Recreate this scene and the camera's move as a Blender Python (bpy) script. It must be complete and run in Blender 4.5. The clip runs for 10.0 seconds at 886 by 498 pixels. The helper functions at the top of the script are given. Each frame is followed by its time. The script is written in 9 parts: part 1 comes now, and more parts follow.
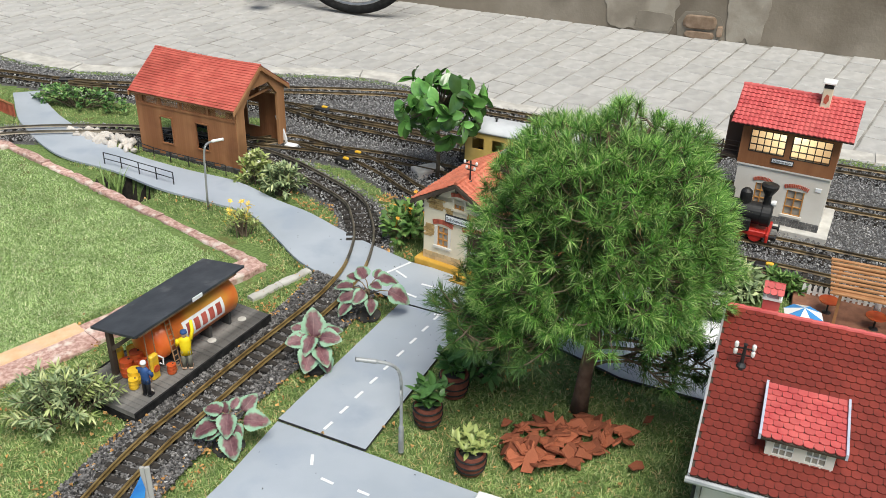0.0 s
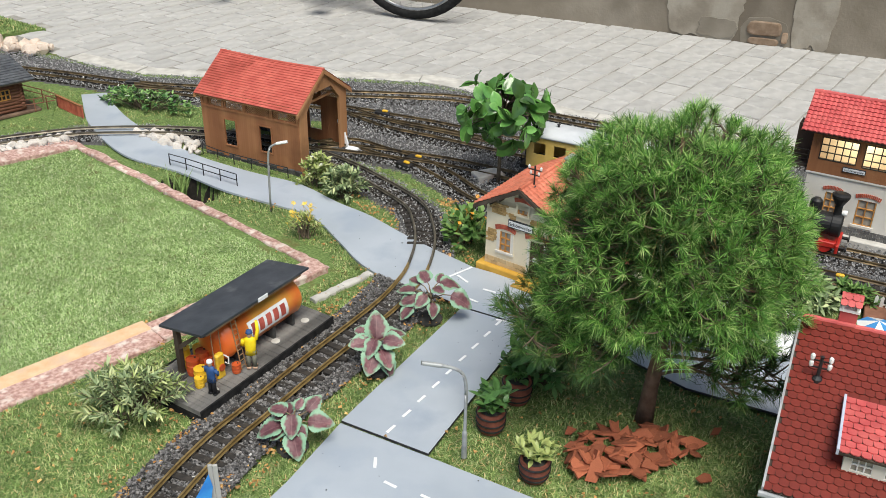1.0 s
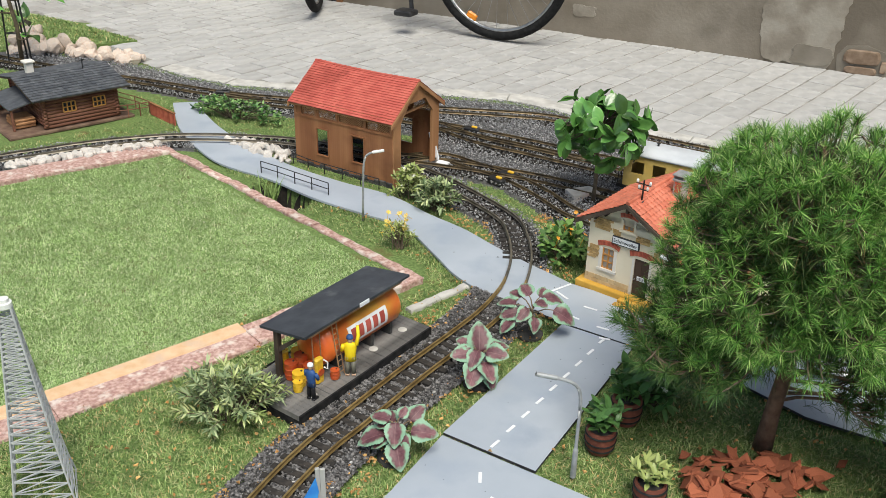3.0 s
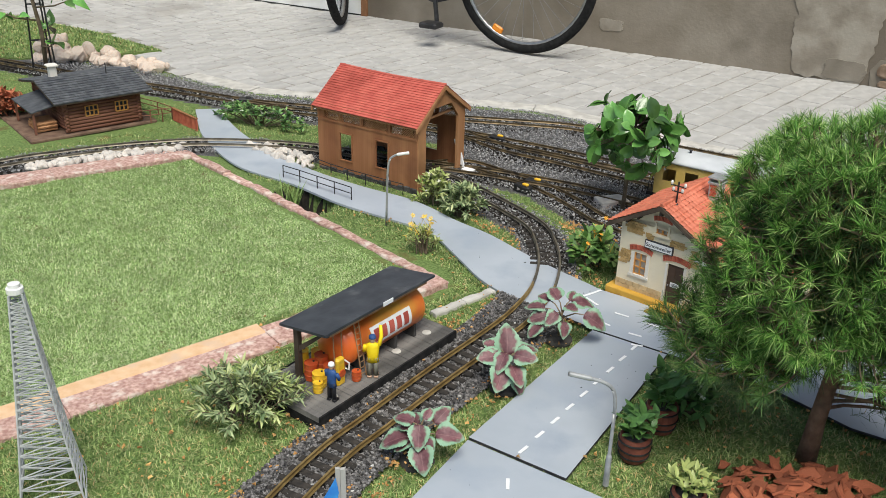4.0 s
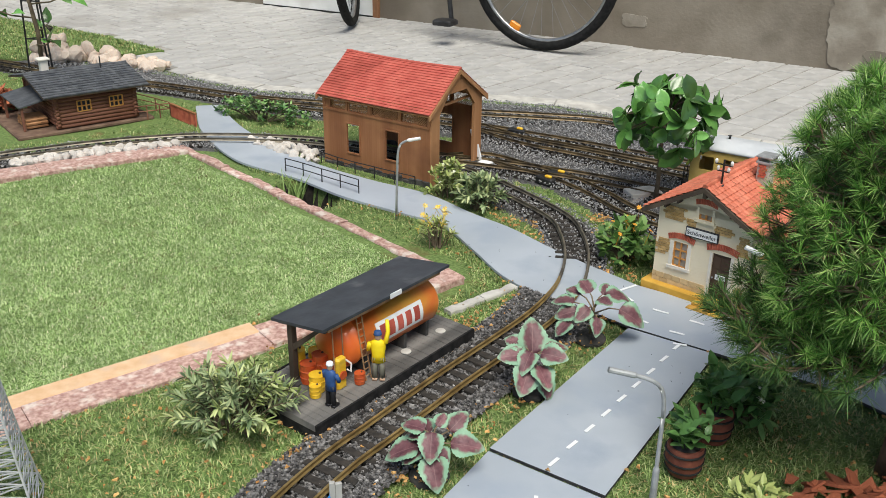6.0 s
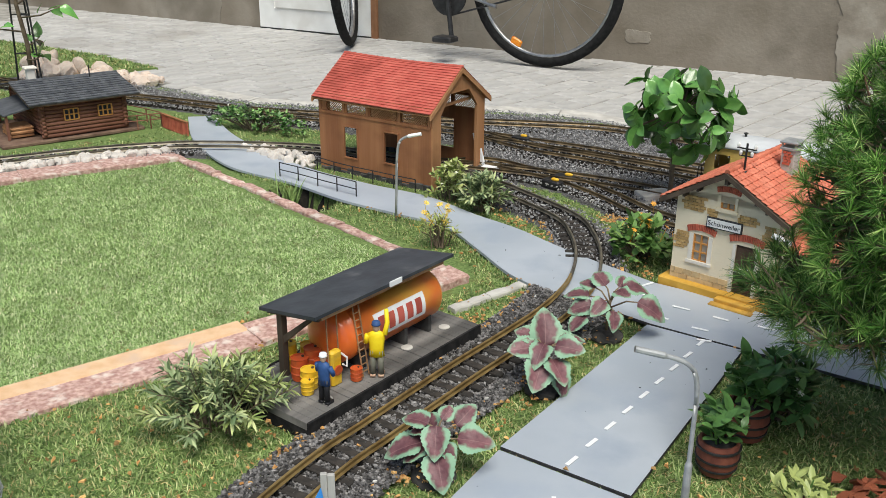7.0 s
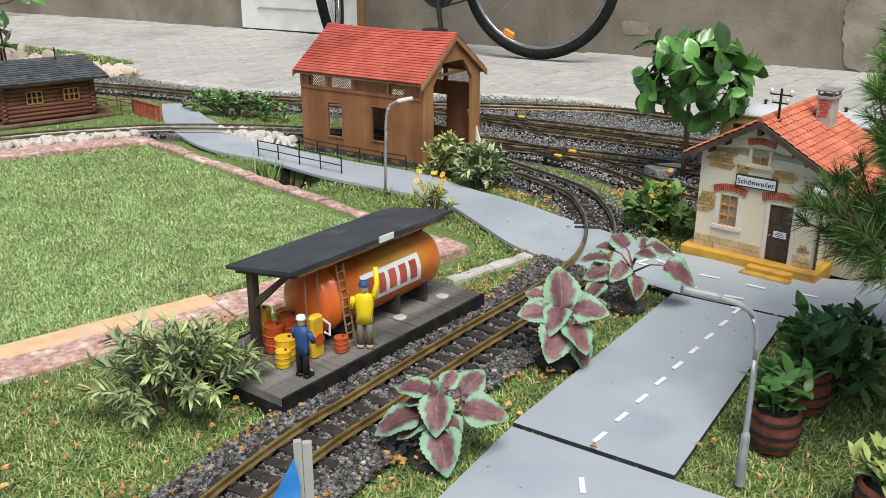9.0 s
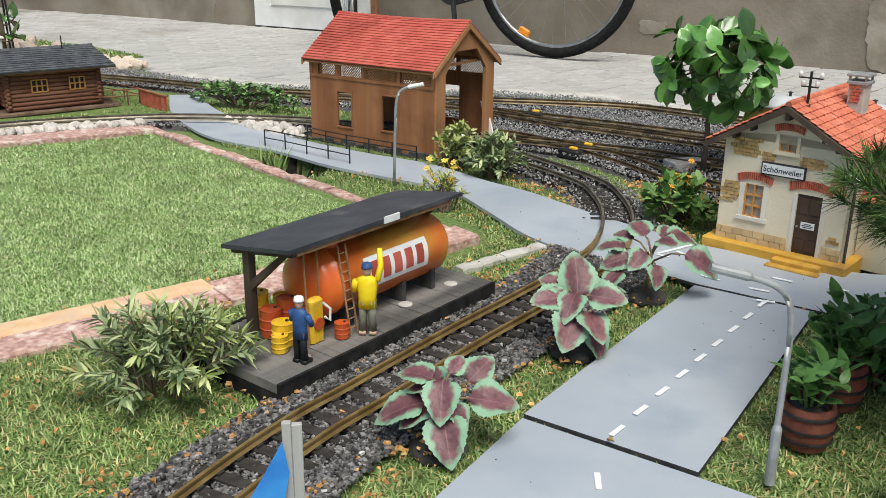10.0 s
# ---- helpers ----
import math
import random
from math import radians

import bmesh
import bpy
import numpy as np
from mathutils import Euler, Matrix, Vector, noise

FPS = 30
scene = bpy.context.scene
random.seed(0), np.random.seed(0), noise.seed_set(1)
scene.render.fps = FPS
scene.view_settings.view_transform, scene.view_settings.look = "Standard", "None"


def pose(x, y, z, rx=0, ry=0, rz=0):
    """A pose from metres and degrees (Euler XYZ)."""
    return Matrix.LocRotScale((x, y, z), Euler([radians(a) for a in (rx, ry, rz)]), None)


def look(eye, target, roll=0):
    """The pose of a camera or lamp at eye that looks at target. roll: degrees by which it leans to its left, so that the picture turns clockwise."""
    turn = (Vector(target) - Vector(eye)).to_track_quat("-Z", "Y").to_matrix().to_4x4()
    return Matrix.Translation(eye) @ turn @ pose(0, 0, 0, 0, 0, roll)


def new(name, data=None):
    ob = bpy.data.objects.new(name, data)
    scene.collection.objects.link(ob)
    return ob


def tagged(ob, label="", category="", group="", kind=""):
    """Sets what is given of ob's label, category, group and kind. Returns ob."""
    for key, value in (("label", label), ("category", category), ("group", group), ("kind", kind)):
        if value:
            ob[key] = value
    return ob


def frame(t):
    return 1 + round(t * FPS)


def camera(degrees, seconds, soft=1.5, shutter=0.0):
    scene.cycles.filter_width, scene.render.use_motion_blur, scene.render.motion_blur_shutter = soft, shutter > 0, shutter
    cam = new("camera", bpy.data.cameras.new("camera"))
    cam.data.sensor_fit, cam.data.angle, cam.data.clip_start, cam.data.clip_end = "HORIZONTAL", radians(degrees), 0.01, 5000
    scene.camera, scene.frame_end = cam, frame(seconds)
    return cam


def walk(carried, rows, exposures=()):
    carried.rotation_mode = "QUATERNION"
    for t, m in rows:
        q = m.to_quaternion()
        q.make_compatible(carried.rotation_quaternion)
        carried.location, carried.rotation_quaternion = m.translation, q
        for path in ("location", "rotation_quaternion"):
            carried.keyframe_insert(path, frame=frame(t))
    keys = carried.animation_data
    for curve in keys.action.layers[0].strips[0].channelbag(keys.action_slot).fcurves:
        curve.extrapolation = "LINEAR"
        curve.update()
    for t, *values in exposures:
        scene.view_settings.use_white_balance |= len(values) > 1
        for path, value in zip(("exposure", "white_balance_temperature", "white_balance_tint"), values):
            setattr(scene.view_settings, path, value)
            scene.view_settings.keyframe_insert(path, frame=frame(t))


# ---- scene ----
cam = camera(51.8, 10.0, soft=0.6)
PATH = [
    (0, (0.024, 0.044, 1.08), (0.001, 1.794, 0.112), 1.7),
    (0.5, (0.009, 0.046, 1.077), (-0.086, 1.795, 0.112), 1.0),
    (1, (-0.008, 0.048, 1.073), (-0.137, 1.799, 0.114), 1.0),
    (1.5, (-0.028, 0.047, 1.068), (-0.182, 1.798, 0.114), 1.3),
    (2, (-0.055, 0.049, 1.06), (-0.238, 1.802, 0.115), 1.5),
    (2.5, (-0.083, 0.056, 1.041), (-0.302, 1.814, 0.113), 1.2),
    (3, (-0.11, 0.066, 1.007), (-0.362, 1.834, 0.107), 1.4),
    (4.5, (-0.136, 0.133, 0.896), (-0.443, 1.922, 0.057), 1.5),
    (5, (-0.148, 0.184, 0.856), (-0.456, 1.975, 0.021), 1.5),
    (5.5, (-0.149, 0.225, 0.814), (-0.477, 2.021, -0.003), 1.0),
    (6.8, (-0.165, 0.317, 0.707), (-0.511, 2.132, -0.057), 0.6),
    (7, (-0.171, 0.333, 0.666), (-0.516, 2.164, -0.059), 0.4),
    (7.5, (-0.183, 0.369, 0.616), (-0.529, 2.208, -0.089), 0.0),
    (8, (-0.188, 0.412, 0.569), (-0.533, 2.257, -0.122), -0.2),
    (8.5, (-0.198, 0.441, 0.536), (-0.528, 2.294, -0.141), -0.1),
    (9, (-0.209, 0.47, 0.51), (-0.533, 2.325, -0.164), 0.1),
    (9.5, (-0.208, 0.503, 0.48), (-0.547, 2.359, -0.183), 0.1),
    (10, (-0.213, 0.521, 0.459), (-0.565, 2.377, -0.198), 0.6),
]
walk(cam, [(t, look(eye, target, roll)) for t, eye, target, roll in PATH], [(0, 0.0, 6600, 5), (2.0, 0.0, 6600, 5), (3.0, -0.05, 6600, 5), (4.5, -0.1, 6600, 5), (10, -0.08, 6600, 5)])

# ---- light ----
world = bpy.data.worlds.new("world")
scene.world = world
world.use_nodes = True
wn = world.node_tree
sky = wn.nodes.new("ShaderNodeTexSky")
sky.sky_type, sky.sun_disc = "NISHITA", False
sky.sun_elevation, sky.sun_rotation = radians(63), radians(159)
sky.air_density, sky.dust_density, sky.ozone_density = 1.0, 2.5, 1.0
wn.links.new(sky.outputs[0], wn.nodes["Background"].inputs[0])
wn.nodes["Background"].inputs[1].default_value = 0.125
sun = new("sun", bpy.data.lights.new("sun", "SUN"))
sun.data.energy, sun.data.angle, sun.data.color = 3.75, radians(34), (1.0, 0.96, 0.9)
sun.matrix_world = look((0.9, -0.6, 5.0), (0, 1.8, 0))


# ---- material tools ----
def mat(name, c1, c2, scale=60.0, rough=0.7, bump=0.2, metal=0.0, detail=5.0, fine=None, spread=0.0, stain=None, stain_scale=6.0, stain_lo=0.52, stain_hi=0.68, spec=0.4, coat=0.0):
    """Two tones mixed by noise, an optional third tone in larger stains, fine bump, optional variation per object or island."""
    m = bpy.data.materials.new(name)
    m.use_nodes = True
    t = m.node_tree
    b = t.nodes["Principled BSDF"]
    co = t.nodes.new("ShaderNodeTexCoord")
    n1 = t.nodes.new("ShaderNodeTexNoise")
    n1.inputs["Scale"].default_value, n1.inputs["Detail"].default_value = scale, detail
    t.links.new(co.outputs["Object"], n1.inputs["Vector"])
    ramp = t.nodes.new("ShaderNodeValToRGB")
    ramp.color_ramp.elements[0].position, ramp.color_ramp.elements[1].position = 0.36, 0.66
    ramp.color_ramp.elements[0].color, ramp.color_ramp.elements[1].color = (*c1, 1), (*c2, 1)
    t.links.new(n1.outputs["Fac"], ramp.inputs[0])
    out = ramp.outputs[0]
    if stain:
        n2 = t.nodes.new("ShaderNodeTexNoise")
        n2.inputs["Scale"].default_value, n2.inputs["Detail"].default_value = stain_scale, 6.0
        t.links.new(co.outputs["Object"], n2.inputs["Vector"])
        r2 = t.nodes.new("ShaderNodeValToRGB")
        r2.color_ramp.elements[0].position, r2.color_ramp.elements[1].position = stain_lo, stain_hi
        t.links.new(n2.outputs["Fac"], r2.inputs[0])
        mx = t.nodes.new("ShaderNodeMixRGB")
        t.links.new(r2.outputs[0], mx.inputs[0])
        t.links.new(out, mx.inputs[1])
        mx.inputs[2].default_value = (*stain, 1)
        out = mx.outputs[0]
    if spread:
        inf = t.nodes.new("ShaderNodeObjectInfo")
        geo = t.nodes.new("ShaderNodeNewGeometry")
        ad = t.nodes.new("ShaderNodeMath")
        ad.operation = "ADD"
        t.links.new(inf.outputs["Random"], ad.inputs[0])
        t.links.new(geo.outputs["Random Per Island"], ad.inputs[1])
        fr = t.nodes.new("ShaderNodeMath")
        fr.operation = "FRACT"
        t.links.new(ad.outputs[0], fr.inputs[0])
        mr = t.nodes.new("ShaderNodeMapRange")
        mr.inputs["To Min"].default_value, mr.inputs["To Max"].default_value = 1 - spread, 1 + spread
        t.links.new(fr.outputs[0], mr.inputs[0])
        hs = t.nodes.new("ShaderNodeHueSaturation")
        t.links.new(mr.outputs[0], hs.inputs["Value"])
        t.links.new(out, hs.inputs["Color"])
        out = hs.outputs[0]
    t.links.new(out, b.inputs["Base Color"])
    b.inputs["Roughness"].default_value, b.inputs["Metallic"].default_value = rough, metal
    b.inputs["Specular IOR Level"].default_value = spec
    b.inputs["Coat Weight"].default_value = coat
    if bump:
        n3 = t.nodes.new("ShaderNodeTexNoise")
        n3.inputs["Scale"].default_value, n3.inputs["Detail"].default_value = fine or scale * 3, 4.0
        t.links.new(co.outputs["Object"], n3.inputs["Vector"])
        bp = t.nodes.new("ShaderNodeBump")
        bp.inputs["Strength"].default_value, bp.inputs["Distance"].default_value = bump, 0.002
        t.links.new(n3.outputs["Fac"], bp.inputs["Height"])
        t.links.new(bp.outputs[0], b.inputs["Normal"])
    return m


# ---- mesh tools ----
def finish(name, bm, material, smooth=False):
    me = bpy.data.meshes.new(name)
    bm.normal_update()
    bm.to_mesh(me)
    bm.free()
    for one in material if isinstance(material, (list, tuple)) else [material]:
        me.materials.append(one)
    if smooth:
        me.polygons.foreach_set("use_smooth", [True] * len(me.polygons))
    return me


def part(name, bm, material, parent, label="", smooth=False):
    ob = new(name, finish(name, bm, material, smooth))
    ob.parent = parent
    return tagged(ob, label)


def thing(name, label, category, x=0.0, y=0.0, z=0.0, rz=0.0, group="", kind=""):
    ob = new(name)
    ob.empty_display_size = 0.02
    ob.matrix_world = pose(x, y, z, 0, 0, rz)
    return tagged(ob, label, category, group, kind)


def solo(name, bm, material, label, category, group="", kind="", smooth=False, m=None):
    ob = new(name, finish(name, bm, material, smooth))
    if m is not None:
        ob.matrix_world = m
    return tagged(ob, label, category, group, kind)


def hull(bm, rings, cap=True, close=True, mi=0):
    """Joins rings of points, each of the same length, into a skin."""
    vs = [[bm.verts.new(p) for p in r] for r in rings]
    n = len(vs[0])
    for a, b in zip(vs, vs[1:]):
        for i in range(n if close else n - 1):
            j = (i + 1) % n
            f = bm.faces.new((a[i], a[j], b[j], b[i]))
            f.material_index = mi
    if cap and n > 2:
        bm.faces.new(vs[0][::-1]).material_index = mi
        bm.faces.new(vs[-1]).material_index = mi
    return vs


def box(bm, x0, x1, y0, y1, z0, z1, ch=0.0, mi=0):
    """A box, its upright and top edges cut by ch."""
    if ch <= 0:
        hull(bm, [[(x0, y0, z), (x1, y0, z), (x1, y1, z), (x0, y1, z)] for z in (z0, z1)], mi=mi)
        return

    def ring(i, z):
        a, b, c, d = x0 + i, x1 - i, y0 + i, y1 - i
        k = ch
        return [(a + k, c, z), (b - k, c, z), (b, c + k, z), (b, d - k, z), (b - k, d, z), (a + k, d, z), (a, d - k, z), (a, c + k, z)]

    hull(bm, [ring(ch * 0.5, z0), ring(0, z0 + ch * 0.5), ring(0, z1 - ch), ring(ch, z1)], mi=mi)


def prism(bm, pts, d, mi=0):
    """Extrudes the polygon pts (3D) along the vector d."""
    d = Vector(d)
    hull(bm, [[Vector(p) for p in pts], [Vector(p) + d for p in pts]], mi=mi)


def tube(bm, pts, r, n=8, cap=True, mi=0):
    """A round bar along points; r: one radius or one for each point."""
    pts = [Vector(p) for p in pts]
    rs = r if isinstance(r, (list, tuple)) else [r] * len(pts)
    rings, ref = [], None
    for i, p in enumerate(pts):
        d = (pts[min(i + 1, len(pts) - 1)] - pts[max(i - 1, 0)]).normalized()
        if ref is None:
            ref = d.orthogonal().normalized()
        u = (ref - d * ref.dot(d)).normalized()
        ref = u
        v = d.cross(u)
        rings.append([p + rs[i] * (math.cos(6.2832 * k / n) * u + math.sin(6.2832 * k / n) * v) for k in range(n)])
    hull(bm, rings, cap, mi=mi)


def lathe(bm, prof, n=16, x=0.0, y=0.0, mi=0):
    """Turns a profile of (radius, z) about the upright through x, y."""
    hull(bm, [[(x + r * math.cos(6.2832 * k / n), y + r * math.sin(6.2832 * k / n), z) for k in range(n)] for r, z in prof], mi=mi)


def np_mesh(name, verts, faces, material, smooth=False):
    """A mesh from arrays: verts (n, 3), faces (m, 3 or 4)."""
    me = bpy.data.meshes.new(name)
    verts, faces = np.asarray(verts, dtype=np.float32), np.asarray(faces, dtype=np.int32)
    k = faces.shape[1]
    me.vertices.add(len(verts))
    me.vertices.foreach_set("co", verts.ravel())
    me.loops.add(faces.size)
    me.loops.foreach_set("vertex_index", faces.ravel())
    me.polygons.add(len(faces))
    me.polygons.foreach_set("loop_start", np.arange(0, faces.size, k, dtype=np.int32))
    me.polygons.foreach_set("use_smooth", np.full(len(faces), smooth))
    me.update(calc_edges=True)
    me.validate()
    me.materials.append(material)
    return me


def smooth_line(pts, step=0.01, closed=False):
    """A Catmull-Rom line through points of the plan, about one point each step metres."""
    p = [np.array(q, dtype=float) for q in pts]
    out = []
    for i in range(len(p) - 1):
        a, b, c, d = p[max(i - 1, 0)], p[i], p[i + 1], p[min(i + 2, len(p) - 1)]
        n = max(2, int(np.linalg.norm(c - b) / step))
        for k in range(n):
            t = k / n
            out.append(0.5 * (2 * b + (c - a) * t + (2 * a - 5 * b + 4 * c - d) * t * t + (3 * b - a - 3 * c + d) * t**3))
    out.append(p[-1])
    return np.array(out)


def inside(poly, x, y):
    """Which of the points x, y lie in the polygon."""
    poly = np.asarray(poly)
    res = np.zeros(len(x), dtype=bool)
    j = len(poly) - 1
    for i in range(len(poly)):
        (xi, yi), (xj, yj) = poly[i], poly[j]
        hitx = (xj - xi) * (y - yi) / (yj - yi + 1e-12) + xi
        res ^= ((yi > y) != (yj > y)) & (x < hitx)
        j = i
    return res


def near_line(line, x, y):
    """Distance of the points x, y from a line of the plan."""
    best = np.full(len(x), 9.0)
    for a, b in zip(line[:-1], line[1:]):
        d = b - a
        t = np.clip(((x - a[0]) * d[0] + (y - a[1]) * d[1]) / (d @ d + 1e-12), 0, 1)
        best = np.minimum(best, np.hypot(x - a[0] - t * d[0], y - a[1] - t * d[1]))
    return best

# ---- materials of the setting ----
M_SOIL = mat("turf_base", (0.09, 0.145, 0.038), (0.19, 0.27, 0.085), 160, 0.95, 0.9, stain=(0.13, 0.10, 0.035), stain_scale=22, stain_lo=0.58, stain_hi=0.75)
M_ROAD = mat("painted_road_sheet", (0.345, 0.385, 0.44), (0.415, 0.455, 0.51), 5, 0.42, 0.06, fine=400, stain=(0.325, 0.37, 0.44), stain_scale=9, spec=0.5)
M_SHEET_EDGE = mat("dark_sheet_edge", (0.03, 0.03, 0.035), (0.06, 0.06, 0.06), 80, 0.8)
M_WHITE = mat("white_road_paint", (0.72, 0.74, 0.76), (0.84, 0.85, 0.86), 70, 0.6, 0.1)
M_PAVER = mat("grey_concrete_paver", (0.37, 0.36, 0.35), (0.47, 0.46, 0.445), 16, 0.92, 0.45, fine=320, spread=0.07, stain=(0.33, 0.315, 0.295), stain_scale=2.2)
M_JOINT = mat("sandy_joint_filling", (0.20, 0.19, 0.17), (0.36, 0.345, 0.315), 14, 0.95, 0.5)
M_WALL = mat("weathered_grey_render", (0.19, 0.16, 0.122), (0.31, 0.275, 0.225), 3.2, 0.92, 0.9, fine=70, stain=(0.155, 0.13, 0.10), stain_scale=1.7, stain_lo=0.47, stain_hi=0.62, detail=10.0)
M_BORDER = mat("pink_brick_border", (0.36, 0.20, 0.17), (0.62, 0.43, 0.37), 120, 0.92, 0.9, fine=260, spread=0.12, stain=(0.68, 0.58, 0.52), stain_scale=38, stain_lo=0.54, stain_hi=0.66)
M_ORANGE = mat("orange_edging_strip", (0.66, 0.42, 0.24), (0.76, 0.53, 0.34), 40, 0.85, 0.4, stain=(0.64, 0.46, 0.33), stain_scale=16)
M_KERB = mat("pale_concrete_kerb", (0.42, 0.40, 0.37), (0.58, 0.56, 0.52), 25, 0.9, 0.5)
M_BALLAST_BED = mat("dark_gravel_bed", (0.04, 0.039, 0.04), (0.17, 0.165, 0.165), 260, 0.95, 1.0, fine=420)
M_RAIL = mat("tarnished_brass_rail", (0.27, 0.18, 0.07), (0.48, 0.34, 0.14), 35, 0.48, 0.15, metal=0.7)
M_RAIL_DARK = mat("oxidised_brass_rail", (0.07, 0.055, 0.038), (0.22, 0.16, 0.085), 35, 0.5, 0.15, metal=0.6)
M_RAIL_GREY = mat("dull_grey_brass_rail", (0.13, 0.115, 0.09), (0.25, 0.22, 0.17), 35, 0.5, 0.15, metal=0.6)
M_SLEEPER = mat("dark_plastic_sleeper", (0.02, 0.018, 0.016), (0.05, 0.042, 0.036), 60, 0.8, 0.3)

# ---- plan ----
PAVE_Z = -0.012


def wall_y(x):
    return 4.375 - 0.345 * x


LAWN = [(-1.085, 1.262), (-0.530, 1.925), (-1.345, 2.548), (-2.6, 1.25), (-2.2, 0.3)]
NEAR_TRACK = smooth_line([(-0.60, 0.72), (-0.573, 0.93), (-0.524, 1.13), (-0.484, 1.25), (-0.446, 1.33), (-0.408, 1.412), (-0.361, 1.51), (-0.297, 1.635), (-0.247, 1.74), (-0.214, 1.84), (-0.201, 1.92), (-0.199, 2.03), (-0.217, 2.14), (-0.254, 2.24),
                          (-0.364, 2.365), (-0.48, 2.475), (-0.62, 2.565), (-0.80, 2.64), (-0.975, 2.676), (-1.165, 2.668), (-1.32, 2.640), (-1.413, 2.604), (-1.555, 2.525), (-1.68, 2.427), (-1.79, 2.325), (-2.05, 2.0), (-2.3, 1.6)], 0.012)
YARD = [
    smooth_line([(-2.6, 3.42), (-2.0, 3.25), (-1.67, 3.18), (-1.36, 3.105), (-1.1, 3.085), (-0.8, 3.085), (-0.55, 3.095), (-0.32, 3.10), (-0.16, 3.085), (0.06, 2.985), (0.3, 2.885), (0.8, 2.70), (1.6, 2.4)], 0.02),
    smooth_line([(-1.36, 3.085), (-1.1, 3.03), (-0.8, 3.0), (-0.53, 2.93), (-0.40, 2.885), (-0.22, 2.82), (0.1, 2.69), (0.5, 2.53), (1.06, 2.31), (1.5, 2.14)], 0.02),
    smooth_line([(-0.54, 2.93), (-0.395, 2.82), (-0.22, 2.745), (-0.12, 2.70), (0.1, 2.60), (0.5, 2.43), (0.75, 2.33)], 0.02),
    smooth_line([(-0.80, 2.64), (-0.62, 2.62), (-0.485, 2.60), (-0.373, 2.58), (-0.21, 2.54), (-0.1, 2.50), (0.1, 2.41), (0.5, 2.22), (0.85, 2.072), (1.3, 1.88)], 0.02),
    smooth_line([(-0.62, 2.60), (-0.495, 2.65), (-0.379, 2.59), (-0.275, 2.53), (-0.175, 2.43), (-0.07, 2.30), (0.1, 2.2), (0.5, 2.05), (0.8, 1.94), (1.3, 1.72)], 0.02),
]
ROAD_L = smooth_line([(-1.50, 2.99), (-1.47, 2.93), (-1.352, 2.716), (-1.153, 2.493), (-0.944, 2.385), (-0.785, 2.282), (-0.631, 2.210), (-0.510, 2.150), (-0.420, 2.030), (-0.335, 1.908), (-0.240, 1.833), (-0.155, 1.79)], 0.02)
ROAD_R = smooth_line([(-1.42, 3.02), (-1.383, 2.954), (-1.219, 2.751), (-0.961, 2.531), (-0.760, 2.418), (-0.588, 2.345), (-0.455, 2.238), (-0.356, 2.168), (-0.250, 2.068), (-0.15, 1.985)], 0.02)
SHEET_B = [(-0.090, 1.744), (0.056, 1.680), (-0.117, 1.265), (-0.283, 1.338)]
SHEET_C = [(-0.284, 1.333), (-0.118, 1.260), (0.30, 1.07), (0.25, 0.72), (-0.50, 0.85), (-0.344, 1.178)]
SHEET_A = [(-0.155, 1.79), (-0.086, 1.747), (0.058, 1.683), (0.24, 1.600), (0.36, 1.50), (0.56, 1.42), (0.80, 1.52), (0.68, 1.78), (0.40, 1.83), (0.103, 1.845), (-0.075, 1.925), (-0.15, 1.985)]
POND = (-0.888, 2.298)
PAVE_EDGE = [(-3.4, 4.45), (-2.45, 4.06), (-2.005, 3.812), (-2.143, 3.69), (-1.86, 3.50), (-1.75, 3.43), (-1.38, 3.275), (-0.98, 3.265), (-0.64, 3.32), (-0.34, 3.32), (-0.21, 3.27), (0.06, 3.085), (0.31, 2.965), (0.75, 2.86), (1.75, 2.5), (4.5, 1.6), (4.5, 2.9), (-7, 6.85), (-7, 5.4)]


def ballast_at(x, y):
    """Whether the plan is gravel there."""
    near = near_line(NEAR_TRACK, x, y)
    d = near < 0.068 + 0.008 * np.sin(23 * x + 31 * y)
    yard = [(-0.53, 2.58), (-0.30, 2.47), (-0.10, 2.24), (0.05, 2.12), (0.55, 1.96), (0.86, 1.82), (1.6, 1.5), (1.7, 2.45), (0.75, 2.83), (0.30, 2.955), (0.06, 3.06), (-0.20, 3.23), (-0.34, 3.28), (-0.64, 3.28), (-1.0, 3.235), (-1.38, 3.235), (-1.75, 3.40), (-2.6, 3.6), (-2.6, 3.36), (-1.67, 3.12), (-1.36, 3.03), (-1.0, 2.93), (-0.62, 2.86), (-0.56, 2.7)]
    return d | inside(yard, x, y)


# ---- ground: one sheet to the horizon ----
def pond_at(x, y):
    """Below 1 inside the stream's pit."""
    u = 0.85 * (x - POND[0]) - 0.53 * (y - POND[1])
    v = 0.53 * (x - POND[0]) + 0.85 * (y - POND[1])
    return (np.abs(u / 0.092) ** 3 + np.abs(v / 0.046) ** 3) ** (1 / 3)


def ground_z(x, y):
    z = -0.012 + 0.003 * np.sin(9 * x + 4) * np.sin(11 * y)
    return z - 0.09 * np.clip(4 * (1.15 - pond_at(x, y)), 0, 1)


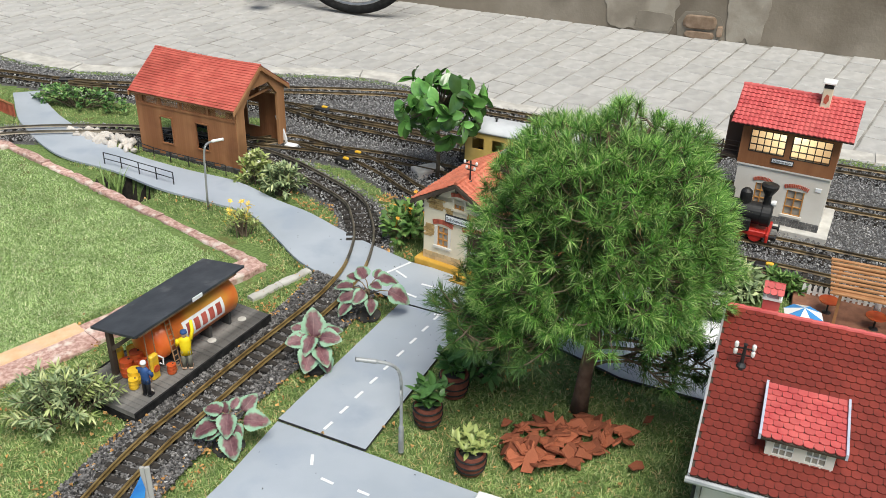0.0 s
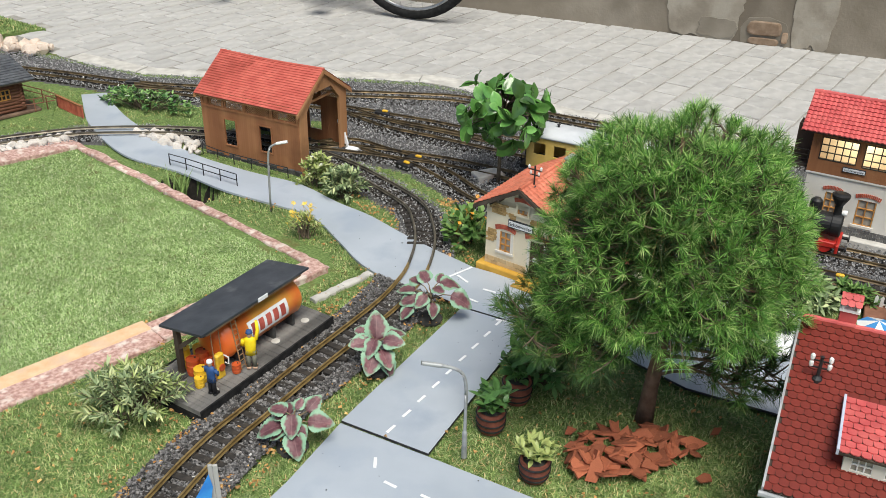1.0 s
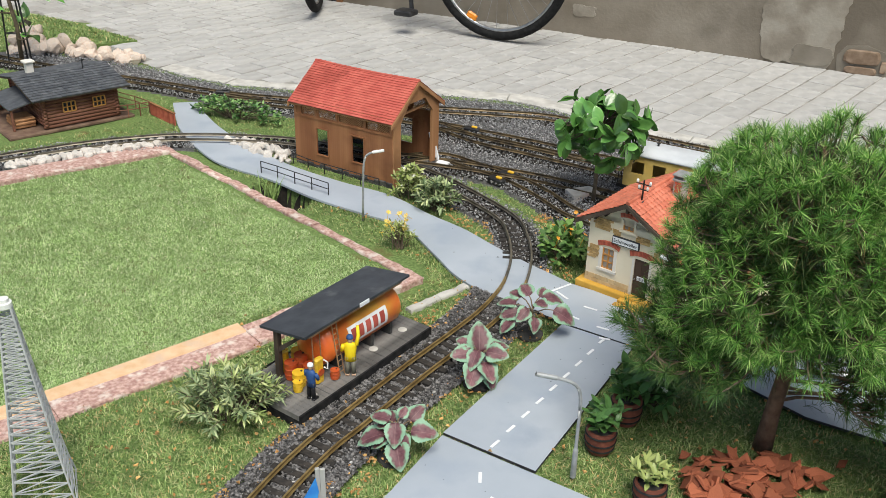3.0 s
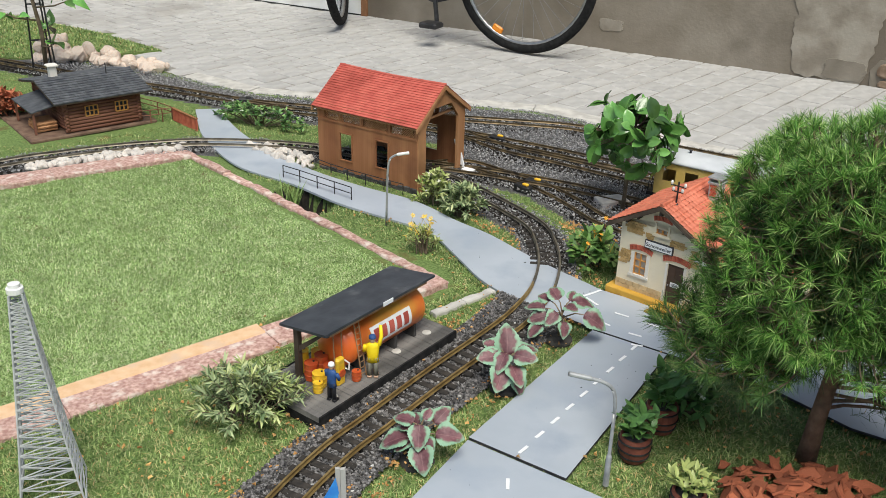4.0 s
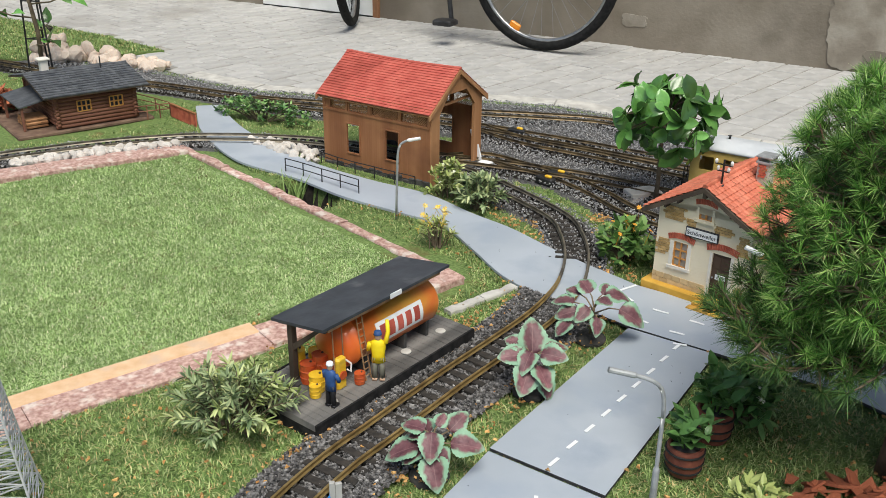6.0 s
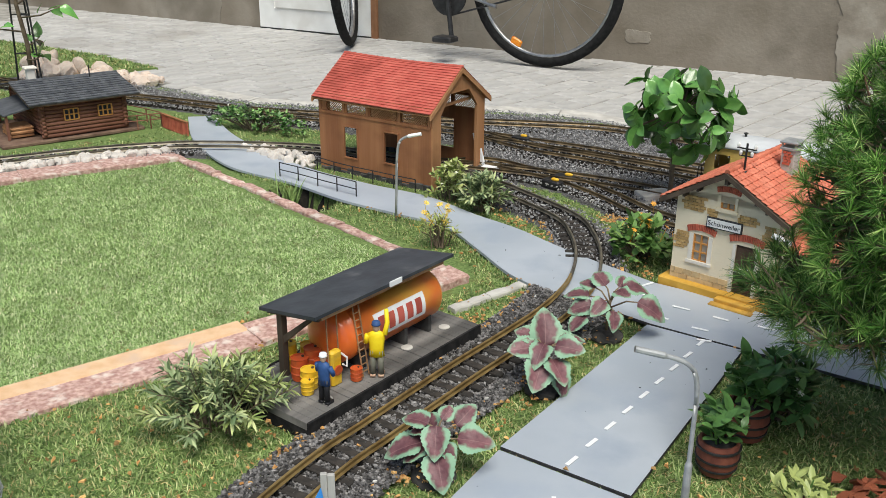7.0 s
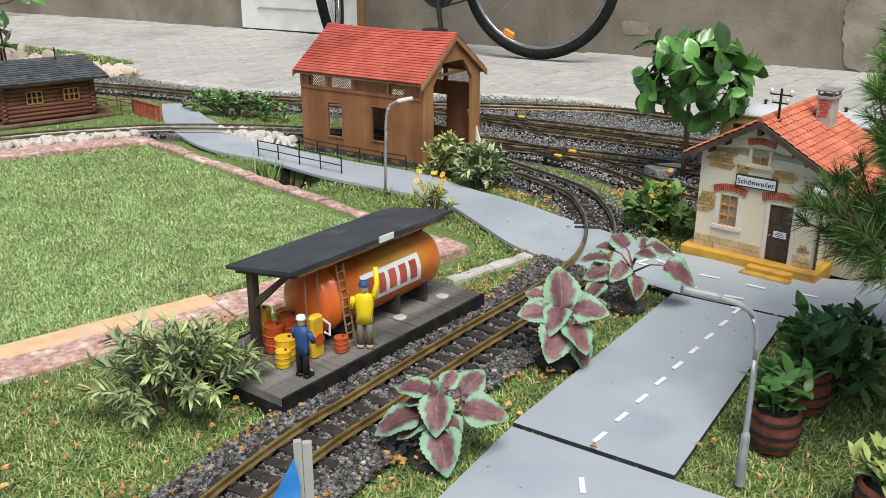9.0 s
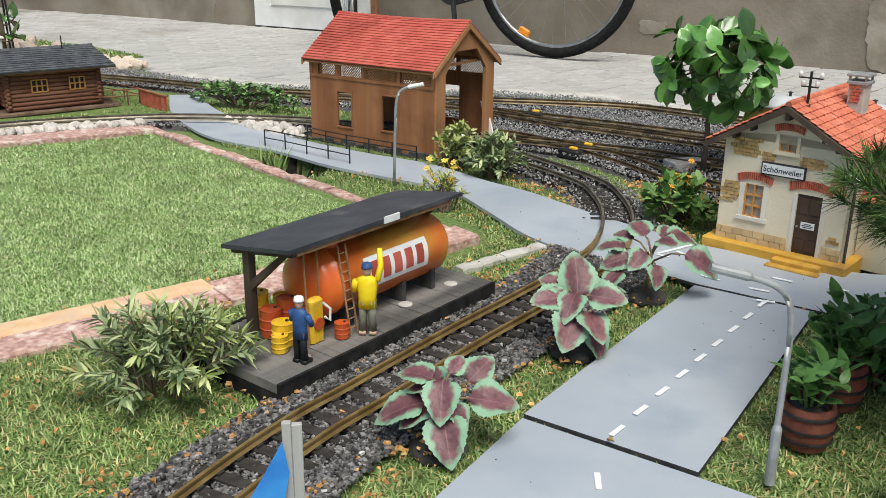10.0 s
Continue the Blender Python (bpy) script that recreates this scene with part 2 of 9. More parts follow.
gx = np.unique(np.round(np.concatenate([[-80, -40, -20, -10, -6, -4], np.arange(-3, 2.2, 0.016), [3, 5, 8, 15, 30, 80]]), 4))
gy = np.unique(np.round(np.concatenate([[-80, -40, -15, -6, -3, -1], np.arange(0, 3.6, 0.016), [4, 5, 6, 10, 20, 40, 80]]), 4))
GX, GY = np.meshgrid(gx, gy)
GZ = ground_z(GX, GY)
GZ = np.where(inside(PAVE_EDGE, GX.ravel(), GY.ravel()).reshape(GX.shape), np.minimum(GZ, -0.045), GZ)
gv = np.stack([GX.ravel(), GY.ravel(), GZ.ravel()], 1)
ia = np.arange(len(gv)).reshape(GX.shape)
gf = np.stack([ia[:-1, :-1].ravel(), ia[:-1, 1:].ravel(), ia[1:, 1:].ravel(), ia[1:, :-1].ravel()], 1)
ground_me = np_mesh("ground", gv, gf, M_SOIL)
ground_me.materials.append(M_BALLAST_BED)
ground_me.materials.append(mat("wet_dark_soil", (0.012, 0.010, 0.008), (0.03, 0.025, 0.018), 60, 0.9, 0.6))
cx, cy = gv[gf][:, :, 0].mean(1), gv[gf][:, :, 1].mean(1)
ground_me.polygons.foreach_set("material_index", np.where(pond_at(cx, cy) < 1.1, 2, ballast_at(cx, cy)).astype(np.int32))
tagged(new("ground", ground_me), "green turf and dark gravel ground of the garden", "ground", kind="structure")


# ---- road sheets ----
def sheet(name, outline, z, label, thick=0.005):
    bm = bmesh.new()
    lo = [bm.verts.new((p[0], p[1], z - thick)) for p in outline]
    hi = [bm.verts.new((p[0], p[1], z)) for p in outline]
    n = len(hi)
    for i in range(n):
        bm.faces.new((lo[i], lo[(i + 1) % n], hi[(i + 1) % n], hi[i])).material_index = 1
    bm.faces.new(hi)
    bmesh.ops.recalc_face_normals(bm, faces=bm.faces)
    return solo(name, bm, [M_ROAD, M_SHEET_EDGE], label, "road", kind="structure")


def road_strip():
    bm = bmesh.new()
    k = 160
    il, ir = np.linspace(0, len(ROAD_L) - 1, k), np.linspace(0, len(ROAD_R) - 1, k)
    L = np.stack([np.interp(il, np.arange(len(ROAD_L)), ROAD_L[:, j]) for j in (0, 1)], 1)
    R = np.stack([np.interp(ir, np.arange(len(ROAD_R)), ROAD_R[:, j]) for j in (0, 1)], 1)
    hull(bm, [[(*a, -0.006), (*a, 0.0), (*b, 0.0), (*b, -0.006)] for a, b in zip(L, R)])
    bmesh.ops.recalc_face_normals(bm, faces=bm.faces)
    return solo("road", bm, M_ROAD, "pale blue-grey painted sheet road crossing the garden", "road", kind="structure")


road_strip()
sheet("road", SHEET_A, 0.001, "pale blue-grey road sheet before the small station")
sheet("road", SHEET_B, 0.0, "pale blue-grey road sheet with white dashes")
sheet("road", SHEET_C, -0.002, "pale blue-grey road sheet curving out of the garden")

# ---- wall and paving ----
WALL_A = -math.atan(0.345)
WM = pose(0, wall_y(0), 0, 0, 0, math.degrees(WALL_A))
bm = bmesh.new()
box(bm, -7, 5, 0, 0.3, -0.1, 3.2)
solo("wall_north", bm, M_WALL, "weathered grey rendered house wall with damp stains", "wall", kind="structure", m=WM)
bm = bmesh.new()
prism(bm, [(x, y, -0.07) for x, y in PAVE_EDGE], (0, 0, 0.07 + PAVE_Z - 0.003))
bmesh.ops.recalc_face_normals(bm, faces=bm.faces)
solo("pavement", bm, M_JOINT, "grey concrete block paving along the house wall", "paving", kind="structure")


# ---- tracks ----
def on_road(x, y):
    loop = np.concatenate([ROAD_L, ROAD_R[::-1]])
    return inside(loop, x, y) | inside(SHEET_A, x, y) | inside(SHEET_B, x, y) | inside(SHEET_C, x, y)


def rail_mesh(line, side, z):
    d = np.gradient(line, axis=0)
    d /= np.linalg.norm(d, axis=1)[:, None]
    nrm = np.stack([-d[:, 1], d[:, 0]], 1)
    bm = bmesh.new()
    rings = []
    for p, n in zip(line + side * nrm, nrm):
        rings.append([(p[0] + n[0] * w, p[1] + n[1] * w, z + h) for w, h in ((-0.0032, 0), (0.0032, 0), (0.001, 0.003), (0.0018, 0.0052), (0.0018, 0.0078), (-0.0018, 0.0078), (-0.0018, 0.0052), (-0.001, 0.003))])
    hull(bm, rings)
    return bm


def sleeper_mesh():
    bm = bmesh.new()
    box(bm, -0.0065, 0.0065, -0.045, 0.045, -0.012, 0.0, 0.0012)
    for s in (-0.0245, 0.0245):
        for e in (-0.0045, 0.0045):
            box(bm, -0.004, 0.004, s + e - 0.001, s + e + 0.001, 0.0, 0.0025)
    return finish("sleeper", bm, M_SLEEPER)


SLEEPER = sleeper_mesh()


def track(line, rail_mat, label, z=0.006, pitch=0.026, single=True, worn=None):
    tr = thing("railway_track", label, "track", group="tracks of the model railway")
    for s in (-0.0245, 0.0245):
        if worn is None:
            part("rail", rail_mesh(line, s, z), rail_mat, tr)
        else:
            part("rail", rail_mesh(line[:worn + 1], s, z), rail_mat, tr, "shiny brass rail")
            part("rail", rail_mesh(line[worn:], s, z), M_RAIL_GREY, tr, "dull grey brass rail")
    step = np.r_[0, np.cumsum(np.linalg.norm(np.diff(line, axis=0), axis=1))]
    d = np.gradient(line, axis=0)
    joined = []
    for s in np.arange(0.01, step[-1], pitch):
        x, y = np.interp(s, step, line[:, 0]), np.interp(s, step, line[:, 1])
        a = math.atan2(np.interp(s, step, d[:, 1]), np.interp(s, step, d[:, 0]))
        if on_road(np.array([x]), np.array([y]))[0]:
            continue
        m = pose(x, y, z - (0.0050 if y > 2.0 else 0.0025), 0, 0, math.degrees(a))
        if single:
            ob = new("sleeper", SLEEPER)
            ob.parent, ob.matrix_basis = tr, m
        else:
            joined.append(m)
    if joined:
        me0 = np.array([v.co for v in SLEEPER.vertices])
        f0 = [list(p.vertices) for p in SLEEPER.polygons]
        vs, fs = [], []
        for k, m in enumerate(joined):
            vs.append(me0 @ np.array(m.to_3x3()).T + np.array(m.translation))
            fs += [[i + k * len(me0) for i in f] for f in f0]
        me = bpy.data.meshes.new("sleepers")
        me.from_pydata(np.concatenate(vs).tolist(), [], fs)
        me.materials.append(M_SLEEPER)
        ob = new("sleeper", me)
        ob.parent = tr
        tagged(ob, kind="stuff")
    return tr


track(NEAR_TRACK, M_RAIL, "brass garden railway track on dark sleepers and slate ballast", worn=int(np.argmin(np.hypot(NEAR_TRACK[:, 0] + 0.20, NEAR_TRACK[:, 1] - 1.90))))
for one in YARD:
    track(one, M_RAIL_DARK, "tarnished garden railway track in the gravel yard", z=0.004, single=False)

# turnout levers
M_BLACK = mat("black_plastic", (0.012, 0.012, 0.013), (0.03, 0.03, 0.032), 50, 0.45, 0.1)
M_YELLOW = mat("yellow_plastic", (0.75, 0.42, 0.03), (0.85, 0.52, 0.05), 40, 0.5, 0.1)
for x, y, a in ((-0.422, 2.918, -20), (-0.30, 2.497, -35), (-0.270, 2.546, -25), (0.78, 1.955, -20), (-1.36, 3.13, 10)):
    lv = thing("turnout_lever", "black turnout motor box with a yellow lever beside the track", "track switch", x, y, 0.0, a, group="turnout levers")
    bm = bmesh.new()
    box(bm, -0.035, 0.02, -0.012, 0.012, -0.008, 0.012, 0.003)
    part("housing", bm, M_BLACK, lv)
    bm = bmesh.new()
    box(bm, -0.009, 0.010, -0.005, 0.005, 0.012, 0.018, 0.002)
    part("lever", bm, M_YELLOW if x > -1 else M_BLACK, lv, "yellow lever" if x > -1 else "")

# ---- gravel: angular slate chips ----
M_CHIP = mat("slate_chip", (0.17, 0.17, 0.176), (0.40, 0.393, 0.39), 140, 0.7, 0.3, spread=0.55)
rng = np.random.default_rng(5)
CUBE_F = np.array([[0, 1, 3], [0, 3, 2], [4, 6, 7], [4, 7, 5], [0, 4, 5], [0, 5, 1], [2, 3, 7], [2, 7, 6], [0, 2, 6], [0, 6, 4], [1, 5, 7], [1, 7, 3]])


def chips(name, x, y, z, size, material, label, flat=0.55, sides=0):
    """Loose chips: boxes with uneven corners, or with sides given, shards of that many sides with no underside."""
    n = len(x)
    if sides:
        ang = 6.2832 * np.arange(sides) / sides + rng.uniform(-0.5, 0.5, (n, sides))
        rad = rng.uniform(0.65, 1.15, (n, sides))
        low = np.stack([rad * np.cos(ang), rad * np.sin(ang), np.full((n, sides), -1.0)], -1)
        top = np.stack([rad * np.cos(ang) * rng.uniform(0.55, 0.95, (n, 1)), rad * np.sin(ang) * rng.uniform(0.55, 0.95, (n, 1)), rng.uniform(0.4, 1.2, (n, sides))], -1)
        v = np.concatenate([low, top], 1)
        f0 = [[sides, sides + i, sides + i + 1] for i in range(1, sides - 1)]
        for i in range(sides):
            j = (i + 1) % sides
            f0 += [[i, j, sides + j], [i, sides + j, sides + i]]
        f0 = np.array(f0)
    else:
        c = np.array([[i, j, k] for i in (-1, 1) for j in (-1, 1) for k in (-1, 1)], dtype=float)
        v = c[None] * rng.uniform(0.55, 1.0, (n, 8, 3))
        f0 = CUBE_F
    sc = np.stack([size, size * rng.uniform(0.5, 0.9, n), size * rng.uniform(0.3, flat, n)], 1)
    v = v * sc[:, None]
    a, b = rng.uniform(0, 6.28, n), rng.normal(0, 0.4, n)
    vy, vz = v[..., 1] * np.cos(b)[:, None] - v[..., 2] * np.sin(b)[:, None], v[..., 1] * np.sin(b)[:, None] + v[..., 2] * np.cos(b)[:, None]
    vx = v[..., 0]
    v = np.stack([vx * np.cos(a)[:, None] - vy * np.sin(a)[:, None] + x[:, None], vx * np.sin(a)[:, None] + vy * np.cos(a)[:, None] + y[:, None], vz + z[:, None]], -1)
    f = f0[None] + v.shape[1] * np.arange(n)[:, None, None]
    return tagged(new(name, np_mesh(name, v.reshape(-1, 3), f.reshape(-1, 3), material)), label, "gravel", kind="stuff")


RAILS = [NEAR_TRACK] + YARD


def off_rails(x, y, gap=0.004):
    keep = np.ones(len(x), dtype=bool)
    for line in RAILS:
        keep &= np.abs(near_line(line, x, y) - 0.0245) > gap
    return keep


px, py = rng.uniform(-2.4, 1.5, 290000), rng.uniform(0.7, 3.55, 290000)
ok = ballast_at(px, py) & ~on_road(px, py)
px, py = px[ok], py[ok]
keep = off_rails(px, py, 0.0035)
px, py = px[keep], py[keep]
M_SHARD_D = mat("dark_slate_shard", (0.05, 0.048, 0.048), (0.23, 0.22, 0.215), 140, 0.55, 0.3, spread=0.75)
close = (near_line(NEAR_TRACK, px, py) < 0.09) & (py < 1.95)
ax, ay = px[~close], py[~close]
chips("ballast", ax, ay, ground_z(ax, ay) + 0.0105 + rng.uniform(0, 0.005, len(ax)), rng.uniform(0.0016, 0.0042, len(ax)), M_CHIP, "grey slate chips round the yard tracks", sides=3)
qx, qy = rng.uniform(-0.80, -0.1, 190000), rng.uniform(0.75, 1.95, 190000)
ok = (near_line(NEAR_TRACK, qx, qy) < 0.083) & off_rails(qx, qy, 0.0038) & ~on_road(qx, qy)
qx, qy = qx[ok], qy[ok]
chips("ballast", qx, qy, ground_z(qx, qy) + 0.009 + rng.uniform(0, 0.0055, len(qx)), 0.0012 + 0.0040 * rng.uniform(0, 1, len(qx)) ** 1.6, M_SHARD_D, "dark slate shards between and beside the brass rails", flat=0.45, sides=4)
M_PALE = mat("pale_chip", (0.45, 0.44, 0.42), (0.62, 0.6, 0.57), 90, 0.8, 0.3, spread=0.2)
k = rng.choice(len(px), 420, replace=False)
chips("pale_gravel", px[k], py[k], ground_z(px[k], py[k]) + 0.0155, rng.uniform(0.0015, 0.0038, 420), M_PALE, "few pale stone chips scattered on the dark gravel")

# ---- turf blades ----


def blade_mat(name, stops, rough=0.55, patch=7.0, low=0.75, high=1.25):
    m = bpy.data.materials.new(name)
    m.use_nodes = True
    t = m.node_tree
    b = t.nodes["Principled BSDF"]
    geo = t.nodes.new("ShaderNodeNewGeometry")
    ramp = t.nodes.new("ShaderNodeValToRGB")
    ramp.color_ramp.elements.remove(ramp.color_ramp.elements[1])
    ramp.color_ramp.elements[0].position, ramp.color_ramp.elements[0].color = stops[0][0], (*stops[0][1], 1)
    for p, c in stops[1:]:
        ramp.color_ramp.elements.new(p).color = (*c, 1)
    t.links.new(geo.outputs["Random Per Island"], ramp.inputs[0])
    co = t.nodes.new("ShaderNodeTexCoord")
    nz = t.nodes.new("ShaderNodeTexNoise")
    nz.inputs["Scale"].default_value, nz.inputs["Detail"].default_value = patch, 5.0
    t.links.new(co.outputs["Object"], nz.inputs["Vector"])
    mr = t.nodes.new("ShaderNodeMapRange")
    mr.inputs["From Min"].default_value, mr.inputs["From Max"].default_value = 0.3, 0.7
    mr.inputs["To Min"].default_value, mr.inputs["To Max"].default_value = low, high
    t.links.new(nz.outputs["Fac"], mr.inputs[0])
    hs = t.nodes.new("ShaderNodeHueSaturation")
    t.links.new(mr.outputs[0], hs.inputs["Value"])
    t.links.new(ramp.outputs[0], hs.inputs["Color"])
    t.links.new(hs.outputs[0], b.inputs["Base Color"])
    b.inputs["Roughness"].default_value = rough
    b.inputs["Specular IOR Level"].default_value = 0.35
    return m


def blades(name, x, y, z, length, width, lean, material, label, category="grass", bends=2):
    n = len(x)
    a = rng.uniform(0, 6.28, n)
    dx, dy = np.cos(a), np.sin(a)
    w = width * rng.uniform(0.6, 1.2, n) / 2
    ln = length * rng.uniform(0.5, 1.25, n)
    le = lean * rng.uniform(0.2, 1.3, n)
    out = []
    for s, h, ww in ((0, 0, 1.0), (0.45, 0.62, 0.9), (1.0, 0.9, 0.18)) if bends == 2 else ((0, 0, 1.0), (1.0, 0.85, 0.3)):
        ox, oy, oz = dx * ln * le * s, dy * ln * le * s, ln * h * np.sqrt(np.clip(1 - (le * 0.6) ** 2, 0.1, 1))
        for e in (-1, 1):
            out.append(np.stack([x + ox - dy * w * ww * e, y + oy + dx * w * ww * e, z + oz], -1))
    v = np.stack(out, 1)
    f = np.array([[0, 1, 3, 2], [2, 3, 5, 4]][:bends])[None] + v.shape[1] * np.arange(n)[:, None, None]
    return tagged(new(name, np_mesh(name, v.reshape(-1, 3), f.reshape(-1, 4), material, True)), label, category, kind="stuff")


M_LAWN = blade_mat("lawn_blade", [(0.0, (0.14, 0.24, 0.065)), (0.3, (0.27, 0.40, 0.135)), (0.7, (0.39, 0.51, 0.22)), (0.93, (0.53, 0.60, 0.34)), (1.0, (0.64, 0.60, 0.42))], patch=16.0, low=0.8, high=1.25)
M_TURF = blade_mat("turf_blade", [(0.0, (0.07, 0.13, 0.03)), (0.4, (0.18, 0.28, 0.075)), (0.72, (0.32, 0.41, 0.15)), (0.88, (0.46, 0.50, 0.24)), (0.95, (0.46, 0.33, 0.14)), (1.0, (0.58, 0.46, 0.24))], patch=22.0, low=0.62, high=1.3)
lx, ly = rng.uniform(-2.3, -0.5, 560000), rng.uniform(0.8, 2.6, 560000)
ok = inside(LAWN, lx, ly)
lx, ly = lx[ok], ly[ok]
ok = rng.uniform(0, 1, len(lx)) < np.clip(1.5 - 0.45 * np.hypot(lx + 0.2, ly - 0.5), 0.35, 1)
lx, ly = lx[ok], ly[ok]
blades("lawn", lx, ly, ground_z(lx, ly), 0.0060, 0.0020, 1.35, M_LAWN, "short bright green artificial lawn inside a brick edging", bends=1)

BORDER_BAND = smooth_line([(-2.06, 0.10), (-1.06, 1.215), (-0.715, 1.585), (-0.445, 1.895), (-0.69, 2.075), (-1.0, 2.31), (-1.36, 2.575), (-1.72, 2.255)], 0.05)
tx, ty = rng.uniform(-2.6, 1.4, 1300000), rng.uniform(0.75, 3.5, 1300000)
ok = ~inside(LAWN, tx, ty) & ~ballast_at(tx, ty) & ~on_road(tx, ty)
tx, ty = tx[ok], ty[ok]
ok = (near_line(BORDER_BAND, tx, ty) > 0.042) & (pond_at(tx, ty) > 1.12)
far = np.hypot(tx + 0.2, ty - 0.4)
ok &= rng.uniform(0, 1, len(tx)) < np.clip(1.72 - 0.72 * far, 0.17, 1)
ok &= (ty < 3.05) | (tx < -1.9)
ok &= ~inside([(-2.1, 2.5), (-1.80, 2.52), (-1.52, 2.83), (-1.85, 3.1), (-2.4, 2.9)], tx, ty)
ok &= ~inside(PAVE_EDGE, tx, ty)
tx, ty = tx[ok], ty[ok]
blades("turf", tx, ty, ground_z(tx, ty), 0.0080, 0.0016, 1.5, M_TURF, "green artificial turf strewn with dry leaf crumbs")

vx, vy = rng.uniform(-1.5, -0.1, 120000), rng.uniform(1.75, 3.0, 120000)
ok = (near_line(ROAD_L, vx, vy) < 0.020) & ~on_road(vx, vy) & ~ballast_at(vx, vy) & (pond_at(vx, vy) > 1.12) & (near_line(BORDER_BAND, vx, vy) > 0.03)
vx, vy = vx[ok], vy[ok]
blades("turf", vx, vy, ground_z(vx, vy) + 0.001, 0.0095, 0.0015, 0.9, M_TURF, "longer turf grown up against the road sheet")

# dry crumbs on the turf and beside the rails
M_CRUMB = mat("dry_leaf_crumb", (0.40, 0.19, 0.06), (0.60, 0.38, 0.15), 160, 0.9, 0.3, spread=0.45)
kx, ky = rng.uniform(-1.1, 0.5, 60000), rng.uniform(0.85, 2.3, 60000)
d = near_line(NEAR_TRACK, kx, ky)
clump = np.sin(41 * kx + 3 + 2 * np.sin(23 * ky)) * np.sin(37 * ky + 2 * np.sin(29 * kx)) > 0.25
ok = (rng.uniform(0, 1, len(kx)) < np.where((d < 0.122) & (d > 0.06), 0.6, 0.06) * np.where(clump, 1.0, 0.16)) & ((d > 0.045) | (rng.uniform(0, 1, len(kx)) < 0.15)) & (pond_at(kx, ky) > 1.2) & off_rails(kx, ky) & ~on_road(kx, ky) & ~inside(LAWN, kx, ky) & (near_line(BORDER_BAND, kx, ky) > 0.04)
kx, ky = kx[ok], ky[ok]
chips("leaf_crumbs", kx, ky, ground_z(kx, ky) + 0.0115 + rng.uniform(0, 0.005, len(kx)), rng.uniform(0.0018, 0.0056, len(kx)), M_CRUMB, "dry orange-brown leaf crumbs on the turf", flat=0.35, sides=3)

# ---- dashes and specks on the road sheets ----
bm = bmesh.new()


def dash(bm, x0, y0, x1, y1, w=0.0055, z=0.0012):
    d = Vector((x1 - x0, y1 - y0, 0))
    n = Vector((-d.y, d.x, 0)).normalized() * w / 2
    a, b = Vector((x0, y0, z)), Vector((x1, y1, z))
    hull(bm, [[a - n, b - n, b + n, a + n], [p + Vector((0, 0, 0.0006)) for p in (a - n, b - n, b + n, a + n)]])


road_b = thing("road_marking", "white dashed centre line painted on the road sheet", "road marking", kind="structure")
for k in range(9):
    s = k / 8
    x, y = -0.190 + 0.183 * s, 1.322 + 0.368 * s
    bm = bmesh.new()
    dash(bm, x - 0.006, y - 0.0105, x + 0.006, y + 0.0105)
    part("dash", bm, M_WHITE, road_b)
for a in ((-0.108, 1.880, -0.082, 1.850), (-0.079, 1.782, -0.055, 1.766), (-0.046, 1.824, -0.017, 1.812), (0.02, 1.793, 0.045, 1.781), (-0.140, 1.859, -0.076, 1.922), (-0.140, 1.859, -0.12, 1.85), (-0.018, 1.744, 0.008, 1.735), (-0.013, 1.700, 0.010, 1.697), (0.09, 1.77, 0.115, 1.76)):
    bm = bmesh.new()
    dash(bm, *a, z=0.002)
    part("dash", bm, M_WHITE, road_b)
for a in ((-0.207, 1.247, -0.2045, 1.221), (-0.184, 1.190, -0.162, 1.178), (-0.12, 1.165, -0.10, 1.155)):
    bm = bmesh.new()
    dash(bm, *a, z=-0.0012)
    part("dash", bm, M_WHITE, road_b)
sx, sy = rng.uniform(-0.45, 0.1, 500), rng.uniform(1.05, 2.2, 500)
ok = on_road(sx, sy) & (rng.uniform(0, 1, 500) < 0.2)
chips("road_litter", sx[ok], sy[ok], np.full(ok.sum(), 0.002), rng.uniform(0.0005, 0.0016, ok.sum()), M_SLEEPER, "tiny dark needles and crumbs lying on the road sheets", flat=0.3)

# ---- brick edging of the lawn ----
M_STONE_W = mat("white_limestone", (0.52, 0.49, 0.45), (0.72, 0.69, 0.65), 30, 0.85, 0.5, spread=0.12, stain=(0.62, 0.47, 0.38), stain_scale=14)
edging = thing("lawn_edging", "pink brick edging round the lawn with an orange inner strip", "edging", kind="structure")


def edge_run(a, b, w0, w1, z, n, material, name, jit=0.002):
    a, b = np.array(a), np.array(b)
    d = (b - a) / np.linalg.norm(b - a)
    nn = np.array([-d[1], d[0]])
    L = np.linalg.norm(b - a)
    for k in range(n):
        s0, s1 = L * k / n + 0.0005, L * (k + 1) / n - 0.0005
        bm = bmesh.new()
        zz = z + random.uniform(-jit, jit) * 0.7
        m = 6
        rings = []
        for i in range(m + 1):
            s = s0 + (s1 - s0) * i / m
            e0, e1 = w0 + random.uniform(-jit, jit), w1 + random.uniform(-jit, jit)
            p, q = a + d * s + nn * e0, a + d * s + nn * e1
            hgt = zz + random.uniform(-0.0012, 0.0012)
            pp, qq = p + nn * 0.002 * np.sign(w1 - w0), q - nn * 0.002 * np.sign(w1 - w0)
            rings.append([(*p, -0.03), (*p, hgt - 0.003), (*pp, hgt), (*qq, hgt), (*q, hgt - 0.003), (*q, -0.03)])
        hull(bm, rings)
        bmesh.ops.recalc_face_normals(bm, faces=bm.faces)
        part(name, bm, material, edging)


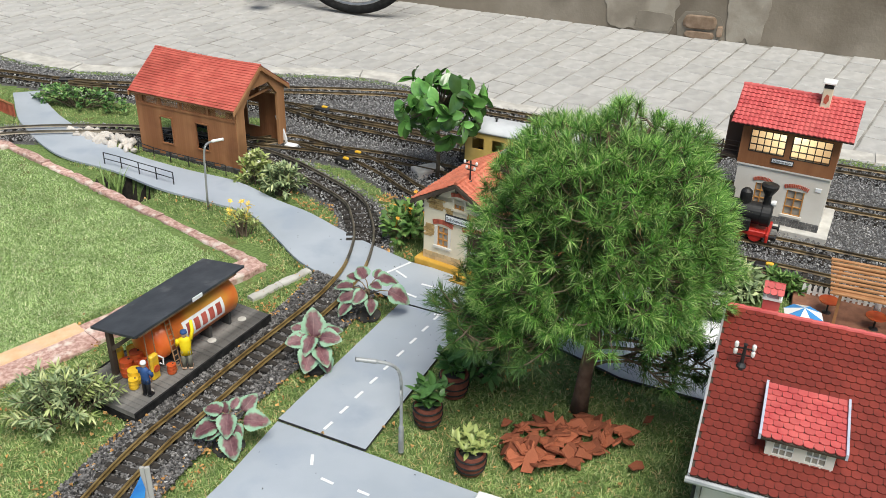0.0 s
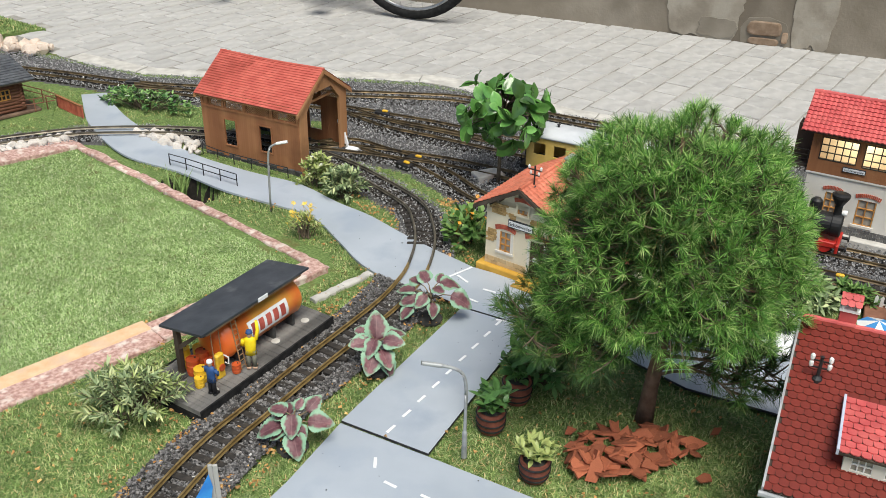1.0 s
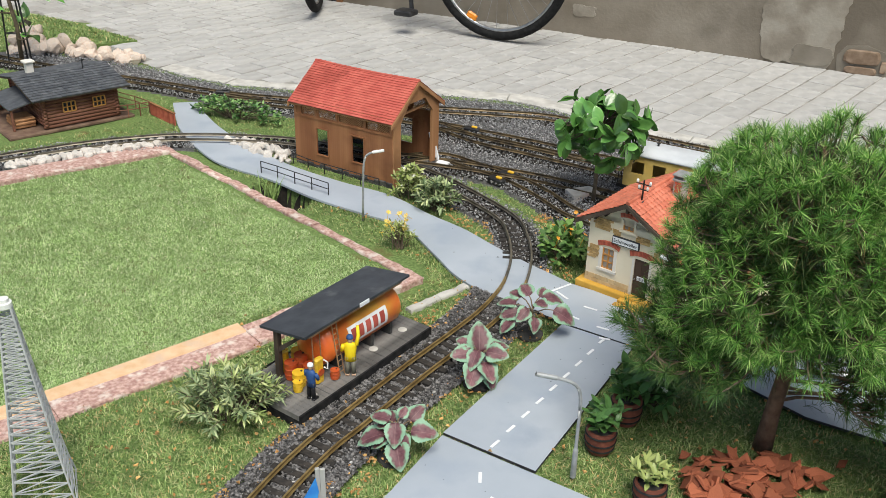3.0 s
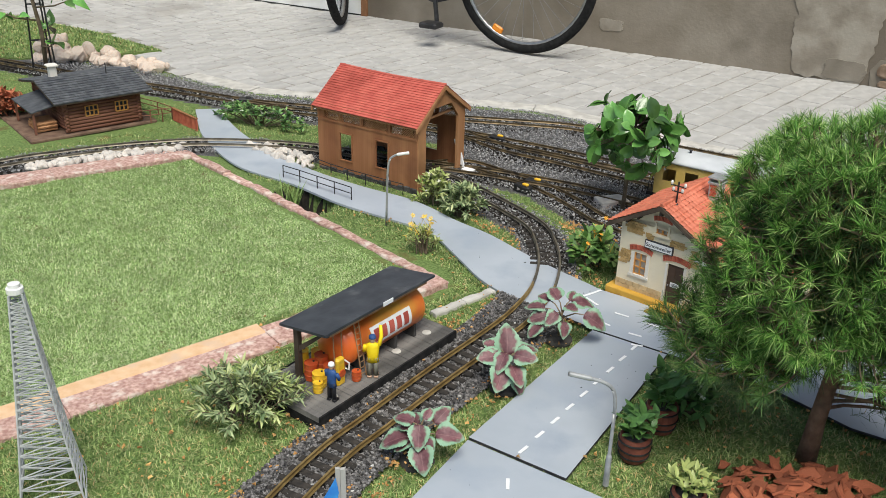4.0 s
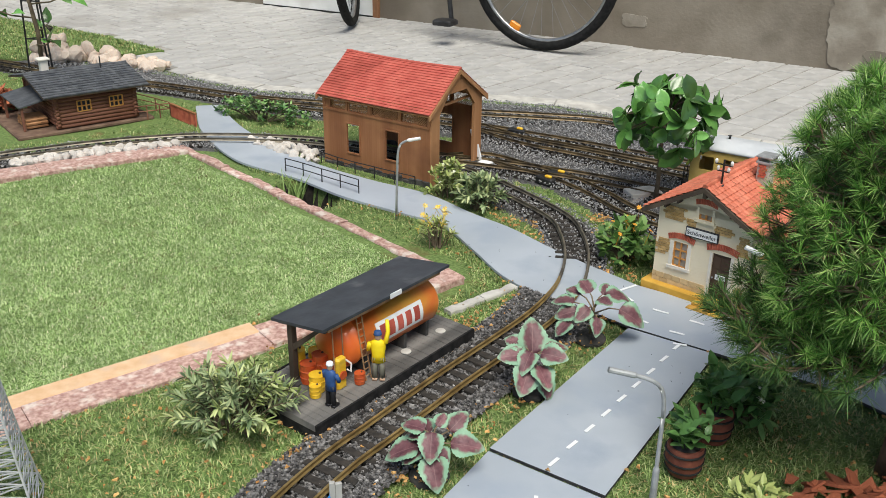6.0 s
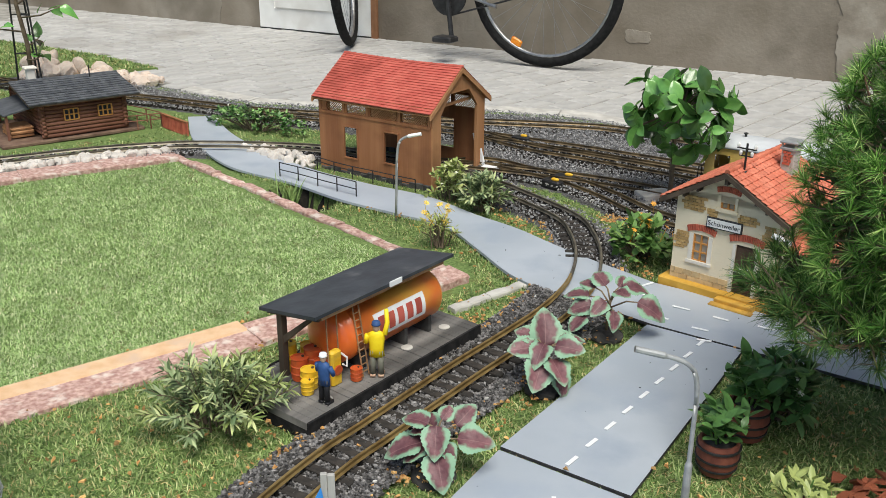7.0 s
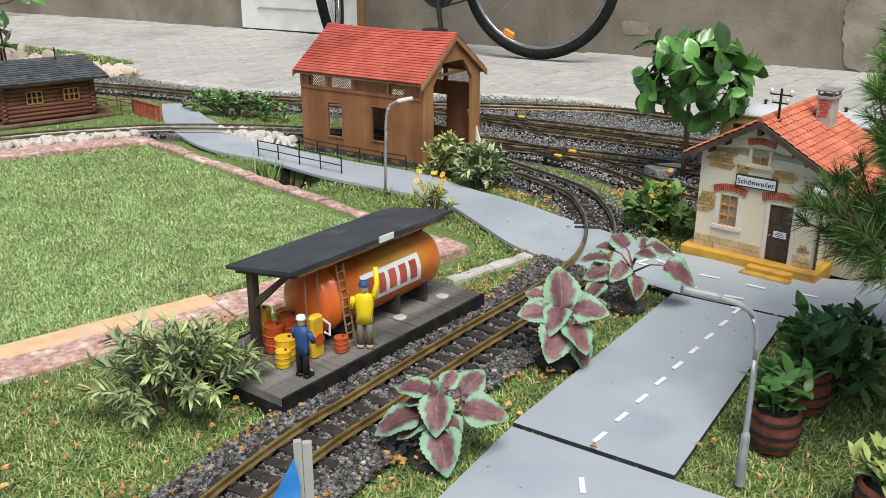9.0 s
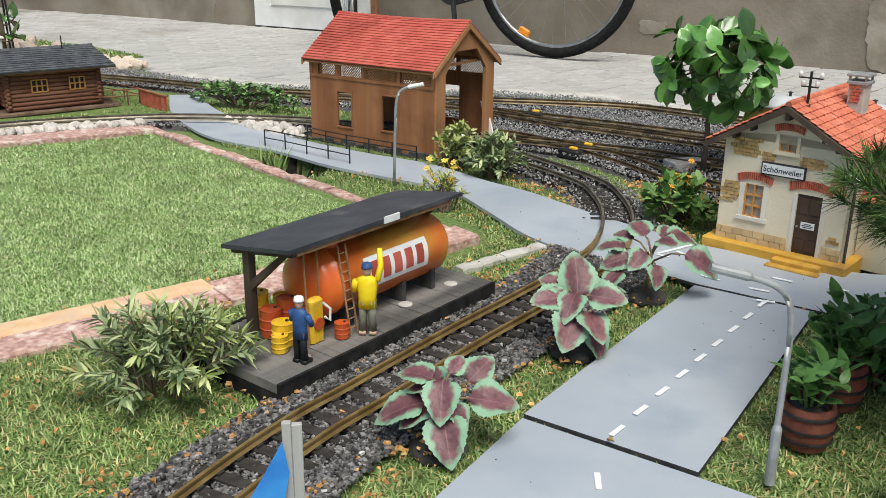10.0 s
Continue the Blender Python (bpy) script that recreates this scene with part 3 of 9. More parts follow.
edge_run((-2.035, 0.065), (-0.690, 1.556), 0.0, 0.058, -0.003, 5, M_BORDER, "brick", 0.003)
edge_run((-0.690, 1.556), (-0.414, 1.882), 0.0, 0.062, 0.003, 3, M_BORDER, "brick", 0.004)
edge_run((-2.035, 0.065), (-0.690, 1.556), 0.0585, 0.098, -0.001, 2, M_ORANGE, "edging_strip", 0.001)
edge_run((-0.690, 1.556), (-0.560, 1.710), 0.0625, 0.085, 0.001, 1, M_BORDER, "brick", 0.004)
edge_run((-0.414, 1.905), (-1.365, 2.608), 0.0, 0.026, -0.0045, 9, M_BORDER, "brick", 0.003)
edge_run((-1.368, 2.606), (-2.10, 1.935), 0.0, 0.080, -0.001, 5, M_BORDER, "brick", 0.004)
edge_run((-0.415, 1.742), (-0.305, 1.872), 0.0, 0.020, 0.0, 2, M_KERB, "kerb_stone", 0.003)


# ---- block paving, kerb ----
def paver_mesh(k):
    bm = bmesh.new()
    r = random.Random(k)
    x, y = 0.0575, 0.0505

    def ring(i, z):
        return [(sx * (x - i) + r.uniform(-0.0015, 0.0015), sy * (y - i) + r.uniform(-0.0015, 0.0015), z) for sx, sy in ((-1, -1), (0, -1), (1, -1), (1, 1), (0, 1), (-1, 1))]

    hull(bm, [ring(0, -0.03), ring(0, -0.003), ring(0.004, 0.0)])
    return finish("paver", bm, M_PAVER)


PAVERS = [paver_mesh(k) for k in range(6)]
pavement = bpy.data.objects["pavement"]
PA = radians(59)
ca, sa = math.cos(PA), math.sin(PA)
count = 0
inner = [(x, y) for x, y in PAVE_EDGE]
rr = random.Random(3)
kept = []
for j in range(-53, 63):
    for i in range(-44, 44):
        u, v = i * 0.12 + (0.06 if j % 2 else 0), j * 0.106
        x, y = -0.2 + ca * u - sa * v, 3.9 + sa * u + ca * v
        if not (-3.6 < x < 2.4 and 2.3 < y < 6.4) or y > wall_y(x) + 0.12:
            continue
        cs = [(x + ca * du - sa * dv, y + sa * du + ca * dv) for du in (-0.03, 0.03) for dv in (-0.025, 0.025)]
        if not inside(inner, np.array([c[0] for c in cs]), np.array([c[1] for c in cs])).all():
            continue
        kept.append(pose(x, y, PAVE_Z + rr.uniform(-0.0015, 0.0015), rr.uniform(-0.5, 0.5), rr.uniform(-0.5, 0.5), 59 + rr.uniform(-0.7, 0.7) + (180 if rr.random() < 0.5 else 0)))
kept.sort(key=lambda m: math.hypot(m.translation.x + 0.4, m.translation.y - 3.2))
for m in kept[:420]:
    ob = new("paver", PAVERS[rr.randrange(6)])
    ob.parent, ob.matrix_basis = pavement, m
vs, fs = [], []
for m in kept[420:]:
    one = PAVERS[rr.randrange(6)]
    k0 = sum(map(len, vs))
    vs.append(np.array([v.co for v in one.vertices]) @ np.array(m.to_3x3()).T + np.array(m.translation))
    fs += [[k0 + i for i in f.vertices] for f in one.polygons]
me = bpy.data.meshes.new("far_paving")
me.from_pydata(np.concatenate(vs).tolist(), [], fs)
me.materials.append(M_PAVER)
ob = new("far_paving", me)
ob.parent = pavement
tagged(ob, kind="stuff")
kerb = thing("kerb", "worn pale concrete kerb along the paving edge", "kerb", kind="structure")
KL = smooth_line([(-1.75, 3.43), (-1.38, 3.275), (-0.98, 3.262), (-0.64, 3.318), (-0.34, 3.318), (-0.21, 3.27), (0.06, 3.085), (0.31, 2.965), (0.75, 2.86), (1.75, 2.5)], 0.03)
ks = np.r_[0, np.cumsum(np.linalg.norm(np.diff(KL, axis=0), axis=1))]
for s0 in np.arange(0, ks[-1] - 0.1, 0.36):
    bm = bmesh.new()
    rings = []
    for s in np.linspace(s0 + 0.003, min(s0 + 0.357, ks[-1]), 9):
        x, y = np.interp(s, ks, KL[:, 0]), np.interp(s, ks, KL[:, 1])
        x2, y2 = np.interp(s + 0.01, ks, KL[:, 0]), np.interp(s + 0.01, ks, KL[:, 1])
        n = Vector((-(y2 - y), x2 - x, 0)).normalized()
        j = rr.uniform(-0.004, 0.004)
        p, q = Vector((x, y, 0)) + n * j, Vector((x, y, 0)) + n * 0.075
        h = PAVE_Z + 0.003 + rr.uniform(-0.002, 0.002)
        rings.append([(p.x, p.y, -0.06), (p.x, p.y, h - 0.007), (p.x + n.x * 0.007, p.y + n.y * 0.007, h), (q.x, q.y, h), (q.x, q.y, -0.06)])
    hull(bm, rings)
    bmesh.ops.recalc_face_normals(bm, faces=bm.faces)
    part("kerb_stone", bm, M_KERB, kerb)

# grass patch beyond the stones
bm = bmesh.new()
GP = [(-2.02, 3.805), (-2.45, 4.05), (-3.4, 4.44), (-3.6, 3.6), (-2.5, 3.5), (-2.15, 3.69)]
prism(bm, [(x, y, -0.05) for x, y in GP], (0, 0, 0.045))
bmesh.ops.recalc_face_normals(bm, faces=bm.faces)
solo("grass_patch", bm, M_SOIL, "small green lawn patch in the paving", "lawn", kind="structure")
ux, uy = rng.uniform(-3.3, -2.0, 24000), rng.uniform(3.5, 4.4, 24000)
ok = inside(GP, ux, uy)
blades("lawn", ux[ok], uy[ok], np.full(ok.sum(), -0.005), 0.011, 0.003, 1.1, M_TURF, "green lawn blades on the far patch")


# ---- loose stones ----
def rock_mesh(k, material):
    r = random.Random(k)
    bm = bmesh.new()
    bmesh.ops.create_icosphere(bm, subdivisions=2, radius=1.0)
    planes = [Vector((r.gauss(0, 1), r.gauss(0, 1), r.gauss(0, 1))).normalized() for _ in range(9)]
    for v in bm.verts:
        for p in planes:
            d = v.co.dot(p) - 0.68
            if d > 0:
                v.co -= p * d
        v.co *= 1 + 0.05 * noise.noise(v.co * 2.5 + Vector((k, 0, 0)))
    return finish("stone", bm, material)


M_STONE_P = mat("pinkish_limestone", (0.58, 0.47, 0.39), (0.74, 0.66, 0.58), 20, 0.85, 0.5, spread=0.12, stain=(0.66, 0.40, 0.26), stain_scale=9)
ROCKS = [rock_mesh(k, M_STONE_W) for k in range(6)]
ROCKS_P = [rock_mesh(20 + k, M_STONE_P) for k in range(5)]


def stone(x, y, r, rocks, label, group, z=0.0):
    ob = new("stone", rr.choice(rocks))
    ob.matrix_world = pose(x, y, z + r * 0.35, rr.uniform(0, 360), rr.uniform(-25, 25), rr.uniform(0, 360)) @ Matrix.Diagonal((r * rr.uniform(0.9, 1.3), r, r * rr.uniform(0.6, 0.8), 1))
    tagged(ob, label, "stone", group)


for k in range(34):
    s = k / 33
    for row in range(2):
        stone(-1.72 + 0.345 * s + rr.uniform(-0.008, 0.008) + 0.012 * row, 2.335 + 0.285 * s + rr.uniform(-0.008, 0.008) - 0.018 * row, rr.uniform(0.010, 0.017), ROCKS, "white broken limestone beside the curved track", "white stones along the track", -0.004)
for k in range(46):
    s = rr.random()
    stone(-1.17 + 0.235 * s + rr.uniform(-0.015, 0.015), 2.672 - 0.10 * s + rr.uniform(-0.035, 0.035) - 0.02 * s, rr.uniform(0.010, 0.019), ROCKS, "white broken limestone at the stream bank", "white stones at the bridge", -0.004)
for k in range(90):
    s = rr.random()
    x, y = -2.45 + 0.62 * s, 3.60 - 0.13 * s + rr.uniform(-0.10, 0.07) * (1 - 0.6 * s)
    stone(x, y, rr.uniform(0.024, 0.05) * (1 - 0.45 * s), ROCKS_P, "pale pinkish limestone in a heap beside the paving", "limestone heap", rr.uniform(-0.02, 0.05) * (1 - s) * (0.6 if k % 2 else 1))


# ---- materials of the buildings ----
def wood(name, c1, c2, rough=0.75, scale=30.0, axis=2, stretch=0.08, board=0.0, bump=0.4):
    """Streaky grain along an axis, with optional board joints every `board` metres across x."""
    m = mat(name, c1, c2, scale, rough, bump, stain=tuple(v * 0.6 for v in c1), stain_scale=8, stain_lo=0.55, stain_hi=0.8)
    t = m.node_tree
    co = next(n for n in t.nodes if n.type == "TEX_COORD")
    mp = t.nodes.new("ShaderNodeMapping")
    sc = [1.0, 1.0, 1.0]
    sc[axis] = stretch
    mp.inputs["Scale"].default_value = sc
    t.links.new(co.outputs["Object"], mp.inputs["Vector"])
    for n in t.nodes:
        if n.type == "TEX_NOISE" and n.inputs["Scale"].default_value != 8:
            t.links.new(mp.outputs[0], n.inputs["Vector"])
    if board:
        sx = t.nodes.new("ShaderNodeSeparateXYZ")
        t.links.new(co.outputs["Object"], sx.inputs[0])
        pp = t.nodes.new("ShaderNodeMath")
        pp.operation = "PINGPONG"
        pp.inputs[1].default_value = board / 2
        t.links.new(sx.outputs["X"], pp.inputs[0])
        mr = t.nodes.new("ShaderNodeMapRange")
        mr.inputs["From Max"].default_value = board * 0.09
        t.links.new(pp.outputs[0], mr.inputs[0])
        b2 = t.nodes.new("ShaderNodeBump")
        b2.inputs["Strength"].default_value, b2.inputs["Distance"].default_value = 0.6, 0.0006
        t.links.new(mr.outputs[0], b2.inputs["Height"])
        old = next(n for n in t.nodes if n.type == "BUMP" and n != b2)
        t.links.new(old.outputs[0], b2.inputs["Normal"])
        t.links.new(b2.outputs[0], t.nodes["Principled BSDF"].inputs["Normal"])
    return m


M_BOARD = wood("brown_board_wall", (0.25, 0.10, 0.042), (0.35, 0.155, 0.068), board=0.0075)
M_TAN = wood("tan_timber", (0.37, 0.175, 0.075), (0.48, 0.25, 0.12))
M_DARKWOOD = wood("dark_stained_timber", (0.045, 0.032, 0.024), (0.10, 0.075, 0.055))
M_LOG = wood("brown_log", (0.15, 0.058, 0.036), (0.27, 0.12, 0.075), axis=0, scale=40)
M_TILE_R = mat("bright_red_roof_tile", (0.46, 0.09, 0.068), (0.56, 0.135, 0.10), 30, 0.6, 0.15, spread=0.04, stain=(0.36, 0.07, 0.05), stain_scale=12)
M_TILE_O = mat("orange_red_roof_tile", (0.52, 0.14, 0.08), (0.64, 0.21, 0.13), 30, 0.6, 0.15, spread=0.10, stain=(0.42, 0.12, 0.07), stain_scale=14)
M_TILE_D = mat("dark_red_roof_tile", (0.16, 0.021, 0.013), (0.225, 0.033, 0.021), 30, 0.5, 0.1, spread=0.10)
M_TILE_P = mat("pinkish_red_roof_tile", (0.50, 0.085, 0.085), (0.60, 0.13, 0.12), 30, 0.55, 0.1, spread=0.10)
M_SLATE = mat("dark_grey_roof_slate", (0.06, 0.065, 0.075), (0.11, 0.115, 0.125), 40, 0.7, 0.2, spread=0.2)
M_PLASTER = mat("cream_plaster", (0.73, 0.65, 0.49), (0.80, 0.73, 0.57), 12, 0.8, 0.25, fine=200, stain=(0.66, 0.56, 0.40), stain_scale=10)
M_PLASTER_W = mat("off_white_plaster", (0.68, 0.64, 0.57), (0.76, 0.73, 0.67), 12, 0.8, 0.2, fine=200)
M_SANDSTONE = mat("tan_brick", (0.40, 0.26, 0.10), (0.54, 0.37, 0.17), 60, 0.85, 0.35, spread=0.2)
M_REDBRICK = mat("red_brick", (0.42, 0.09, 0.055), (0.54, 0.15, 0.09), 60, 0.8, 0.3, spread=0.15)
M_MORTAR = mat("pale_mortar", (0.58, 0.50, 0.40), (0.68, 0.60, 0.50), 60, 0.9, 0.3)
M_OCHRE = mat("ochre_painted_plinth", (0.56, 0.31, 0.04), (0.68, 0.40, 0.07), 20, 0.7, 0.25, stain=(0.40, 0.22, 0.05), stain_scale=16)
M_ORANGEWOOD = mat("orange_window_frame", (0.50, 0.23, 0.06), (0.60, 0.30, 0.09), 40, 0.6, 0.1)
M_DOOR = wood("dark_brown_door", (0.055, 0.032, 0.022), (0.085, 0.052, 0.036))
M_PANE = mat("grey_curtained_pane", (0.30, 0.28, 0.24), (0.42, 0.39, 0.33), 40, 0.25, 0.0, spec=0.6)
M_SIGNW = mat("white_sign", (0.74, 0.76, 0.78), (0.82, 0.83, 0.84), 60, 0.5, 0.05)
M_SIGNB = mat("dark_sign_ink", (0.02, 0.022, 0.03), (0.03, 0.032, 0.04), 60, 0.6, 0.0)
M_GREYM = mat("grey_painted_metal", (0.30, 0.31, 0.32), (0.42, 0.43, 0.44), 60, 0.45, 0.1, metal=0.3)
M_STONE_D = mat("dark_plinth_stone", (0.03, 0.03, 0.03), (0.09, 0.085, 0.08), 40, 0.9, 0.6)
M_GUTTER = mat("pale_blue_grey_gutter", (0.42, 0.46, 0.56), (0.50, 0.54, 0.64), 40, 0.5, 0.05)
M_PORCELAIN = mat("white_porcelain", (0.78, 0.78, 0.76), (0.86, 0.86, 0.84), 40, 0.25, 0.0)


def panel(bm, x0, x1, z0, z1, holes, y0, y1, m=None, mi=0):
    """An upright wall slab with rectangular openings (x0, x1, z0, z1) right through it."""
    m = m or Matrix()
    xs = sorted({x0, x1, *(h[0] for h in holes), *(h[1] for h in holes)})
    zs = sorted({z0, z1, *(h[2] for h in holes), *(h[3] for h in holes)})
    solid = {}
    for i in range(len(xs) - 1):
        for k in range(len(zs) - 1):
            cx, cz = (xs[i] + xs[i + 1]) / 2, (zs[k] + zs[k + 1]) / 2
            solid[i, k] = not any(h[0] < cx < h[1] and h[2] < cz < h[3] for h in holes)
    cache = {}

    def V(i, y, k):
        key = (i, y, k)
        if key not in cache:
            cache[key] = bm.verts.new(m @ Vector((xs[i], y, zs[k])))
        return cache[key]

    def F(*v):
        bm.faces.new(v).material_index = mi

    for (i, k), s in solid.items():
        if not s:
            continue
        F(V(i, y0, k), V(i + 1, y0, k), V(i + 1, y0, k + 1), V(i, y0, k + 1))
        F(V(i, y1, k), V(i, y1, k + 1), V(i + 1, y1, k + 1), V(i + 1, y1, k))
        if not solid.get((i - 1, k)):
            F(V(i, y0, k), V(i, y0, k + 1), V(i, y1, k + 1), V(i, y1, k))
        if not solid.get((i + 1, k)):
            F(V(i + 1, y0, k), V(i + 1, y1, k), V(i + 1, y1, k + 1), V(i + 1, y0, k + 1))
        if not solid.get((i, k - 1)):
            F(V(i, y0, k), V(i, y1, k), V(i + 1, y1, k), V(i + 1, y0, k))
        if not solid.get((i, k + 1)):
            F(V(i, y0, k + 1), V(i + 1, y0, k + 1), V(i + 1, y1, k + 1), V(i, y1, k + 1))


def tile_shape(bm, o, u, v, n, w, l, th, style):
    """One roof tile: o its lower middle, u along the eave, v up the slope, n out of the roof."""
    def P(a, b, c):
        return o + u * a + v * b + n * c

    if style == "round":
        low = [(-0.48 * w, 0.32 * l), (-0.40 * w, 0.12 * l), (-0.2 * w, 0.015 * l), (0, 0), (0.2 * w, 0.015 * l), (0.40 * w, 0.12 * l), (0.48 * w, 0.32 * l)]
        top = [P(a, b, th * (1.9 - 0.9 * b / l)) for a, b in low] + [P(0.48 * w, 1.15 * l, th * 0.6), P(-0.48 * w, 1.15 * l, th * 0.6)]
        bot = [P(a, b, th * (0.9 - 0.9 * b / l)) for a, b in low]
        tv = [bm.verts.new(p) for p in top]
        bv = [bm.verts.new(p) for p in bot]
        bm.faces.new(tv)
        for i in range(len(bv) - 1):
            bm.faces.new((bv[i], bv[i + 1], tv[i + 1], tv[i]))
    else:
        cs = [(-0.5, 0.5), (-0.25, 1.3), (0.05, 1.35), (0.28, 0.6), (0.5, 0.5)] if style == "pan" else [(-0.49, 1.0), (0.49, 1.0)]
        a = [bm.verts.new(P(x * w, 0, th * (h + 0.7))) for x, h in cs]
        b = [bm.verts.new(P(x * w, 1.12 * l, th * h * 0.75)) for x, h in cs]
        c = [bm.verts.new(P(x * w, 0.0, th * (h - 0.7))) for x, h in cs]
        for i in range(len(cs) - 1):
            bm.faces.new((a[i], a[i + 1], b[i + 1], b[i]))
            bm.faces.new((c[i], c[i + 1], a[i + 1], a[i]))


def tiles(bm, o, u, v, n, width, length, cols, rows, th, style, shift=True, sag=0.0):
    w, l = width / cols, length / rows
    for r in range(rows):
        half = shift and r % 2
        for c in range(cols + (1 if half else 0)):
            x = (c + (0 if half else 0.5)) * w
            ww = w
            if half and c == 0:
                x, ww = w * 0.25, w * 0.5
            elif half and c == cols:
                x, ww = width - w * 0.25, w * 0.5
            dip = -sag * math.sin(math.pi * x / width) * (r / rows)
            tile_shape(bm, o + u * x + v * (r * l) + n * (random.uniform(-0.15, 0.15) * th + dip), u, v, n, ww, l, th, style)


def gable_roof(parent, x0, x1, wy, ze, zr, th, material, style, cols, rows, tile_th, shift=True, deck=None, sag=0.0, over_ridge=True, front_only=False, label="", m=None):
    """Both slopes of a roof whose ridge runs along x at y = 0."""
    deck = deck or M_DARKWOOD
    roof = None
    for s in (-1,) if front_only else (-1, 1):
        bm = bmesh.new()
        pts = [(x0, s * wy, ze), (x1, s * wy, ze), (x1, 0, zr), (x0, 0, zr)]
        if s > 0:
            pts = pts[::-1]
        nrm = Vector((0, s * (zr - ze), wy)).normalized()
        prism(bm, [Vector(p) - nrm * (th + sag) for p in pts], nrm * th * 0.98)
        bmesh.ops.recalc_face_normals(bm, faces=bm.faces)
        roof = part("roof", bm, deck, parent)
        roof.matrix_basis = m or Matrix()
        bm = bmesh.new()
        slope = Vector((0, -s * wy, zr - ze))
        o, u = (Vector((x0, s * wy, ze)), Vector((1, 0, 0))) if s < 0 else (Vector((x1, s * wy, ze)), Vector((-1, 0, 0)))
        tiles(bm, o, u, slope.normalized(), nrm, x1 - x0, slope.length, cols, rows, tile_th, style, shift, sag)
        tagged(part("roof_tiles", bm, material, roof, label), kind="stuff")
    if over_ridge:
        bm = bmesh.new()
        n = max(4, int((x1 - x0) / 0.018))
        for k in range(n):
            a, b = x0 + (x1 - x0) * k / n, x0 + (x1 - x0) * (k + 1) / n + 0.001
            d0 = -sag * math.sin(math.pi * (k + 0.5) / n)
            tube(bm, [(a, 0, zr + tile_th * 0.4 + d0), (b, 0, zr + tile_th * 0.9 + d0)], tile_th * 2.0, 8)
        ridge = tagged(part("ridge_tiles", bm, material, parent), kind="stuff")
        ridge.matrix_basis = m or Matrix()
    return roof


def text_mesh(body, size, material, name="lettering"):
    cu = bpy.data.curves.new(name, "FONT")
    cu.body, cu.size, cu.align_x, cu.align_y, cu.extrude = body, size, "CENTER", "CENTER", 0.0003
    tmp = new("tmp", cu)
    me = bpy.data.meshes.new_from_object(tmp.evaluated_get(bpy.context.evaluated_depsgraph_get()))
    bpy.data.objects.remove(tmp)
    me.name = name
    me.materials.clear()
    me.materials.append(material)
    return me


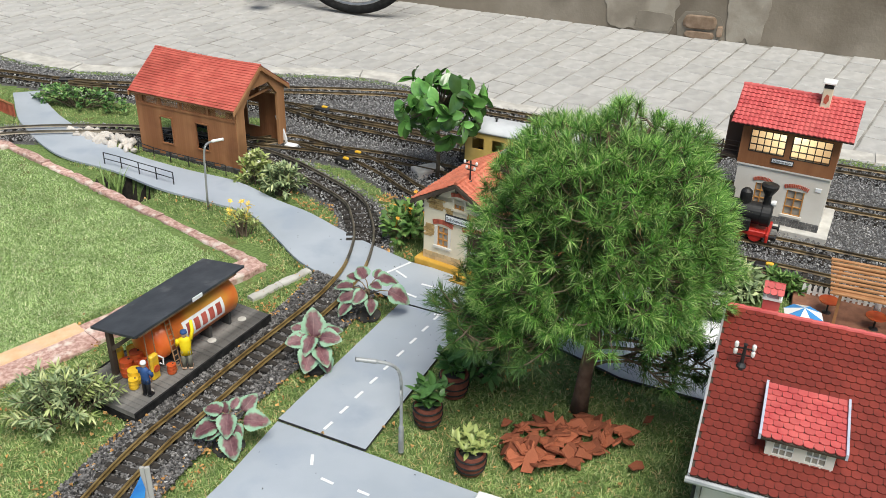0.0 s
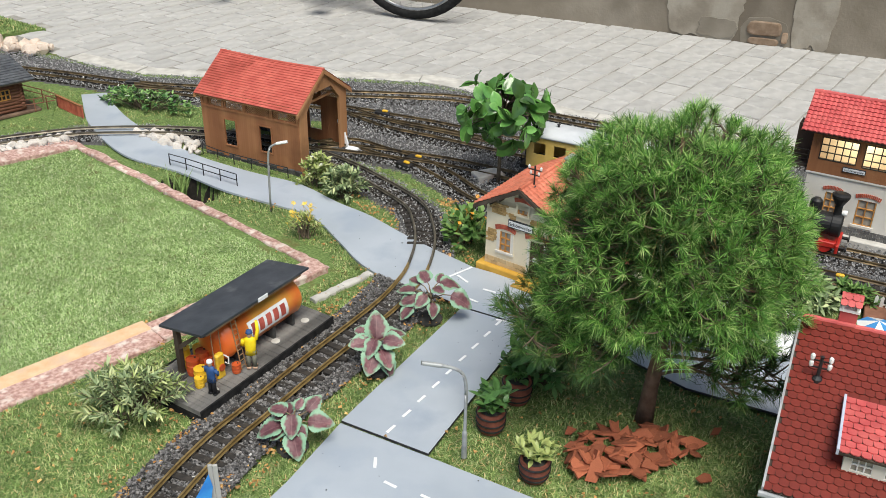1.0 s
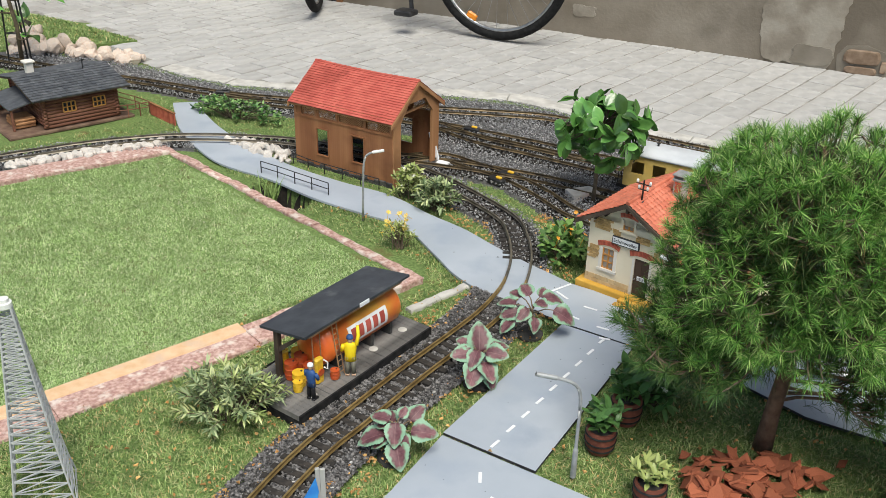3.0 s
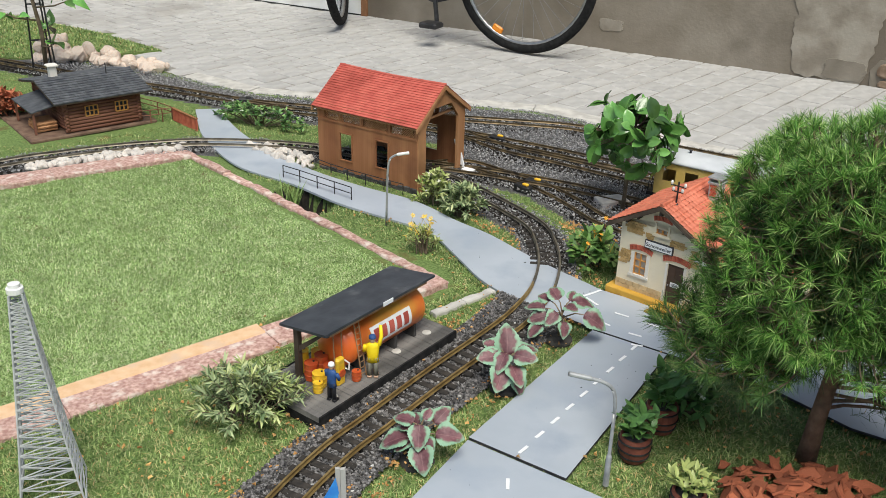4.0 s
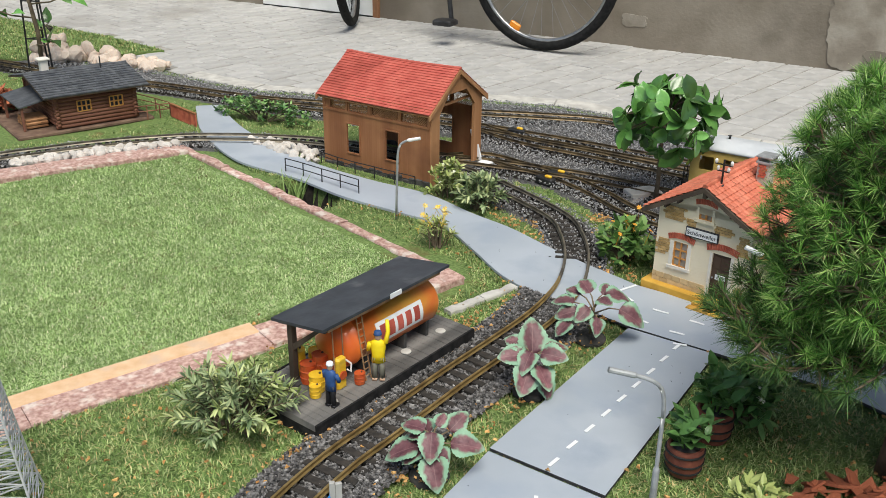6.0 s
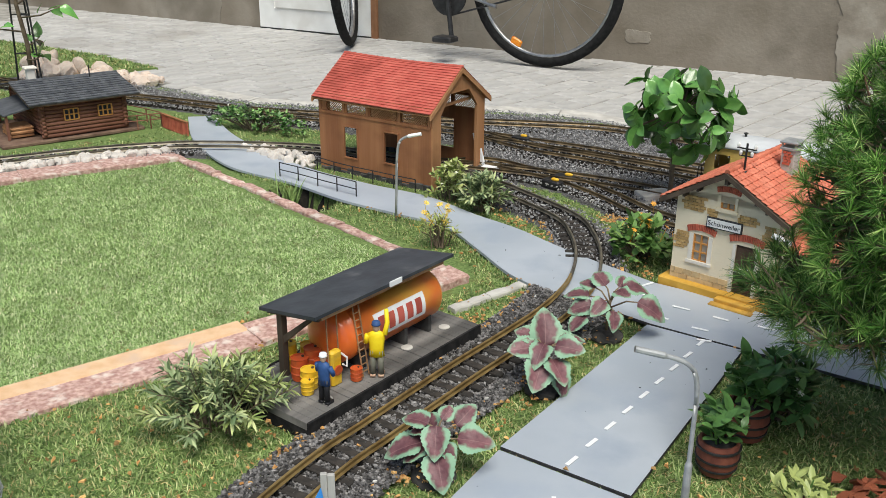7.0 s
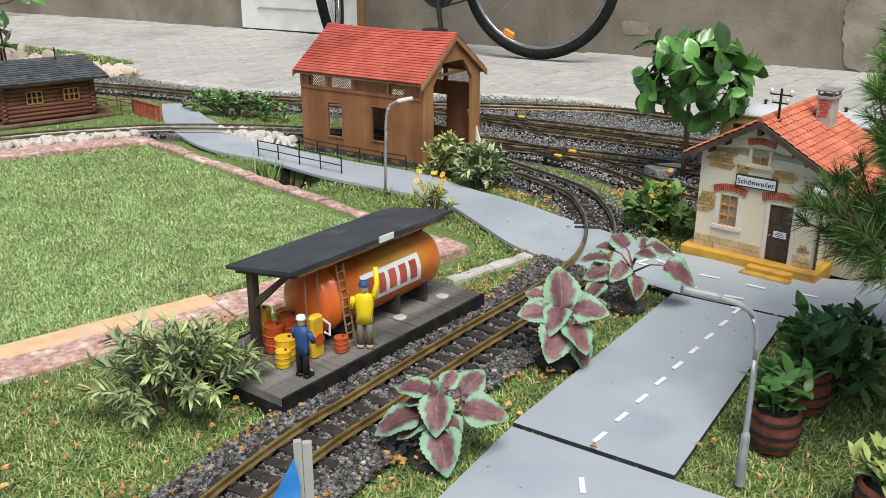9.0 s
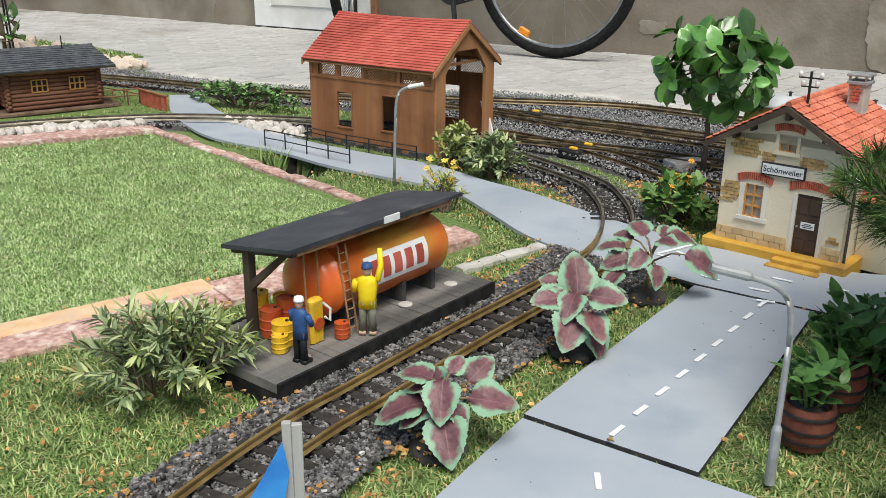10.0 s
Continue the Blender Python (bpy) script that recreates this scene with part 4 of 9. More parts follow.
# ---- covered timber bridge shed over the track ----
def bridge_shed():
    t = thing("timber_shed", "brown board shed with a red tiled roof over the track", "shed", -0.710, 2.603, 0, -23.3)
    hx, hy, ze, zr = 0.175, 0.118, 0.180, 0.274
    top = ze + 0.010
    lattice = [(-0.151, -0.091), (-0.084, -0.022), (-0.010, 0.075), (0.086, 0.168)]
    wins = [(-0.0945, -0.0525, 0.032, 0.112), (0.035, 0.077, 0.037, 0.115)]
    for s, holes in ((-1, wins), (1, [(-0.085, -0.045, 0.03, 0.11), (0.040, 0.085, 0.032, 0.112)])):
        bm = bmesh.new()
        panel(bm, -hx, hx, -0.02, top, holes + [(a, b, 0.147, 0.179) for a, b in lattice], s * hy - 0.002, s * hy + 0.002)
        w = part("wall", bm, M_BOARD, t)
        for a, b in lattice:
            bm = bmesh.new()
            q = 0.0065
            for k in range(-7, int((b - a) / q) + 2):
                for sg in (-1, 1):
                    pts = []
                    for z in np.linspace(0.147, 0.179, 5):
                        x = a + k * q + (z - 0.147) * sg + (0.032 if sg < 0 else 0)
                        if a <= x <= b:
                            pts.append((x, s * hy, float(z)))
                    if len(pts) > 1:
                        tube(bm, [pts[0], pts[-1]], 0.0009, 4)
            if len(bm.verts):
                part("lattice", bm, M_TAN, w)
            else:
                bm.free()
        for a, b, c, d in holes:
            bm = bmesh.new()
            y = s * (hy + 0.003)
            for x in (a - 0.0015, b + 0.0015):
                box(bm, x - 0.0018, x + 0.0018, y - 0.0015, y + 0.0015, c - 0.003, d + 0.003)
            for z in (c - 0.0015, d + 0.0015):
                box(bm, a, b, y - 0.0014, y + 0.0014, z - 0.0017, z + 0.0017)
            if s > 0:
                box(bm, a, b, y - 0.001, y + 0.001, (c + d) / 2 - 0.001, (c + d) / 2 + 0.001)
            part("window_frame", bm, M_BOARD if s < 0 else M_PALE, w)
        bm = bmesh.new()
        box(bm, -hx - 0.002, hx + 0.002, s * (hy + 0.002) - 0.0035, s * (hy + 0.002) + 0.0035, 0.1845, 0.1915)
        box(bm, -hx, hx, s * (hy + 0.0012) - 0.0035, s * (hy + 0.0012) + 0.0035, 0.140, 0.1465)
        for x in (-0.172, -0.094, -0.018, 0.082, 0.172):
            box(bm, x - 0.004, x + 0.004, s * (hy + 0.0012) - 0.003, s * (hy + 0.0012) + 0.003, 0.1466, 0.1844)
        part("beam", bm, M_BOARD, t)
    gz = lambda y: ze + (zr - ze) * (1 - abs(y) / 0.136) - 0.004
    for s in (-1, 1):
        bm = bmesh.new()
        x = s * hx
        oy, zc, zt = 0.082, 0.168, 0.214
        for sg in (-1, 1):
            poly = [(sg * hy, -0.02), (sg * oy, -0.02), (sg * oy, zc), (sg * 0.042, zt), (0, zt), (0, gz(0)), (sg * hy, gz(hy))]
            poly = [(x - 0.004, y, z) for y, z in poly]
            prism(bm, poly, (0.008, 0, 0))
        bmesh.ops.recalc_face_normals(bm, faces=bm.faces)
        g = part("gable", bm, M_TAN if s > 0 else M_BOARD, t)
        bm = bmesh.new()
        for sg in (-1, 1):
            prism(bm, [(x + s * 0.008, 0, zr - 0.001), (x + s * 0.008, 0, zr - 0.013), (x + s * 0.008, sg * 0.137, ze - 0.013), (x + s * 0.008, sg * 0.137, ze - 0.001)], (s * 0.0045, 0, 0))
        bmesh.ops.recalc_face_normals(bm, faces=bm.faces)
        part("bargeboard", bm, M_TAN, t)
        bm = bmesh.new()
        box(bm, x - s * 0.014 - 0.003, x - s * 0.014 + 0.003, -0.116, 0.116, 0.181, 0.187)
        part("tie_beam", bm, M_TAN, t)
    gable_roof(t, -0.186, 0.186, 0.136, ze, zr, 0.004, M_TILE_R, "flat", 32, 19, 0.0020, shift=False, deck=M_TAN, sag=0.004, label="bright red tiles, weathered and slightly sagging")
    bm = bmesh.new()
    for y in (-hy, hy):
        for k in range(16):
            x = -hx + 0.022 * k
            box(bm, x, x + 0.0212, y - 0.006, y + 0.006, -0.05, random.uniform(0.006, 0.016) - 0.012, 0.002)
    tagged(part("plinth", bm, M_STONE_D, t, "black stone footing"), kind="stuff")
    bm = bmesh.new()
    box(bm, 0.150, 0.200, -0.095, 0.095, -0.02, 0.004, 0.001)
    part("threshold", bm, M_STONE_D, t)


bridge_shed()

# boards leaning behind the shed
bd = thing("white_board", "white painted board leaning on the shed", "board", -0.505, 2.625, 0.0, -23)
bm = bmesh.new()
prism(bm, [(0.0, 0, 0.0), (0.014, 0, 0), (-0.012, 0, 0.085), (-0.026, 0, 0.085)], (0, 0.006, 0))
box(bm, 0.014, 0.05, -0.02, 0.01, 0.0, 0.006)
bmesh.ops.recalc_face_normals(bm, faces=bm.faces)
part("board", bm, M_SIGNW, bd)


# ---- log cabin ----
def log_cabin():
    t = thing("log_cabin", "brown log cabin with a dark slate roof", "cabin", -1.813, 2.832, 0, 49.2)
    hx, hy, ze, zr = 0.118, 0.150, 0.104, 0.140
    n, r = 9, 0.0058
    wins = [(-0.058, -0.018, 0.046, 0.078), (0.040, 0.080, 0.046, 0.078)]
    for k in range(n):
        z = 0.006 + k * 0.0112
        for sy in (-1, 1):
            spans = [(-hx - 0.008, hx + 0.008)]
            if sy < 0:
                for a, b, c, d in wins:
                    if c - 0.004 < z < d + 0.004:
                        spans = [q for s0, s1 in spans for q in ((s0, min(s1, a)), (max(s0, b), s1)) if q[1] > q[0] + 0.001] if any(s0 < a < s1 for s0, s1 in spans) else spans
            for s0, s1 in spans:
                bm = bmesh.new()
                tube(bm, [(s0, sy * hy, z), (s1, sy * hy, z)], r, 8)
                part("log", bm, M_LOG, t, smooth=True)
        for sx in (-1, 1):
            bm = bmesh.new()
            tube(bm, [(sx * hx, -hy - 0.008, z + 0.0056), (sx * hx, hy + 0.008, z + 0.0056)], r, 8)
            part("log", bm, M_LOG, t, smooth=True)
    for sx in (-1, 1):
        bm = bmesh.new()
        prism(bm, [(sx * hx - 0.004, -hy, 0.104), (sx * hx - 0.004, hy, 0.104), (sx * hx - 0.004, 0, zr - 0.006)], (0.008, 0, 0))
        bmesh.ops.recalc_face_normals(bm, faces=bm.faces)
        part("gable", bm, M_LOG, t)
    for a, b, c, d in wins:
        bm = bmesh.new()
        y = -hy - 0.004
        for x in (a, (a * 2 + b) / 3, (a + 2 * b) / 3, b):
            box(bm, x - 0.0017, x + 0.0017, y - 0.003, y + 0.002, c, d)
        for z in (c, (c + d) / 2, d):
            box(bm, a, b, y - 0.0025, y + 0.0015, z - 0.0015, z + 0.0015)
        w = part("window", bm, M_ORANGEWOOD, t, "yellow-orange glazing bars")
        bm = bmesh.new()
        box(bm, a, b, y + 0.003, y + 0.005, c, d)
        part("pane", bm, M_SIGNB, w)
    gable_roof(t, -0.159, 0.159, 0.184, ze, zr, 0.004, M_SLATE, "flat", 20, 11, 0.0024, label="dark grey slates")
    bm = bmesh.new()
    tube(bm, [(0.07, -0.02, zr - 0.01), (0.07, -0.02, zr + 0.035)], 0.0018, 6)
    part("flue", bm, M_BLACK, t)
    bm = bmesh.new()
    box(bm, -0.092, -0.068, 0.045, 0.069, 0.10, 0.168, 0.002)
    box(bm, -0.098, -0.062, 0.039, 0.075, 0.168, 0.174, 0.002)
    part("chimney", bm, M_PLASTER_W, t, "whitewashed chimney")
    # porch with stacked firewood on the gable side
    bm = bmesh.new()
    prism(bm, [(-0.215, -0.12, 0.070), (-0.120, -0.12, 0.088), (-0.120, -0.12, 0.092), (-0.215, -0.12, 0.074)], (0, 0.20, 0))
    bmesh.ops.recalc_face_normals(bm, faces=bm.faces)
    part("porch_roof", bm, M_SLATE, t)
    for y in (-0.115, 0.07):
        bm = bmesh.new()
        box(bm, -0.21, -0.203, y, y + 0.007, 0.0, 0.072)
        part("porch_post", bm, M_LOG, t)
    bm = bmesh.new()
    for k in range(26):
        y, z = -0.10 + 0.011 * (k % 9) + random.uniform(-0.002, 0.002), 0.006 + 0.0105 * (k // 9)
        tube(bm, [(-0.198, y, z), (-0.135, y, z)], random.uniform(0.004, 0.0055), 6)
    tagged(part("firewood", bm, M_TAN, t), kind="stuff")
    bm = bmesh.new()
    box(bm, -0.24, 0.17, -0.166, 0.17, -0.012, -0.002, 0.003)
    part("base_plate", bm, mat("brown_earth_base", (0.12, 0.07, 0.05), (0.2, 0.13, 0.09), 40, 0.9, 0.5), t)


log_cabin()


# ---- small station ----
def voussoirs(bm, cx, z, half, rise, h, n, y, mi=0):
    """Alternating bricks of a shallow arch."""
    for k in range(n):
        a0, a1 = -half + 2 * half * k / n + 0.0004, -half + 2 * half * (k + 1) / n - 0.0004
        pts = []
        for a, e in ((a0, 0), (a1, 0), (a1, 1), (a0, 1)):
            zz = z + rise * (1 - (a / half) ** 2) + h * e
            pts.append((cx + a * (1 + 0.10 * e), y, zz))
        prism(bm, pts, (0, -0.0022, 0))


def brick_patch(bm, x0, x1, z0, z1, y, seed, bw=0.0115, bh=0.0055, ragged=0.35):
    r = random.Random(seed)
    rows = max(1, int((z1 - z0) / bh))
    for k in range(rows):
        z = z0 + k * bh
        off = bw / 2 if k % 2 else 0
        cut0, cut1 = x0 + r.uniform(0, ragged) * (x1 - x0) * 0.5, x1 - r.uniform(0, ragged) * (x1 - x0) * 0.5
        x = x0 - off
        while x < x1:
            a, b = max(x, cut0), min(x + bw - 0.0008, cut1)
            if b - a > 0.003:
                box(bm, a, b, y - 0.0012 - r.uniform(0, 0.0006), y, z, z + bh - 0.0008)
            x += bw


def small_window(parent, cx, z0, z1, half, y, name="window", rows=3):
    bm = bmesh.new()
    for x in (cx - half, cx, cx + half):
        box(bm, x - 0.0014, x + 0.0014, y - 0.0016, y + 0.002, z0, z1)
    for k in range(rows + 1):
        z = z0 + (z1 - z0) * k / rows
        box(bm, cx - half, cx + half, y - 0.0013, y + 0.0017, z - 0.0012, z + 0.0012)
    w = part(name, bm, M_ORANGEWOOD, parent, "orange wooden glazing bars")
    bm = bmesh.new()
    box(bm, cx - half, cx + half, y + 0.002, y + 0.003, z0, z1)
    part("pane", bm, M_PANE, w)
    return w


def insulator_pole(parent, x, y, z, h):
    bm = bmesh.new()
    tube(bm, [(x, y, z), (x, y, z + h)], 0.002, 8)
    box(bm, x - 0.017, x + 0.017, y - 0.0014, y + 0.0014, z + h * 0.80, z + h * 0.80 + 0.002)
    box(bm, x - 0.012, x + 0.012, y - 0.0014, y + 0.0014, z + h * 0.56, z + h * 0.56 + 0.002)
    lathe(bm, [(0.0055, z - 0.001), (0.0055, z + 0.003), (0.002, z + 0.006)], 10, x, y)
    p = part("pole", bm, M_BLACK, parent)
    bm = bmesh.new()
    for dx, zz in ((-0.015, 0.8), (0.015, 0.8), (-0.010, 0.56), (0.010, 0.56)):
        lathe(bm, [(0.0022, z + h * zz + 0.002), (0.0030, z + h * zz + 0.0045), (0.0030, z + h * zz + 0.0075), (0.0016, z + h * zz + 0.010)], 8, x + dx, y)
    part("insulators", bm, M_PORCELAIN, p, "white porcelain insulators")


def station():
    t = thing("station_building", "cream plastered station with exposed brick and red tile roof", "station", 0.024, 1.869, 0, -30.4)
    hw, yf, yb, ze, zr, z0 = 0.094, 0.020, 0.228, 0.165, 0.233, 0.014
    gz = lambda x: ze + (zr - ze) * (1 - abs(x) / 0.118) - 0.005
    door, win, upw = (0.024, 0.060, z0, 0.105), (-0.056, -0.027, 0.056, 0.106), (-0.013, 0.013, 0.163, 0.187)
    bm = bmesh.new()
    panel(bm, -hw, hw, z0, 0.178, [door, win, upw[:3] + (0.178,)], yf, yf + 0.006)
    poly = [(-hw, yf, 0.178), (upw[0], yf, 0.178), (upw[0], yf, upw[3]), (upw[1], yf, upw[3]), (upw[1], yf, 0.178), (hw, yf, 0.178), (hw, yf, gz(hw)), (0, yf, gz(0)), (-hw, yf, gz(hw))]
    prism(bm, poly, (0, 0.006, 0))
    bmesh.ops.recalc_face_normals(bm, faces=bm.faces)
    front = part("front_wall", bm, M_PLASTER, t)
    for s in (-1, 1):
        bm = bmesh.new()
        box(bm, s * hw - 0.003, s * hw + 0.003, yf + 0.006, yb, z0, 0.178)
        part("side_wall", bm, M_PLASTER, t)
    bm = bmesh.new()
    prism(bm, [(-hw, yb, z0), (hw, yb, z0), (hw, yb, gz(hw)), (0, yb, gz(0)), (-hw, yb, gz(hw))], (0, 0.006, 0))
    part("back_wall", bm, M_PLASTER, t)
    # raised plaster surrounds
    for a, b, c, d, wd in ((*door, 0.0055), (*win, 0.0075), (*upw, 0.005)):
        bm = bmesh.new()
        for x0, x1 in ((a - wd, a), (b, b + wd)):
            box(bm, x0, x1, yf - 0.0018, yf, c, d)
        if c > 0.02:
            box(bm, a - wd - 0.002, b + wd + 0.002, yf - 0.004, yf, c - 0.0055, c)
        part("surround", bm, M_PLASTER if d > 0.15 else M_PLASTER_W, front)
    # brick and stone
    bm = bmesh.new()
    for k, q in enumerate([(-0.088, -0.036, 0.148, 0.178), (-0.094, -0.064, 0.074, 0.110), (-0.038, -0.014, 0.137, 0.160), (0.020, 0.060, 0.143, 0.163), (0.066, 0.094, 0.112, 0.152), (0.070, 0.094, 0.040, 0.056), (-0.080, -0.062, 0.118, 0.124)][:6]):
        brick_patch(bm, *q, yf, k)
    tagged(part("exposed_bricks", bm, M_SANDSTONE, front, "tan bricks showing through the plaster"), kind="stuff")
    bm = bmesh.new()
    brick_patch(bm, -hw, 0.016, z0, 0.036, yf, 20, 0.017, 0.0105, 0.0)
    brick_patch(bm, 0.068, hw, z0, 0.034, yf, 21, 0.014, 0.0100, 0.0)
    tagged(part("base_stones", bm, mat("pale_sandstone", (0.50, 0.36, 0.19), (0.62, 0.48, 0.28), 50, 0.85, 0.3, spread=0.14), front, "pale sandstone blocks"), kind="stuff")
    bm = bmesh.new()
    voussoirs(bm, -0.0415, 0.108, 0.026, 0.006, 0.011, 17, yf - 0.0001)
    voussoirs(bm, 0.042, 0.108, 0.030, 0.006, 0.012, 20, yf - 0.0001)
    voussoirs(bm, 0.0, 0.190, 0.021, 0.004, 0.010, 14, yf - 0.0001)
    tagged(part("brick_arches", bm, M_REDBRICK, front, "red and pale brick arches"), kind="stuff")
    small_window(t, -0.0415, win[2], win[3], 0.0135, yf + 0.002)
    small_window(t, 0.0, upw[2], upw[3], 0.012, yf + 0.002, rows=2)
    bm = bmesh.new()
    box(bm, door[0], door[1], yf + 0.002, yf + 0.004, z0, door[3])
    for zz0, zz1 in ((0.020, 0.038), (0.076, 0.100)):
        for x0, x1 in ((0.027, 0.041), (0.043, 0.057)):
            box(bm, x0, x1, yf + 0.0008, yf + 0.002, zz0, zz1, 0.0005)
    dr = part("door", bm, M_DOOR, t, "dark brown panelled door")
    bm = bmesh.new()
    box(bm, 0.033, 0.053, yf + 0.0002, yf + 0.0012, 0.054, 0.064)
    nt = part("notice", bm, M_SIGNW, dr, "small white notice")
    bm = bmesh.new()
    for z, w in ((0.0615, 0.005), (0.059, 0.008), (0.0565, 0.0065)):
        box(bm, 0.043 - w, 0.043 + w, yf - 0.0001, yf + 0.0001, z - 0.0005, z + 0.0005)
    part("bars", bm, M_SIGNB, dr)
    bm = bmesh.new()
    lathe(bm, [(0.0014, 0), (0.0014, 0.003)], 8)
    h = part("door_handle", bm, M_GREYM, dr)
    h.matrix_basis = pose(0.028, yf + 0.001, 0.056, 90)
    # name board
    bm = bmesh.new()
    box(bm, -0.0335, 0.0315, yf - 0.005, yf - 0.0006, 0.1255, 0.1445)
    sg = part("name_board", bm, M_SIGNB, t, "station name board, dark frame")
    bm = bmesh.new()
    box(bm, -0.0315, 0.0295, yf - 0.0056, yf - 0.005, 0.1275, 0.1425)
    part("board_face", bm, M_SIGNW, sg)
    lt = new("lettering", text_mesh("Schönweiler", 0.0118, M_SIGNB))
    lt.parent, lt.matrix_basis = sg, pose(-0.001, yf - 0.0058, 0.1345, 90, 0, 0)
    # roof with ridge along y
    gable_roof(t, 0.0, 0.249, 0.118, ze, zr, 0.004, M_TILE_O, "pan", 18, 11, 0.0024, shift=False, label="orange-red pantiles", m=pose(0, 0, 0, 0, 0, 90))
    bm = bmesh.new()
    for s in (-1, 1):
        prism(bm, [(0, -0.003, zr - 0.001), (0, -0.003, zr - 0.010), (s * 0.1185, -0.003, ze - 0.010), (s * 0.1185, -0.003, ze - 0.001)], (0, 0.004, 0))
        for x in (0.075, 0.05 if s < 0 else 0.055):
            box(bm, s * x - 0.002, s * x + 0.002, 0.001, yf, gz(x) - 0.010, gz(x) - 0.004)
    box(bm, -0.003, 0.003, 0.001, yf, zr - 0.022, zr - 0.008)
    bmesh.ops.recalc_face_normals(bm, faces=bm.faces)
    part("bargeboard", bm, M_DARKWOOD, t)
    bm = bmesh.new()
    box(bm, 0.012, 0.036, 0.118, 0.148, 0.205, 0.262, 0.001)
    ch = part("chimney", bm, M_KERB, t, "grey chimney with brick patch")
    ch.matrix_basis = pose(0.018, 0.032, -0.012)
    bm = bmesh.new()
    box(bm, 0.009, 0.039, 0.115, 0.151, 0.262, 0.267, 0.001)
    for x in (0.011, 0.034):
        for y in (0.117, 0.146):
            box(bm, x, x + 0.003, y, y + 0.003, 0.267, 0.274)
    box(bm, 0.008, 0.040, 0.114, 0.152, 0.274, 0.2775, 0.001)
    part("chimney_cap", bm, M_GREYM, ch)
    bm = bmesh.new()
    brick_patch(bm, 0.014, 0.034, 0.236, 0.262, 0.1178, 33, 0.008, 0.005)
    tagged(part("chimney_bricks", bm, M_REDBRICK, ch), kind="stuff")
    insulator_pole(t, 0.010, 0.045, zr - 0.008, 0.052)
    # plinth and steps
    bm = bmesh.new()
    box(bm, -hw - 0.016, hw + 0.016, 0.004, yb + 0.02, -0.01, z0 + 0.001, 0.002)
    pl = part("plinth", bm, M_OCHRE, t, "ochre painted plinth")
    for k in range(2):
        bm = bmesh.new()
        box(bm, 0.008 - 0.004 * k, 0.078 + 0.004 * k, -0.012 - 0.014 * k, 0.004 - 0.012 * k if k == 0 else -0.0121, -0.01, 0.010 - 0.006 * k, 0.0012)
        part("step", bm, M_OCHRE, pl)
    # side wing
    bm = bmesh.new()
    box(bm, hw + 0.004, hw + 0.17, 0.075, yb, z0 - 0.02, 0.105)
    part("wing_wall", bm, M_PLASTER, t)
    bm = bmesh.new()
    o, u = Vector((hw + 0.0, 0.055, 0.100)), Vector((1, 0, 0))
    v = Vector((0, 0.11, 0.05))
    n = Vector((0, -0.05, 0.11)).normalized()
    prism(bm, [o - n * 0.004, o + u * 0.185 - n * 0.004, o + u * 0.185 + v - n * 0.004, o + v - n * 0.004], n * 0.0038)
    bmesh.ops.recalc_face_normals(bm, faces=bm.faces)
    wr = part("wing_roof", bm, M_DARKWOOD, t)
    bm = bmesh.new()
    tiles(bm, o, u, v.normalized(), n, 0.185, v.length, 14, 9, 0.0017, "pan", False)
    tagged(part("roof_tiles", bm, M_TILE_O, wr), kind="stuff")
    # yard lamp on the corner and downpipe
    bm = bmesh.new()
    tube(bm, [(hw + 0.004, yf + 0.004, 0.128), (hw + 0.012, yf - 0.02, 0.142), (hw + 0.006, yf - 0.034, 0.146)], 0.0022, 8)
    ar = part("lamp_arm", bm, M_DARKWOOD, t)
    bm = bmesh.new()
    tube(bm, [(hw + 0.002, yf - 0.036, 0.150), (hw + 0.030, yf - 0.024, 0.138)], 0.0045, 10)
    part("lamp_shade", bm, M_SIGNW, ar, "white tube lamp")
    bm = bmesh.new()
    tube(bm, [(hw + 0.012, yf + 0.008, 0.150), (hw + 0.006, yf + 0.004, 0.138), (hw + 0.006, yf + 0.004, z0)], 0.0022, 8)
    tube(bm, [(0.1185, 0.002, 0.163), (0.1185, 0.245, 0.163)], 0.003, 8)
    part("downpipe", bm, M_DARKWOOD, t)


station()


# ---- signal house ----
M_GLOW = bpy.data.materials.new("lit_room_wall")
M_GLOW.use_nodes = True
M_GLOW.node_tree.nodes["Principled BSDF"].inputs["Base Color"].default_value = (0.8, 0.74, 0.58, 1)


